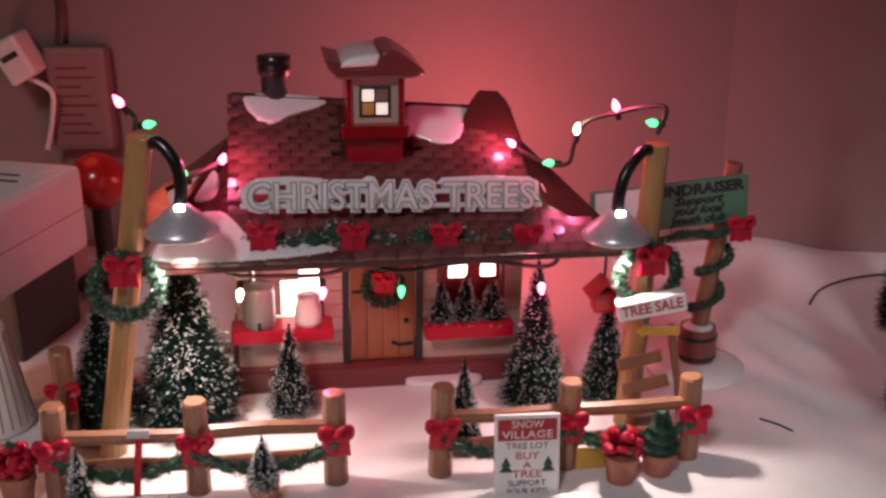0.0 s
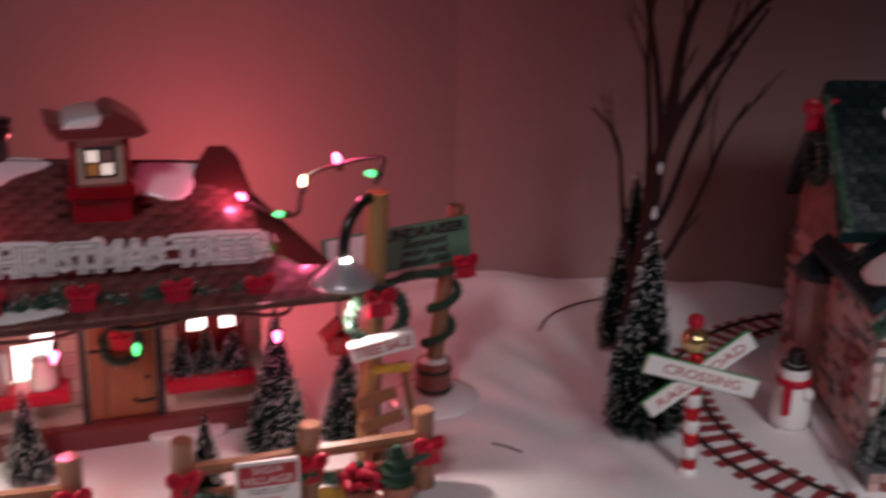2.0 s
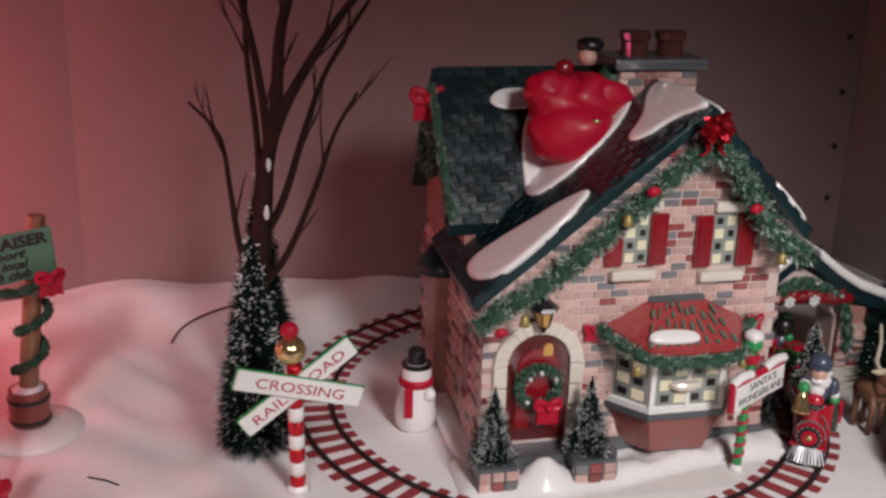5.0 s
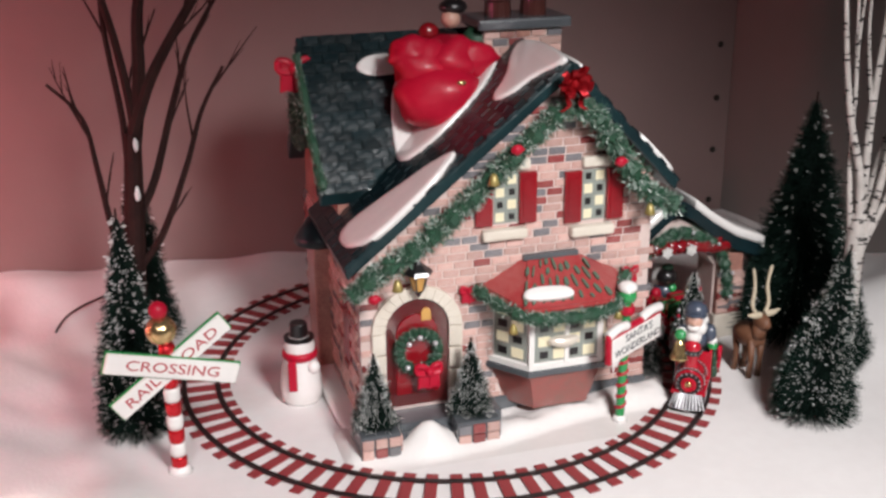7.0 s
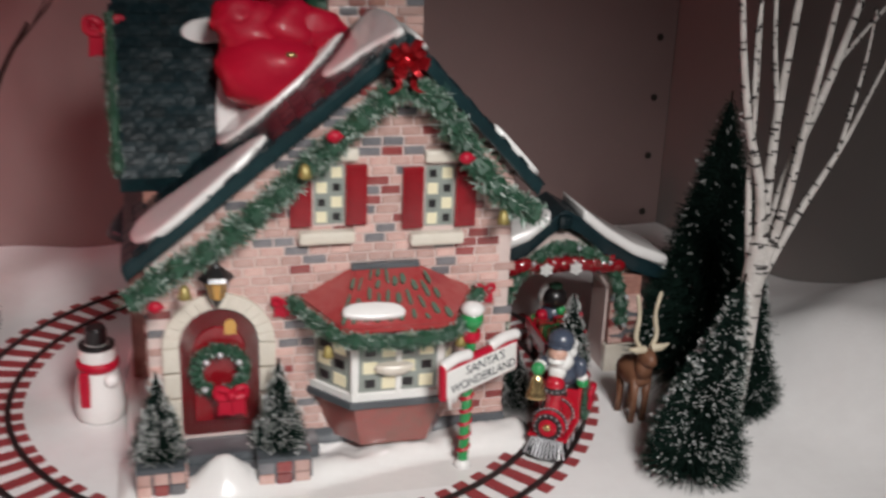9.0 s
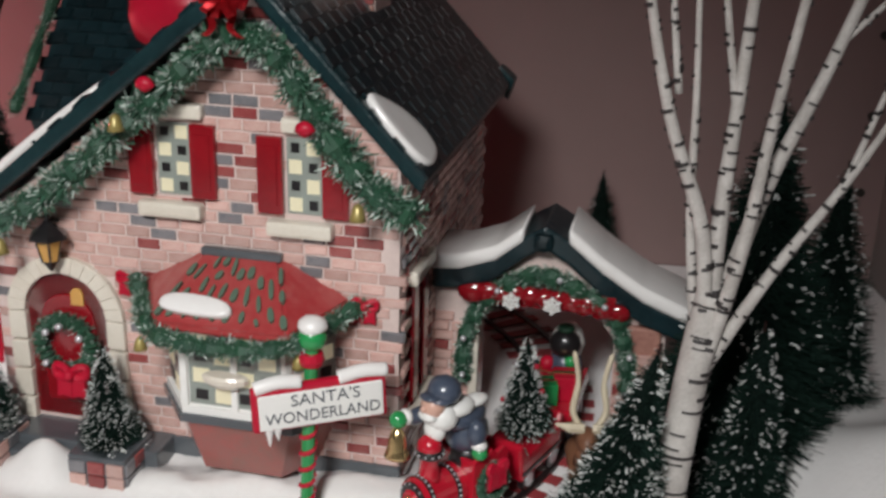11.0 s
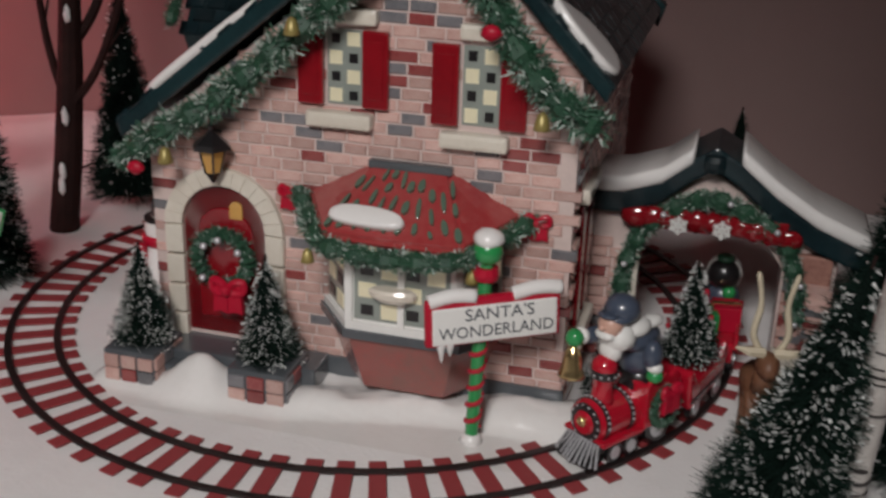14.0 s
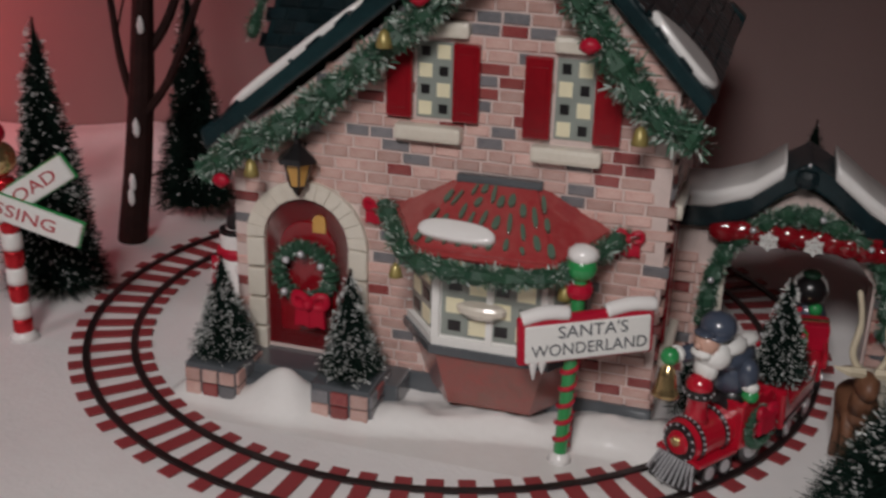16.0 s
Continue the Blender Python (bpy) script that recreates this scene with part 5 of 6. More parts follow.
# lamp posts
def lamp_post(foot, top, lamp_at, label, arm, watts):
    ob = thing("lamp_post", H1 @ pose(foot[0] * K, foot[1] * K, 0), label, "lamp post", "yard lamps")
    t = Vector(top) - Vector((foot[0], foot[1], 0))
    part("post", tubed([(0, 0, 0), t * 0.3, t * 0.7, t], [6.6, 6.2, 6.0, 5.8], 14), M_POST, ob)
    part("arm", tubed(glide([Vector(p) - Vector((foot[0], foot[1], 0)) for p in arm], 6), 3.0, 10), M_BLACK, ob, "black curved lamp arm", smooth=True)
    at = (lamp_at[0] - foot[0], lamp_at[1] - foot[1], lamp_at[2])
    bell = part("shade", turned([(16.5, 0), (16.8, 0.8), (15, 3.5), (9, 9), (5, 12.5), (3.4, 14)], 26, at), M_SILVER, ob, "silver bell lampshade", smooth=True)
    part("bulb", balled((at[0], at[1], at[2] + 1.0), 3.2, (1, 1, 1), detail=2), G_LAMP, bell, smooth=True)
    part("neck_light", boxed(at[0] - 2.2, at[0] + 2.2, at[1] - 5.2, at[1] - 3.4, at[2] + 10.2, at[2] + 14.5, bevel=0.6), G_LAMP, bell, "lit opening in the shade's neck")
    bow_at = t * 0.58
    wreath("wreath", (bow_at.x, bow_at.y - 8, bow_at.z), 14.5, 5.5, ob, seed=int(foot[0] + 300), label="green wreath", material=M_GREEN)
    ribbon("bow", (bow_at.x, bow_at.y - 13, bow_at.z + 11), 13, ob, label="red bow on the wreath")
    place = H1 @ (Vector(lamp_at) * K - Vector((0, 0, 4 * K)))
    glow = lamp("shade_glow", "SPOT", place, (1.0, 0.80, 0.70), watts, 0.004, place + Vector((0, -0.035, -0.1)))
    glow.data.spot_size, glow.data.spot_blend = radians(110), 0.7
    return ob


lamp_post((-62, -60), (-36, -64, 164), (-20, -72, 121), "pale wooden lamp post with wreath and silver shade",
          [(-36, -64, 160), (-28, -67, 162), (-21, -71, 154), (-19, -72, 144), (-20, -72, 134)], 1.9)
lamp_post((201, -63), (205, -65, 155), (184, -76, 112), "wooden lamp post with wreath and silver shade beside the sign",
          [(203, -66, 152), (196, -69, 152), (187, -74, 143), (184, -76, 132), (184, -76, 124)], 1.3)

# sale sign and leaning sled on the post
sale = thing("sale_sign", H1 @ pose(0.203, -0.082, 0.077) @ pose(0, 0, 0, 0, -12, -8), "small white lettered sign nailed to the post", "sign")
part("sign_board", boxed(-17, 17, -1.4, 7, -4.8, 4.8, bevel=0.9), M_WHITE, sale)
words("sign_letters", "TREE SALE", 7.6, M_REDINK, sale, upright(0, -1.5, 0), 0.15, 30, "", 0.15)
sled = thing("wooden_sled", H1 @ pose(0.211, -0.080, 0.004) @ pose(0, 0, 0, -14, 0, -8), "brown wooden sled leaning on the lamp post", "sled")
for s in (-11, 11):
    part("runner", tubed([(s * 1.25, -1, 0), (s, -1, 28), (s * 0.55, -1, 58)], 2.1, 8), M_WOOD, sled)
for z in (16, 28, 41):
    part("slat", boxed(-14 + z * 0.06, 14 - z * 0.06, -5.6, -3.0, z - 3.2, z + 3.2, bevel=0.7, m=pose(0, 0, 0, 0, -14, 0)), M_WOOD, sled)
part("yellow_slat", prismed([(-12, 55), (-8, 51.5), (-7.5, 53), (10, 53), (10, 58), (-7.5, 58), (-8, 59)], -6.0, -3.6, 0.6), M_YELLOW, sled, "yellow end slat")
plank = part("yellow_plank", boxed(-10, 10, -1.2, 1.2, 0, 11, bevel=0.6), M_YELLOW)
plank.matrix_world = H1 @ pose(0.172, -0.105, 0.003)
tagged(plank, "yellow painted plank behind the fence", "plank")
feeder = thing("bird_house", H1 @ pose(0.190, -0.045, 0.060), "small shiny red bird house under the eave", "bird house")
part("house_body", boxed(-6, 6, -5, 5, 0, 12, bevel=1.6), M_RED, feeder)
part("house_roof", prismed([(-10, 10), (0, 19), (10, 10), (8, 9), (0, 16), (-8, 9)], -7, 7, 0.6), M_RED, feeder)
part("hanger", tubed([(0, 0, 18), (0, 0, 34)], 0.8, 6), M_BLACK, feeder)

# notice board in front of the fence
notice = thing("notice_board", H1 @ pose(0.134, -0.121, 0.0) @ pose(0, 0, 0, -9, 0, -3), "white notice board with red and black lettering", "sign")
part("notice_panel", boxed(-15.5, 15.5, -1.5, 1.5, 0, 41, bevel=0.8), M_WHITE, notice)
part("notice_header", boxed(-14, 14, -1.9, -1.3, 28.5, 39, bevel=0.2), M_REDINK, notice, "red header strip")
for text, z, size, mat, width in (("SNOW", 36.4, 5.2, M_WHITE, 15), ("VILLAGE", 31.4, 5.2, M_WHITE, 24), ("TREE LOT", 25.8, 4.2, M_INK, 20), ("BUY", 20.8, 5.2, M_REDINK, 11), ("A", 16.3, 4.6, M_REDINK, 4), ("TREE", 11.8, 5.2, M_REDINK, 14), ("SUPPORT", 7.2, 4.0, M_INK, 18), ("YOUR KIDS", 3.2, 4.0, M_INK, 20)):
    words("notice_letters", text, size, mat, notice, upright(0, -2.0 if z > 28 else -1.6, z), 0.12, width)
for s in (-10, 10):
    part("printed_tree", prismed([(s - 3.2, 13), (s + 3.2, 13), (s + 1.2, 16), (s + 2.4, 16), (s, 20.5), (s - 2.4, 16), (s - 1.2, 16)], -1.8, -1.4), M_GREEN, notice)

# potted plants along the fence
def pot(bm_parent, r, tall):
    p = part("pot", turned([(r * 0.72, 0), (r * 0.92, tall * 0.75), (r * 1.02, tall * 0.78), (r * 1.02, tall), (r * 0.8, tall)], 16), M_POT, bm_parent, "terracotta pot", smooth=False)
    return p


for u, v in ((181, -117), (-99, -97)):
    plant = thing("poinsettia", H1 @ pose(u * K, v * K, 0), "potted plant with glossy red leaves", "plant", "potted poinsettias")
    pot(plant, 8.5, 17)
    rng = random.Random(int(u))
    for k in range(30):
        a, e = rng.uniform(0, 6.28), rng.uniform(-0.25, 1.4)
        d = Vector((math.cos(a) * math.cos(e), math.sin(a) * math.cos(e), math.sin(e)))
        c = Vector((0, 0, 22)) + d * 7.5
        part("bloom", balled(c, 3.2, (1.1, 1.1, 0.7), 0.5, k, 1), M_SCARLET, plant, smooth=True)
    part("leaf", balled((3, -5, 20), 3, (1.3, 0.6, 0.8), 0.4, 2, 2), M_GREEN, plant)
    part("leaf", balled((-1, 0, 31), 2.4, (1, 1, 1), 0.4, 3, 2), M_GREEN, plant)
shrub = thing("potted_shrub", H1 @ pose(0.201, -0.113, 0), "small dark green clipped shrub in a terracotta pot", "plant")
pot(shrub, 8.5, 15)
part("foliage", turned([(7, 14), (9.5, 18), (7, 20), (8, 23), (5.5, 25), (6, 28), (3.5, 30), (1.5, 36)], 12), M_GREEN, shrub)
shards("needles", [((math.cos(a) * 7 * (1 - h), math.sin(a) * 7 * (1 - h), 15 + 20 * h), (math.cos(a), math.sin(a), 0.3), 3.5) for a, h in ((random.Random(k).uniform(0, 6.28), random.Random(k + 999).random()) for k in range(500))], M_GREEN, shrub, 1.2, random.Random(4))
for u, v, tall in ((-69, -113, 34), (12, -113, 26)):
    if tall < 30:
        mini = thing("potted_fir_pot", H1 @ pose(u * K, v * K, 0), "small terracotta pot holding a snowy fir", "pot")
        pot(mini, 7, 12)
    fir(H1 @ pose(u * K, v * K, 0.011 if tall < 30 else 0.002), tall, 8.5, "tiny snow-flocked fir standing before the fence", 1.6, 1200, int(u + 150), "tiny firs")
saw = thing("bow_saw", H1 @ pose(-0.045, -0.112, 0.003) @ pose(0, 0, 0, -8, 4, 0), "small red-handled saw leaning on the fence", "saw")
part("handle", tubed([(0, 0, 0), (0, 0, 18), (0.5, 0, 34)], 1.6, 8), M_SCARLET, saw)
part("blade", boxed(-5, 5, -0.6, 0.6, 34, 38, bevel=0.4), M_SILVER, saw)
tin = part("tin_sheet", boxed(-14, 14, -8, 8, 0, 9, bevel=1), M_TIN)
tin.matrix_world = H1 @ pose(-0.044, -0.120, 0.001)
tagged(tin, "low grey tin box before the fence", "box")

# string of lights over the yard
def string(points, bulbs, label):
    ob = thing("light_string", Matrix(), label, "string lights")
    part("wire", tubed(glide(points, 8), 1.2, 7), M_CABLE, ob)
    for place, mat, watts, colour, way in bulbs:
        bulb("light_bulb", place, mat, 1.95, watts, colour, way, {G_RED: "small glowing magenta bulb on a wire", G_GREEN: "small glowing green bulb on a wire", G_WARM: "small glowing warm white bulb on a wire"}[mat])
    return ob


PINK, WARM, GRN = (1.0, 0.12, 0.25), (1.0, 0.75, 0.5), (0.2, 1.0, 0.35)
string([(-139, 487, 166), (-138, 487, 171), (-141, 486, 176)],
       [((-143, 486, 177), G_RED, 0.02, PINK, (-0.5, -0.2, 0.9)), ((-135, 488, 168), G_GREEN, 0.0, GRN, (0.9, -0.2, 0.2))], "dark twisted wire with small bulbs on the post top")
string([(-131, 502, 133), (-122, 508, 137), (-115, 522, 138), (-108, 533, 139)],
       [((-110, 530, 138), G_RED, 0.12, PINK, (0.4, -0.3, 0.9)), ((-123, 510, 137), G_GREEN, 0.0, GRN, (-0.3, -0.4, 0.8))], "dark wire with bulbs running to the lodge roof")
string([(36, 573, 137), (44, 566, 133), (56, 560, 129), (65, 553, 132), (67, 550, 143), (72, 546, 155), (84, 532, 163), (97, 520, 169), (105, 512, 170), (101, 510, 158)],
       [((38, 570, 136), G_RED, 0.10, PINK, (-0.6, -0.3, 0.6)), ((58, 559, 130), G_GREEN, 0.0, GRN, (-1, -0.3, 0.1)), ((68, 549, 148), G_WARM, 0.015, WARM, (0, -0.2, 1)),
        ((85, 531, 164), G_RED, 0.27, PINK, (-0.3, -0.1, 1)), ((101, 511, 163), G_GREEN, 0.0, GRN, (-0.7, -0.3, 0.2))], "dark twisted wire with bulbs swung from roof to post")
HERE = [tuple(v * 1000 for v in H1 @ (Vector(p) * K)) for p in ((4, -52, 84), (44, -52, 83), (83, -52, 82), (154, -54, 81))]
string([tuple(v * 1000 for v in H1 @ (Vector(p) * K)) for p in ((-4, -54, 95), (4, -53, 91), (24, -50, 89), (44, -53, 90), (64, -53, 94), (83, -53, 90), (120, -54, 94), (154, -55, 90), (162, -55, 94))],
       [(HERE[0], G_WARM, 0.09, WARM, (0, -0.4, -0.6)), (HERE[1], G_RED, 0.11, PINK, (0, -0.4, -0.6)), (HERE[2], G_GREEN, 0.006, GRN, (0, -0.4, -0.6)), (HERE[3], G_RED, 0.08, PINK, (0, -0.4, -0.6))], "dark wire with bulbs under the eave")
lamp("house_bulb_glow", "POINT", H1 @ Vector((0.028, 0.018, 0.06)), (1.0, 0.8, 0.66), 0.22, 0.006)
# two red lamps added out of sight behind the lodge to redden the wall
lamp("back_wall_fill", "POINT", H1 @ Vector((0.125, 0.080, 0.126)), (1.0, 0.17, 0.18), 0.65, 0.01)
lamp("back_wall_fill", "POINT", H1 @ Vector((0.160, 0.112, 0.085)), (1.0, 0.17, 0.18), 0.65, 0.01)
# unseen bulbs made up to go with these two lamps
bulb("light_bulb", tuple(v * 1000 for v in H1 @ Vector((0.160, 0.112, 0.070))), G_RED, 3.0, 0, label="unseen red bulb added behind the lodge", group="cord bulbs")
bulb("light_bulb", tuple(v * 1000 for v in H1 @ Vector((0.125, 0.080, 0.109))), G_RED, 3.5, 0, label="unseen red bulb added behind the lodge", group="cord bulbs")

# fundraiser sign on its barrel
fund = thing("fundraiser_sign", pose(0.1465, 0.582, 0.0) @ pose(0, 0, 0, 0, 0, 9), "green lettered sign on a garlanded post in a red barrel", "sign")
part("snow_foot", turned([(29, 0), (28, 2.5), (19, 4.5), (12, 6)], 26), M_SNOW, fund, "round white snow base", smooth=True)
barrel = part("barrel", turned([(9.6, 4), (11.0, 11), (11.0, 19), (10.2, 26.5), (9, 26.5), (8.6, 24)], 20), M_BARREL, fund, "red stained barrel", smooth=False)
for z, r in ((8, 10.9), (20, 11.0)):
    part("hoop", turned([(r, z), (r + 0.4, z + 0.4), (r + 0.4, z + 2), (r, z + 2.4)], 20), M_INK, barrel)
part("barrel_snow", turned([(9, 24), (8.6, 27), (4, 28.5)], 18), M_SNOW, barrel, smooth=True)
part("post", tubed([(0, 0, 22), (6, 0, 70), (13, 0, 123)], [5.2, 5.0, 4.8], 12), M_WOOD, fund)
spiral = [(0.8 + 8.6 * t + 7.4 * math.cos(15 * t + 1), 7.4 * math.sin(15 * t + 1), 31 + 52 * t) for t in (k / 24 for k in range(25))]
garland("post_garland", spiral, 3.9, fund, "dark garland wound round the post", 18, 44, M_GREEN, frost=0.05)
lean4 = pose(0, 0, 0, 0, -4, 0)
green = part("sign_board", boxed(-62, 26, -9, -5.5, 91, 117, bevel=1, m=lean4), M_SIGNGREEN, fund, "weathered green board")
part("sign_paper", prismed([(-60, 92), (-40, 92), (-34, 116), (-60, 116)], -9.8, -8.8), M_WHITE, green).matrix_basis = lean4
part("sign_ribbon", prismed([(-34, 116), (-24, 116.4), (-32, 103), (-37, 95)], -10.2, -8.8), M_REDINK, green).matrix_basis = lean4
words("sign_letters", "FUNDRAISER", 8.4, M_INK, green, lean4 @ upright(-4, -9.2, 112.2), 0.3, 54, "", 0.35)
for text, z, w in (("Support", 106, 28), ("your local", 100.4, 30), ("youth club", 95, 32)):
    words("sign_letters", text, 6.4, M_INK, green, lean4 @ upright(-3, -9.2, z), 0.25, w, "", 0.2, 0.35)
garland("sign_garland", [(-60, -12, 88), (-40, -13, 83), (-18, -13, 88), (0, -13, 87), (12, -12, 92)], 4.2, fund, "green garland under the board", 18, 45, M_GREEN, frost=0.05)
ribbon("sign_bow", (14, -14, 91), 12, fund, label="red bow")

# ---- round the cottage ----
for u, v, tall in ((2.5, -18.5, 42), (54, -18.5, 44)):
    fir(H2 @ pose(u * K, v * K, 0.0148), tall - 2, 12.5, "small snow-tipped fir in a brick planter", 1.1, 2400, int(u + 20), "planter firs", 0.0)

# name sign on its striped pole
pole = thing("name_sign", pose(0.487, 0.4035, 0.0), "white lettered sign with red frame on a striped pole", "sign")
part("pole_foot", turned([(4.5, 0), (3.4, 2.5), (2, 4)], 12), M_SNOW, pole, smooth=True)
part("pole", tubed([(0, 0, 1), (1.5, 1, 40), (3, 2.5, 72)], 2.4, 12), M_GIFTGREEN, pole, "green pole")
for k in range(6):
    z = 6 + k * 6.4
    part("stripe", tubed([(z * 0.037 + 2.5 * math.cos(a), z * 0.027 + 2.5 * math.sin(a), z + a * 0.8) for a in (0.7 * j for j in range(10))], 0.9, 6), M_SCARLET, pole)
part("finial", balled((3, 2.5, 72), 5.2, detail=2), M_GIFTGREEN, pole, smooth=True)
part("finial_ring", turned([(4, 62), (4.6, 64), (4, 66.5)], 12, (2.6, 2.2, 0)), M_SCARLET, pole)
part("finial_snow", balled((3, 2.5, 76.5), 5.4, (1, 1, 0.65), 0.1, 3, 2), M_SNOW, pole, smooth=True)
plate = part("sign_plate", boxed(-23.5, 23.5, -1.6, 1.6, -8.5, 8.5, bevel=1.2), M_SCARLET, pole, "red frame")
plate.matrix_basis = Matrix.Translation((0.0055, -0.0012, 0.0495)) @ pose(0, 0, 0, 0, -2.5, 17)
part("sign_face", boxed(-21.2, 22.2, -2.2, -1.2, -7.6, 5.8, bevel=0.7), M_WHITE, plate)
words("sign_letters", "SANTA'S", 6.2, M_SLATE, plate, upright(2, -2.3, 2.6), 0.15, 24)
words("sign_letters", "WONDERLAND", 6.0, M_SLATE, plate, upright(1, -2.3, -3.6), 0.15, 40)
for a, b in ((-22, -6), (7, 24)):
    part("sign_snow", tubed(glide([(a, 0, 8), ((a + b) / 2, 0, 9.5), (b, 0, 8.6)], 5), 2.6, 8), M_SNOW, plate, smooth=True)
for x, tall in ((-18, 6), (-15, 4)):
    part("icicle", turned([(0.2, -8.5 - tall), (1.6, -8.2), (1.2, -7)], 8, (x, -0.5, 0)), M_SNOW, plate)

# railway crossing sign
cross = thing("crossing_sign", pose(0.264, 0.4695, 0.0), "crossed white lettered boards on a red and white striped pole", "sign")
part("pole_foot", turned([(6.5, 0), (5, 3), (3, 5)], 14), M_SNOW, cross, smooth=True)
for k in range(9):
    part("pole_band", turned([(3.6, k * 7.6 + 2), (4.1, k * 7.6 + 4), (4.1, k * 7.6 + 8), (3.6, k * 7.6 + 9.6)], 12, (0.2 * k * -0.4, 0, 0)), (M_FOIL, M_WHITE)[k % 2], cross, smooth=True)
part("gold_ball", balled((-2.5, 0, 78), 7.4), M_GOLD, cross, "shiny gold ball", smooth=True)
part("red_ball", balled((-3, 0, 88.5), 4.6, detail=2), M_SCARLET, cross, smooth=True)
for angle, text, w, off in ((-18, "CROSSING", 46, -6.2), (33, "RAIL   ROAD", 54, -4.0)):
    arm = part("cross_board", boxed(-33, 33, -1.3, 1.3, -5.2, 5.2, bevel=1.2), M_WHITE, cross, "white crossing board")
    arm.matrix_basis = Matrix.Translation((0.0, off * K, 0.060)) @ pose(0, 0, 0, 0, -angle, 0)
    part("board_edge", boxed(-33.6, 33.6, 0.4, 2.0, -5.8, 5.8, bevel=0.5), M_GIFTGREEN, arm)
    words("board_letters", text, 7.2, M_REDINK, arm, upright(0, -1.4, 0), 0.12, w)

# snowman
man = thing("snowman", pose(0.346, 0.511, 0.0) @ pose(0, 0, 0, 0, 0, -25) @ Matrix.Diagonal((0.85, 0.85, 0.90, 1)), "white glazed toy snowman with black hat and red scarf", "snowman")
part("body", turned([(11, 0), (13.5, 3), (14, 10), (12.5, 22), (10.5, 29), (9.5, 33), (10.5, 38), (9, 43), (4, 45)], 22), M_SNOW, man, smooth=True)
part("hat", turned([(10, 42), (10, 43.6), (6.2, 44), (5.8, 52), (5, 53)], 18), M_BLACK, man, "black top hat")
part("scarf", turned([(10.4, 29.5), (11.8, 31.5), (11.6, 34), (10.2, 35)], 20), M_SCARLET, man, "red scarf", smooth=True)
part("scarf_tail", boxed(-7, -1.5, -14.4, -11.5, 12, 32, bevel=0.9), M_SCARLET, man)
part("arm", balled((9, -8, 26), 4.5, (1, 1, 1), 0.1, 1, 2), M_SNOW, man, smooth=True)

# bare tree, firs and birch
def branch(bm, start, way, length, r, rng, depth, spread):
    pts, p, d = [Vector(start)], Vector(start), Vector(way).normalized()
    for _ in range(6):
        d = (d + Vector((rng.uniform(-1, 1), rng.uniform(-1, 1), rng.uniform(-0.3, 0.7))) * 0.045).normalized()
        p = p + d * length / 6
        pts.append(p.copy())
    tube(bm, pts, [r * (1 - 0.13 * i) for i in range(7)], 7 if r > 1.5 else 5)
    if depth:
        for k in range(3):
            i = rng.choice((2, 3, 4, 5))
            side = Vector((rng.uniform(-1, 1), rng.uniform(-0.6, 0.6), 0.0))
            branch(bm, pts[i], d + side * spread, length * rng.uniform(0.22, 0.42), r * 0.5, rng, depth - 1, spread)


bare = thing("bare_tree", pose(0.264, 0.587, 0.0), "tall bare dark brown twig tree", "tree")
bm = bmesh.new()
tube(bm, [(4, 0, 0), (10, 0, 40), (15, 0, 84), (18, 0, 120), (20, 0, 146)], [7.5, 7, 6.2, 5.2, 4.6], 12)
part("trunk", bm, M_TWIG, bare)
twig_rng = random.Random(8)


def bare_limb(points, r0, r1, twigs):
    """A thin tapering limb along a bent line, with side twigs that fork once."""
    line = glide(points, 5)
    n = len(line)
    bm = bmesh.new()
    tube(bm, line, [1.1 * (r0 + (r1 - r0) * i / (n - 1)) for i in range(n)], 7)
    for k in range(twigs):
        i = int(n * (0.35 + 0.6 * (k + twig_rng.random()) / twigs)) - 1
        way = (line[min(i + 1, n - 1)] - line[i - 1]).normalized()
        side = Vector((1 if (k + n) % 2 else -1, twig_rng.uniform(-0.6, 0.6), 0.2))
        branch(bm, line[i], way + side * 0.38, twig_rng.uniform(24, 46), max(0.85, r1 * 0.8), twig_rng, 1, 0.3)
    part("branch", bm, M_TWIG, bare)


bare_limb([(18, 0, 120), (21, 0, 150), (16, 2, 197), (6, 3, 244), (-4, 4, 300)], 3.0, 1.1, 3)
bare_limb([(20, 0, 140), (26, 0, 171), (29, -2, 213), (38, -4, 246), (52, -6, 300)], 4.2, 1.5, 4)
bare_limb([(20, -2, 146), (33, -3, 177), (58, -4, 215), (80, -6, 243), (112, -8, 290)], 3.4, 1.2, 4)
bare_limb([(17, 1, 96), (30, 3, 116), (46, 6, 160), (60, 8, 192), (88, 10, 232)], 2.6, 0.9, 4)
bare_limb([(14, -2, 66), (30, -4, 86), (47, -6, 125), (58, -6, 155), (72, -7, 179)], 2.3, 0.8, 3)
bare_limb([(12, 2, 62), (4, 4, 92), (0, 5, 125), (-5, 5, 156), (-21, 6, 176)], 2.2, 0.7, 3)
bare_limb([(16, 4, 104), (17, 7, 150), (12, 8, 210), (16, 9, 262)], 2.2, 0.9, 2)
for x, y, z in ((13, -7, 62), (9, -7, 34), (8, -7, 26), (18, -5, 112), (20, -4, 140)):
    part("snow_fleck", balled((x, y, z), 2.2, (0.8, 0.5, 2.2), 0.3, x, 2), M_FLOCK, bare, smooth=True)

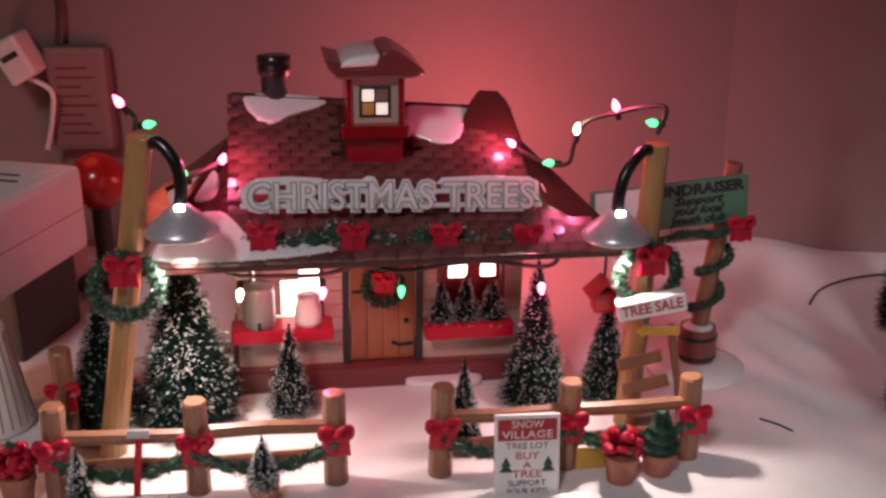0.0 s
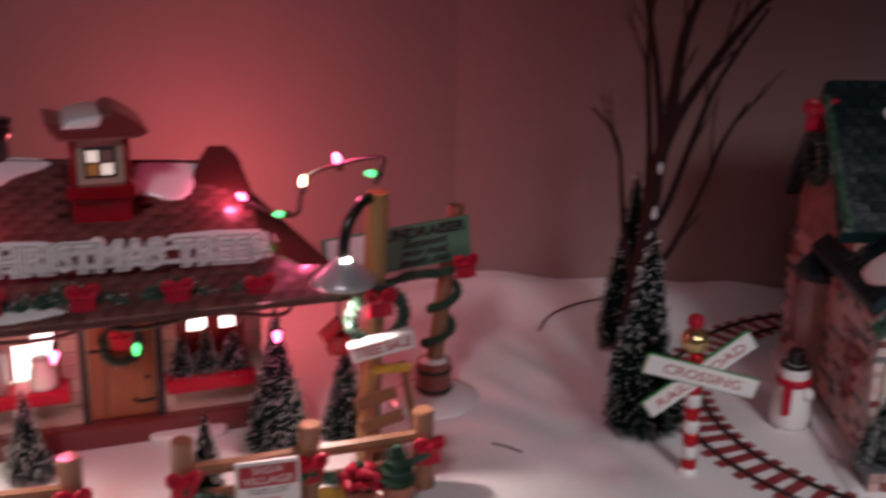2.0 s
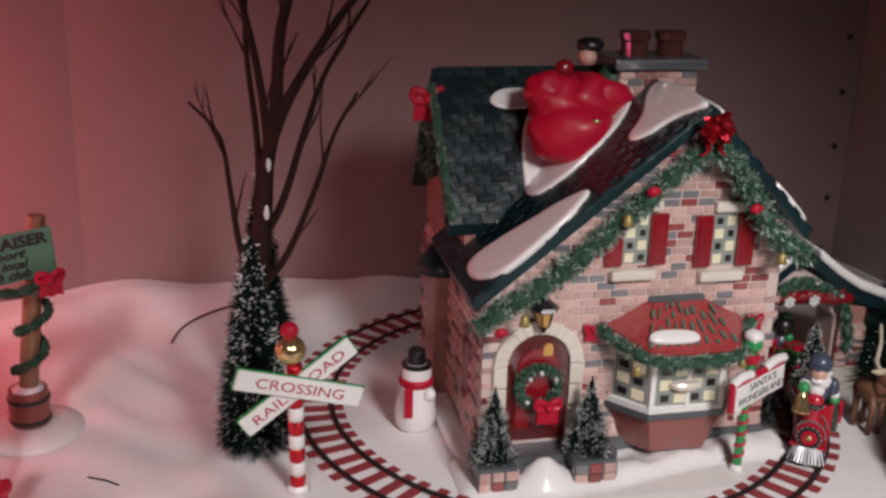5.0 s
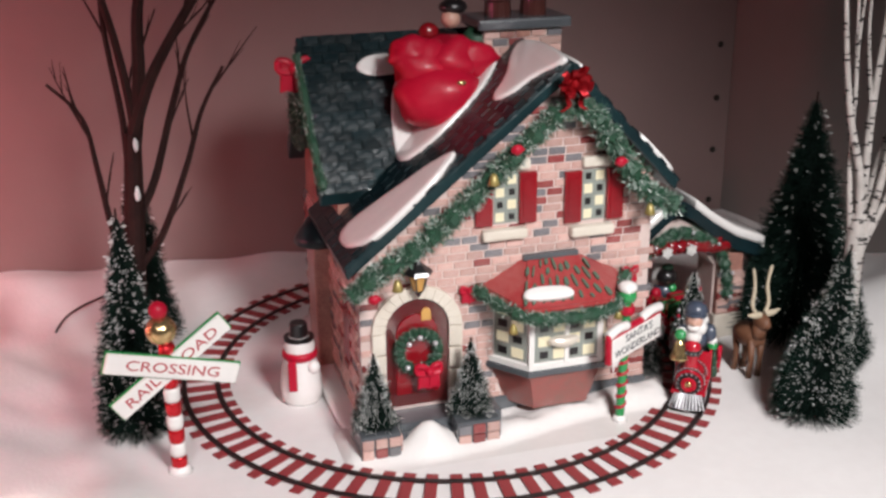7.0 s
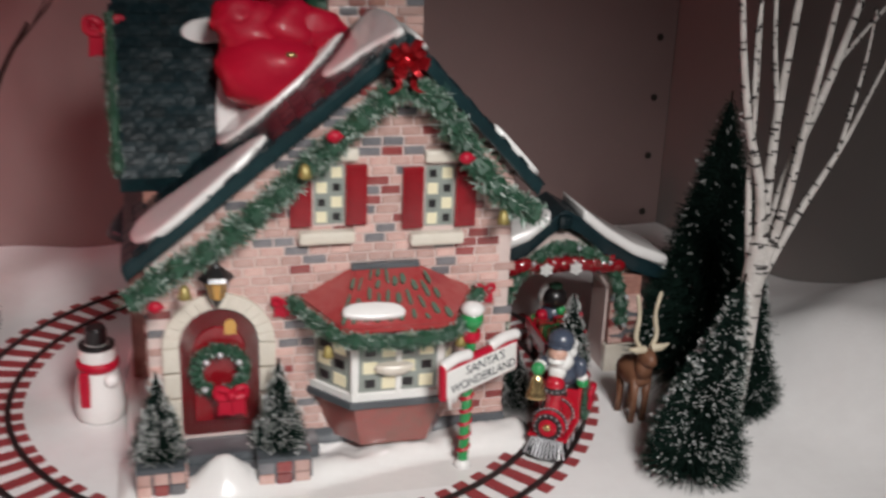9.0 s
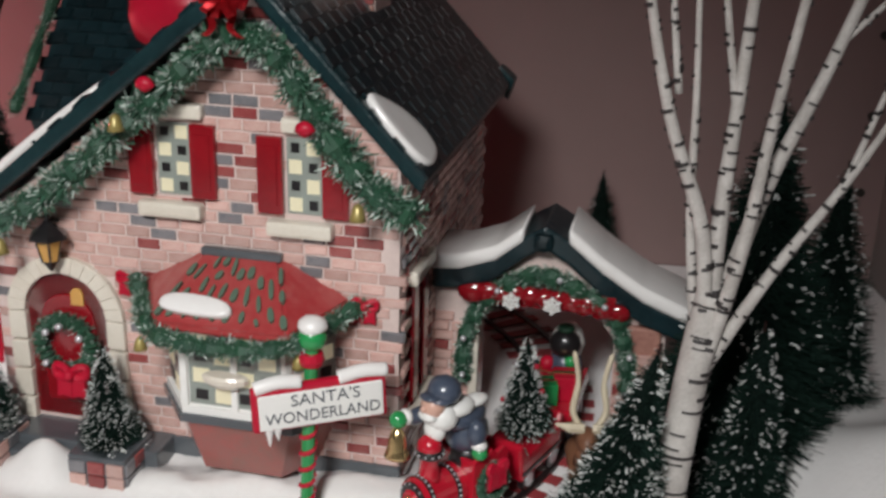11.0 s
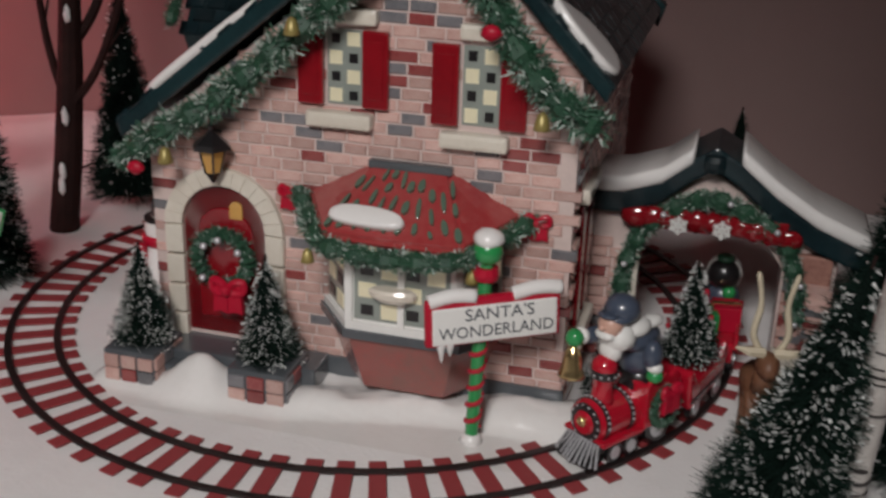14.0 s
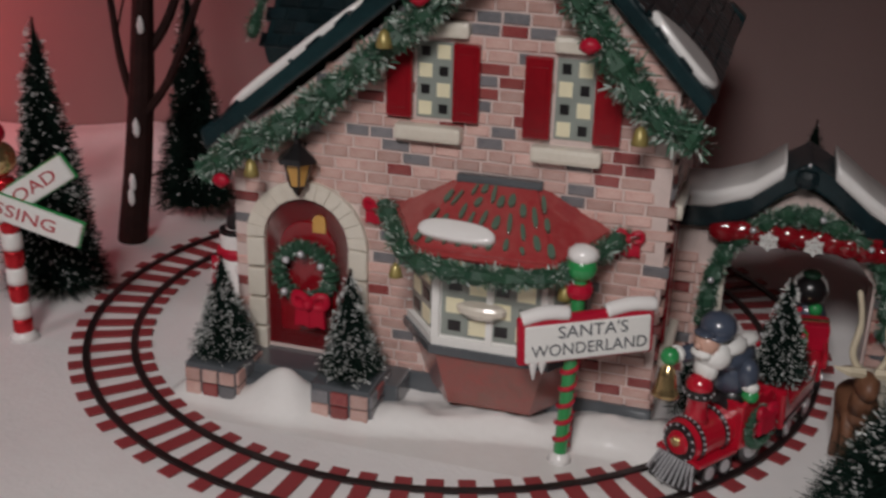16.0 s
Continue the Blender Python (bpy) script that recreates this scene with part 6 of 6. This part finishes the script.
fir(pose(0.257, 0.522, 0.0), 125, 23, "tall dark bottle-brush fir behind the crossing sign", 0.45, 6000, 71)
fir(pose(0.290, 0.630, 0.004), 122, 22, "dark bottle-brush fir near the back panel", 0.15, 4500, 72)
fir(pose(0.581, 0.359, 0.0) @ pose(0, 0, 0, 0, 11, 0), 97, 24, "leaning snow-tipped fir beside the birch", 0.6, 6500, 73)
fir(pose(0.650, 0.440, 0.004), 152, 39, "tall dark bottle-brush fir beside the side panel", 0.13, 7000, 74)
fir(pose(0.640, 0.395, 0.0), 88, 20, "bottle-brush fir behind the birch trunk", 0.35, 5000, 78)
fir(pose(0.690, 0.480, 0.01), 110, 26, "dark fir in the corner", 0.4, 4000, 79)
fir(pose(0.538, 0.445, 0.0007), 32, 11, "small snow-tipped fir by the track", 1.3, 2000, 75)
fir(pose(0.617, 0.640, 0.0), 68, 18, "dark fir seen through the archway", 0.1, 2500, 76)

birch = thing("birch_tree", pose(0.607, 0.364, 0.0), "bare white birch with dark bark bands", "tree")
birch_rng = random.Random(4)


def birch_limb(points, r0, r1, parent, name="branch"):
    line = glide(points, 6)
    n = len(line)
    limb = part(name, tubed(line, [r0 + (r1 - r0) * i / (n - 1) for i in range(n)], 10), M_BIRCH, parent, smooth=True)
    marks = bmesh.new()
    for i in range(1, n - 1):
        for _ in range(3):
            if birch_rng.random() < 0.95:
                r = (r0 + (r1 - r0) * i / (n - 1)) + 0.12
                way = (line[i + 1] - line[i - 1]).normalized()
                side = way.orthogonal().normalized()
                up = way.cross(side)
                mid = line[i] + way * birch_rng.uniform(-4, 4)
                a0, span = birch_rng.uniform(0, 6.28), birch_rng.uniform(0.8, 2.6)
                tube(marks, [mid + (side * math.cos(a) + up * math.sin(a)) * r for a in (a0 + span * j / 5 for j in range(6))], birch_rng.uniform(0.3, 0.7), 5)
    part("bark_mark", marks, M_INK, limb, "dark bark bands")
    return limb


birch_limb([(-3, 0, 0), (0, 0, 40), (4, 3, 80), (8, 6, 108)], 6.0, 4.8, birch, "trunk")
for points, r0, r1 in (([(7, 4, 84), (3, 4, 126), (-10, 4, 162), (-20, 4, 205), (-26, 6, 260)], 3.6, 1.0), ([(8, 5, 92), (8, 6, 130), (10, 8, 170), (12, 6, 230), (16, 6, 280)], 3.8, 1.2),
                       ([(9, 6, 96), (20, 6, 140), (34, 4, 180), (52, 4, 240), (58, 2, 280)], 3.6, 1.1), ([(6, 4, 80), (24, 2, 116), (44, 0, 150), (64, 0, 190)], 3.0, 0.8),
                       ([(-8, 4, 168), (-13, 2, 205), (-12, 0, 250)], 1.6, 0.6), ([(36, 4, 184), (60, 2, 210), (82, 0, 232)], 1.3, 0.5), ([(40, 0, 142), (52, 4, 180), (56, 6, 206)], 1.5, 0.6), ([(10, 8, 160), (2, 10, 210), (4, 10, 260)], 1.7, 0.6), ([(7, 2, 86), (14, 0, 124), (18, -2, 165), (26, -2, 225), (32, 0, 280)], 3.2, 1.0), ([(5, 7, 90), (0, 9, 130), (-2, 10, 170), (-6, 12, 230)], 2.4, 0.8)):
    birch_limb(points, r0 * 0.78, r1 * 0.8, birch)

# reindeer
deer = bmesh.new()
ball(deer, (0, 0, 30), 11, (0.8, 1.3, 0.8), 0.1, 1)
ball(deer, (0, -12, 44), 6.5, (0.75, 1.2, 0.95), 0.08, 2)
tube(deer, [(0, -9, 32), (0, -11, 42)], [6, 4.5], 10)
for x in (-4, 4):
    for y in (-8, 8):
        tube(deer, [(x, y, 30), (x, y - 1, 14), (x, y, 0)], [3.4, 2.0, 2.2], 8)
for s in (-1, 1):
    ball(deer, (s * 7, -10, 50), 2.6, (1.7, 0.6, 0.7), 0, 0, 2)
reindeer = thing("reindeer", pose(0.587, 0.414, 0.0) @ pose(0, 0, 0, 0, 0, -4) @ Matrix.Scale(0.82, 4), "small brown toy reindeer with pale antlers", "reindeer")
part("body", deer, M_BROWN, reindeer, smooth=True)
for s in (-1, 1):
    part("antler", tubed(glide([(s * 3, -10, 49), (s * 7, -9, 57), (s * 5.4, -8, 70), (s * 8, -8, 84)], 5), [1.5] * 10 + [1.2] * 5 + [0.6], 7), M_BONE, reindeer, "pale antler", smooth=True)
    part("ear", tubed([(s * 2, -12, 50), (s * 8, -13, 50.5), (s * 14, -13, 52)], [2.4, 2.2, 0.5], 6), M_BONE, reindeer)

# ---- the toy train ----
def on_track(angle, drop=0.0):
    a = radians(angle)
    return pose((TRACK[0] + 145.5 * math.cos(a)) * K, (TRACK[1] + 145.5 * math.sin(a)) * K, 0.0022, 0, 0, angle - 90)


def wheels(ob, xs, r):
    for x in xs:
        for s in (-9.0, 9.0):
            w = part("wheel", tubed([(x, s - 1.4, r), (x, s + 1.4, r)], r, 18), M_BLACK, ob, "black wheel with silver rim")
            part("rim", tubed([(x, s - 1.7, r), (x, s + 1.7, r)], r * 0.62, 14), M_SILVER, w)


ENGINE = -47.0
SMALL = Matrix.Diagonal((0.80, 0.86, 0.87, 1.0))
loco = thing("toy_locomotive", on_track(ENGINE) @ SMALL, "glossy red toy steam engine with black trim", "train", "toy train")
part("boiler", tubed([(-3, 0, 16), (12, 0, 16), (20, 0, 16), (22.5, 0, 16)], [9.2, 9.2, 9.2, 8.4], 24), M_TRAIN, loco, smooth=False)
front = part("boiler_front", tubed([(22, 0, 16), (23.2, 0, 16), (23.8, 0, 16)], [8.0, 7.8, 6.4], 24), M_BLACK, loco, "black boiler front")
for k in range(14):
    a = 6.283 * k / 14
    part("rivet", balled((23.4, 7.2 * math.cos(a), 16 + 7.2 * math.sin(a)), 0.6, detail=1), M_SILVER, front)
part("door_plate", tubed([(23.6, 0, 16), (25, 0, 16)], [5.2, 4.4], 20), M_TRAIN, front, smooth=False)
part("headlight", balled((25.4, 0, 17), 2.2, (0.7, 1, 1), detail=2), M_GOLD, loco, smooth=True)
part("chassis", boxed(-22, 23, -9, 9, 5, 9, bevel=1), M_BLACK, loco)
part("running_board", boxed(-2, 23, -11, 11, 8.6, 10.6, bevel=0.6), M_TRAIN, loco)
part("cab_floor", boxed(-23, -2, -10, 10, 8, 11, bevel=0.8), M_BLACK, loco)
part("cab_front", boxed(-4, -1.4, -11, 11, 10, 29, bevel=0.8), M_TRAIN, loco)
for y in (-11.5, 9.5):
    part("cab_side", prismed([(-23, 10), (-1.4, 10), (-1.4, 29), (-5, 32), (-9, 30), (-12.2, 33), (-15.5, 30), (-19.5, 32), (-23, 29)], y, y + 2, 0.6), M_TRAIN, loco, "scalloped red cab side")
part("cab_back", boxed(-23, -21, -9.5, 9.5, 10, 24, bevel=0.6), M_TRAIN, loco)
part("chimney", turned([(5.6, 23), (4.4, 26), (4.1, 32), (5.2, 34), (5.2, 37), (5.6, 37.4), (5.0, 40), (3.2, 42), (1.0, 42.8)], 20, (14, 0, 0)), M_TRAIN, loco, smooth=True)
band = part("chimney_band", turned([(5.3, 33.6), (5.9, 34.2), (5.9, 36.8), (5.3, 37.4)], 20, (14, 0, 0)), M_BLACK, loco)
for k in range(12):
    a = 6.283 * k / 12
    part("rivet", balled((14 + 6 * math.cos(a), 6 * math.sin(a), 35.5), 0.6, detail=1), M_SILVER, band)
for x in (4, 19):
    strap = part("boiler_band", tubed([(x - 1.2, 0, 16), (x + 1.2, 0, 16)], 9.6, 24), M_BLACK, loco)
    for k in range(14):
        a = math.pi * k / 13
        part("rivet", balled((x, 9.7 * math.cos(a), 16 + 9.7 * math.sin(a)), 0.65, detail=1), M_SILVER, strap)
for k in range(11):
    y = -10 + k * 2.0
    part("cowcatcher_bar", tubed([(23.5, y * 0.8, 9.5), (32 - abs(y) * 0.45, y * 1.1, 1.2)], 0.6, 6), M_SILVER, loco)
part("cowcatcher", prismed([(22, 0.8), (30, 0.8), (23, 9.6), (22, 9.6)], -8.5, 8.5, 0.5), M_BLACK, loco)
wheels(loco, (5, 15), 4.6)
wheels(loco, (-12,), 8.2)
wreath("wreath", (-12, 12.8, 18), 7.6, 3.0, loco, seed=81, label="frosted green wreath on the cab side")
ribbon("wreath_bow", (-12, 15.5, 24), 10, loco)
figurine("engine_figurine", on_track(ENGINE) @ SMALL, [
    ((-10, 0, 26), 9.5, (1.1, 0.95, 1.0), M_BLACK), ((-8, 0, 38), 9.5, (1.15, 0.95, 1.0), M_NAVY), ((-5, 0, 46), 9, (1.4, 0.95, 0.6), M_NAVY),
    ((8, 0, 50), 7.6, (1.0, 1.08, 0.9), M_WHITE), ((0, 1, 52), 7.0, (1.4, 1.0, 0.6), M_WHITE), ((-10, 2, 52), 5.2, (1.5, 0.8, 0.5), M_WHITE), ((11, 0, 44.5), 5.0, (0.9, 1.05, 1.1), M_WHITE),
    ((12.6, 0, 55.5), 5.4, (0.95, 1, 1), M_SKIN), ((17.8, 0, 55.5), 1.5, (1, 1, 1), M_SKIN), ((15.5, 0, 52), 3.6, (0.9, 1.3, 0.6), M_WHITE),
    ((6, 0, 60.5), 7.4, (1.05, 1.0, 0.85), M_NAVY), ((8.5, 0, 58.4), 7.0, (1.1, 1.05, 0.35), M_NAVY), ((14.5, 0, 60), 4.0, (1.0, 1.15, 0.3), M_NAVY),
    ((14, -7, 49), 4.0, (2.0, 0.85, 0.85), M_NAVY), ((21.5, -7, 50.5), 3.6, (0.8, 1, 1), M_WHITE), ((25.5, -7, 50.5), 3.8, (1.1, 1, 1), M_GIFTGREEN),
    ((-5, 9, 41), 4.6, (1.0, 0.9, 1.5), M_NAVY), ((-5, 10.5, 36.5), 3.6, (1.0, 1.0, 0.7), M_WHITE), ((-5, 11, 33), 3.6, (1, 1, 0.9), M_GIFTGREEN)], "glazed toy engineer figurine with long white beard and blue cap")
bell = part("hand_bell", turned([(5.6, 0), (5.2, 1.2), (4.2, 4), (3.6, 8.5), (2.4, 11.5), (1.2, 12.5), (1, 14)], 18), M_GOLD, None, smooth=True)
bell.matrix_world = on_track(ENGINE) @ SMALL @ pose(0.026, -0.007, 0.0345)
tagged(bell, "small brass bell held by the toy engineer", "bell")

TENDER = ENGINE + 16.5
tender = thing("toy_tender", on_track(TENDER) @ Matrix.Scale(0.92, 4), "red toy wagon carrying a small decorated fir", "train", "toy train")
part("body", prismed([(-17, 6), (17, 6), (20, 23), (17, 24), (12, 17), (-13, 17), (-17, 24), (-20, 22)], -10.5, 10.5, 1.4), M_TRAIN, tender)
part("trim", boxed(-17, 17, -11, 11, 9, 10.6, bevel=0.4), M_BLACK, tender)
part("coupling", tubed([(16, 0, 6), (25, -1, 6)], 1.4, 8), M_BLACK, tender)
wheels(tender, (-11, 11), 5.2)
fir(on_track(TENDER) @ pose(-0.002, 0, 0.0165), 40, 11.5, "small trimmed fir with coloured balls in the wagon", 0.8, 2400, 88, "wagon fir")
TRIM = random.Random(6)
for k in range(14):
    t = TRIM.uniform(0.1, 0.85)
    a = TRIM.uniform(0, 6.28)
    r = 11.5 * (1 - t) + 0.5
    orb = part("bauble", balled((0, 0, 0), 1.1, detail=2), (M_SILVER, M_SCARLET, M_GOLD, M_TEAL)[k % 4], None, smooth=True)
    orb.matrix_world = on_track(TENDER) @ pose((-2 + r * math.cos(a)) * K, r * math.sin(a) * K, (17 + 40 * t) * K)
    tagged(orb, "tiny shiny ball on the wagon fir", "bauble", "wagon fir baubles")
WAGON = TENDER + 17
wagon = thing("toy_wagon", on_track(WAGON), "open red toy wagon piled with wrapped gifts", "train", "toy train")
part("body", boxed(-18, 18, -10, 10, 6, 15, bevel=1.4), M_TRAIN, wagon)
part("side_board", boxed(-18, 18, -11.5, -9.5, 12, 19, bevel=0.8), M_TRAIN, wagon)
part("side_board", boxed(-18, 18, 9.5, 11.5, 12, 19, bevel=0.8), M_TRAIN, wagon)
part("coupling", tubed([(16, 0, 6), (25, -1, 6)], 1.4, 8), M_BLACK, wagon)
wheels(wagon, (-11, 11), 5.2)
for x, y, z, s, mat, turn in ((11, -3, 15, 10, M_GIFTGREEN, 20), (1, -5, 15, 8, M_GOLD, -15), (-8, -5, 15, 7, M_SCARLET, 30), (3, 5, 15, 11, M_SCARLET, 10), (-14, -6, 15, 6, M_GIFTGREEN, -20)):
    gift = thing("wrapped_gift", on_track(WAGON) @ pose(x * K, y * K, z * K, 0, 0, turn), {M_GIFTGREEN: "green wrapped gift with gold band", M_GOLD: "small gold wrapped gift parcel", M_SCARLET: "red wrapped gift with gold band"}[mat], "gift", "wagon gifts")
    part("parcel", boxed(-s / 2, s / 2, -s / 2, s / 2, 0, s * 0.95, bevel=0.6), mat, gift)
    part("band", boxed(-s * 0.1, s * 0.1, -s / 2 - 0.3, s / 2 + 0.3, -0.1, s * 0.95 + 0.3, bevel=0.2), M_GOLD if mat != M_GOLD else M_SCARLET, gift)
figurine("wagon_figurine", on_track(WAGON) @ pose(-0.012, 0.002, 0.016), [
    ((0, 0, 6), 7.5, (1, 1, 1), M_NAVY), ((-4, 0, 15), 7.5, (1, 1, 1.2), M_WHITE), ((-5, 3, 14), 4.5, (1, 1, 1), M_SKIN), ((3, 0, 17), 6.8, (0.9, 1, 1), M_BLACK), ((3, 0, 24), 3.2, (1.2, 1.2, 0.6), M_GREEN), ((3, -7, 7), 3.5, (1, 1, 1), M_SCARLET), ((5, 3, 10), 3, (1, 1, 1), M_GIFTGREEN)], "white and black toy penguin-like figurine on the wagon")

# ---- clutter at the alcove's end ----
# made-up dark block: stands in for the shade below the white adapter
block_bm = boxed(18, 42, -4, 60, 0, 56, bevel=3)
box(block_bm, -42, 20, 40, 60, 0, 56, bevel=3)
block = part("power_block", block_bm, M_INK, None)
block.matrix_world = pose(-0.285, 0.60, 0.0) @ pose(0, 0, 0, 0, 0, -14)
tagged(block, "dark block standing for the shade under the white adapter", "power block")
adapter = thing("power_adapter", pose(-0.272, 0.585, 0.0562) @ pose(0, 0, 0, 0, 0, -14), "white plastic power adapter with a printed label", "adapter")
part("case", boxed(-45, 45, -35, 60, 0, 52, bevel=5), M_PLASTIC, adapter)
part("label", boxed(-30, 38, -22, 44, 52, 52.3), M_WHITE, adapter)
for k in range(5):
    part("label_line", boxed(-22, 30 - 6 * (k % 3), -16 + k * 11, -13.5 + k * 11, 52.25, 52.6), M_INK, adapter)
part("side_mark", boxed(-38, -8, -35.4, -34.9, 14, 24), M_INK, adapter)
part("seam", boxed(-45.2, 45.2, -35.2, 60.2, 25.5, 26.3, bevel=0.2), M_TIN, adapter)
globe = thing("red_globe_lamp", pose(-0.224, 0.690, 0.0), "glowing red-orange globe lamp on a dark stand", "lamp")
part("globe", balled((0, 0, 80), 19), G_GLOBE, globe, smooth=True)
part("stand", turned([(20, 8), (20, 12), (6, 18), (6, 60), (10, 66)], 18), M_INK, globe)
part("neck", tubed(glide([(-16, -14, 84), (-20, -16, 76), (-18, -16, 66), (-10, -10, 58)], 5), 4, 8), M_BLACK, globe, "black bent neck")
tag = thing("hanging_adapter", pose(-0.262, 0.762, 0.085), "tan wall adapter with faint printed lines", "adapter")
part("case", boxed(-8, 34, -16, 0, 0, 72, bevel=4), M_TAN, tag)
for k in range(8):
    part("label_line", boxed(0, 26 - 5 * (k % 3), -16.5, -15.9, 12 + k * 6.4, 13.6 + k * 6.4), M_BASE, tag)
part("cable", tubed(glide([(0, -8, 70), (4, -8, 100), (-2, -6, 150), (-10, -2, 210)], 6), 2, 8), M_CABLE, tag)
plug = thing("wall_plug", pose(-0.283, 0.735, 0.15) @ pose(0, 0, 0, 0, -28, 0), "white plug with a pale cord against the panel", "plug")
part("plug_body", boxed(-10, 10, -8, 20, -14, 16, bevel=3), M_PLASTIC, plug)
part("plug_mark", boxed(-6, 6, -8.4, -7.8, 2, 6), M_INK, plug)
part("cord", tubed(glide([(0, 0, -14), (8, 0, -28), (-4, 4, -44), (-20, 6, -60)], 6), 1.8, 8), M_PLASTIC, plug)
cone = thing("fluted_cup", pose(-0.236, 0.515, 0.0), "white fluted paper cup with grey lines", "cup")
part("cup", turned([(20, 0), (21, 2), (12, 55), (10, 58)], 26), M_WHITE, cone, smooth=True)
for k in range(26):
    a = 2 * math.pi * k / 26
    part("flute", tubed([(20.6 * math.cos(a), 20.6 * math.sin(a), 4), (12.2 * math.cos(a), 12.2 * math.sin(a), 54)], 0.6, 4), M_TIN, cone)
wire = thing("loose_cord", pose(0, 0, 0), "thin brown cord lying on the cloth behind", "cord")
part("cord", tubed(glide([(240, 668, ground_height(240, 668) + 1), (252, 684, ground_height(252, 684) + 3), (275, 697, ground_height(275, 697) + 2), (306, 702, ground_height(306, 702) + 2)], 6), 0.8, 6), M_CABLE, wire)
needle = part("fallen_needle", tubed([(168, 520, ground_height(168, 520) + 0.6), (176, 512, ground_height(176, 512) + 0.8), (181, 505, ground_height(181, 505) + 0.6)], 0.5, 5), M_FIR)
tagged(needle, "single fallen fir needle on the cloth", "needle")

bulb("light_bulb", (-335, 500, 16), G_WARM, 3.0, 0, label="warm cord bulb beside the power adapter", group="cord bulbs")
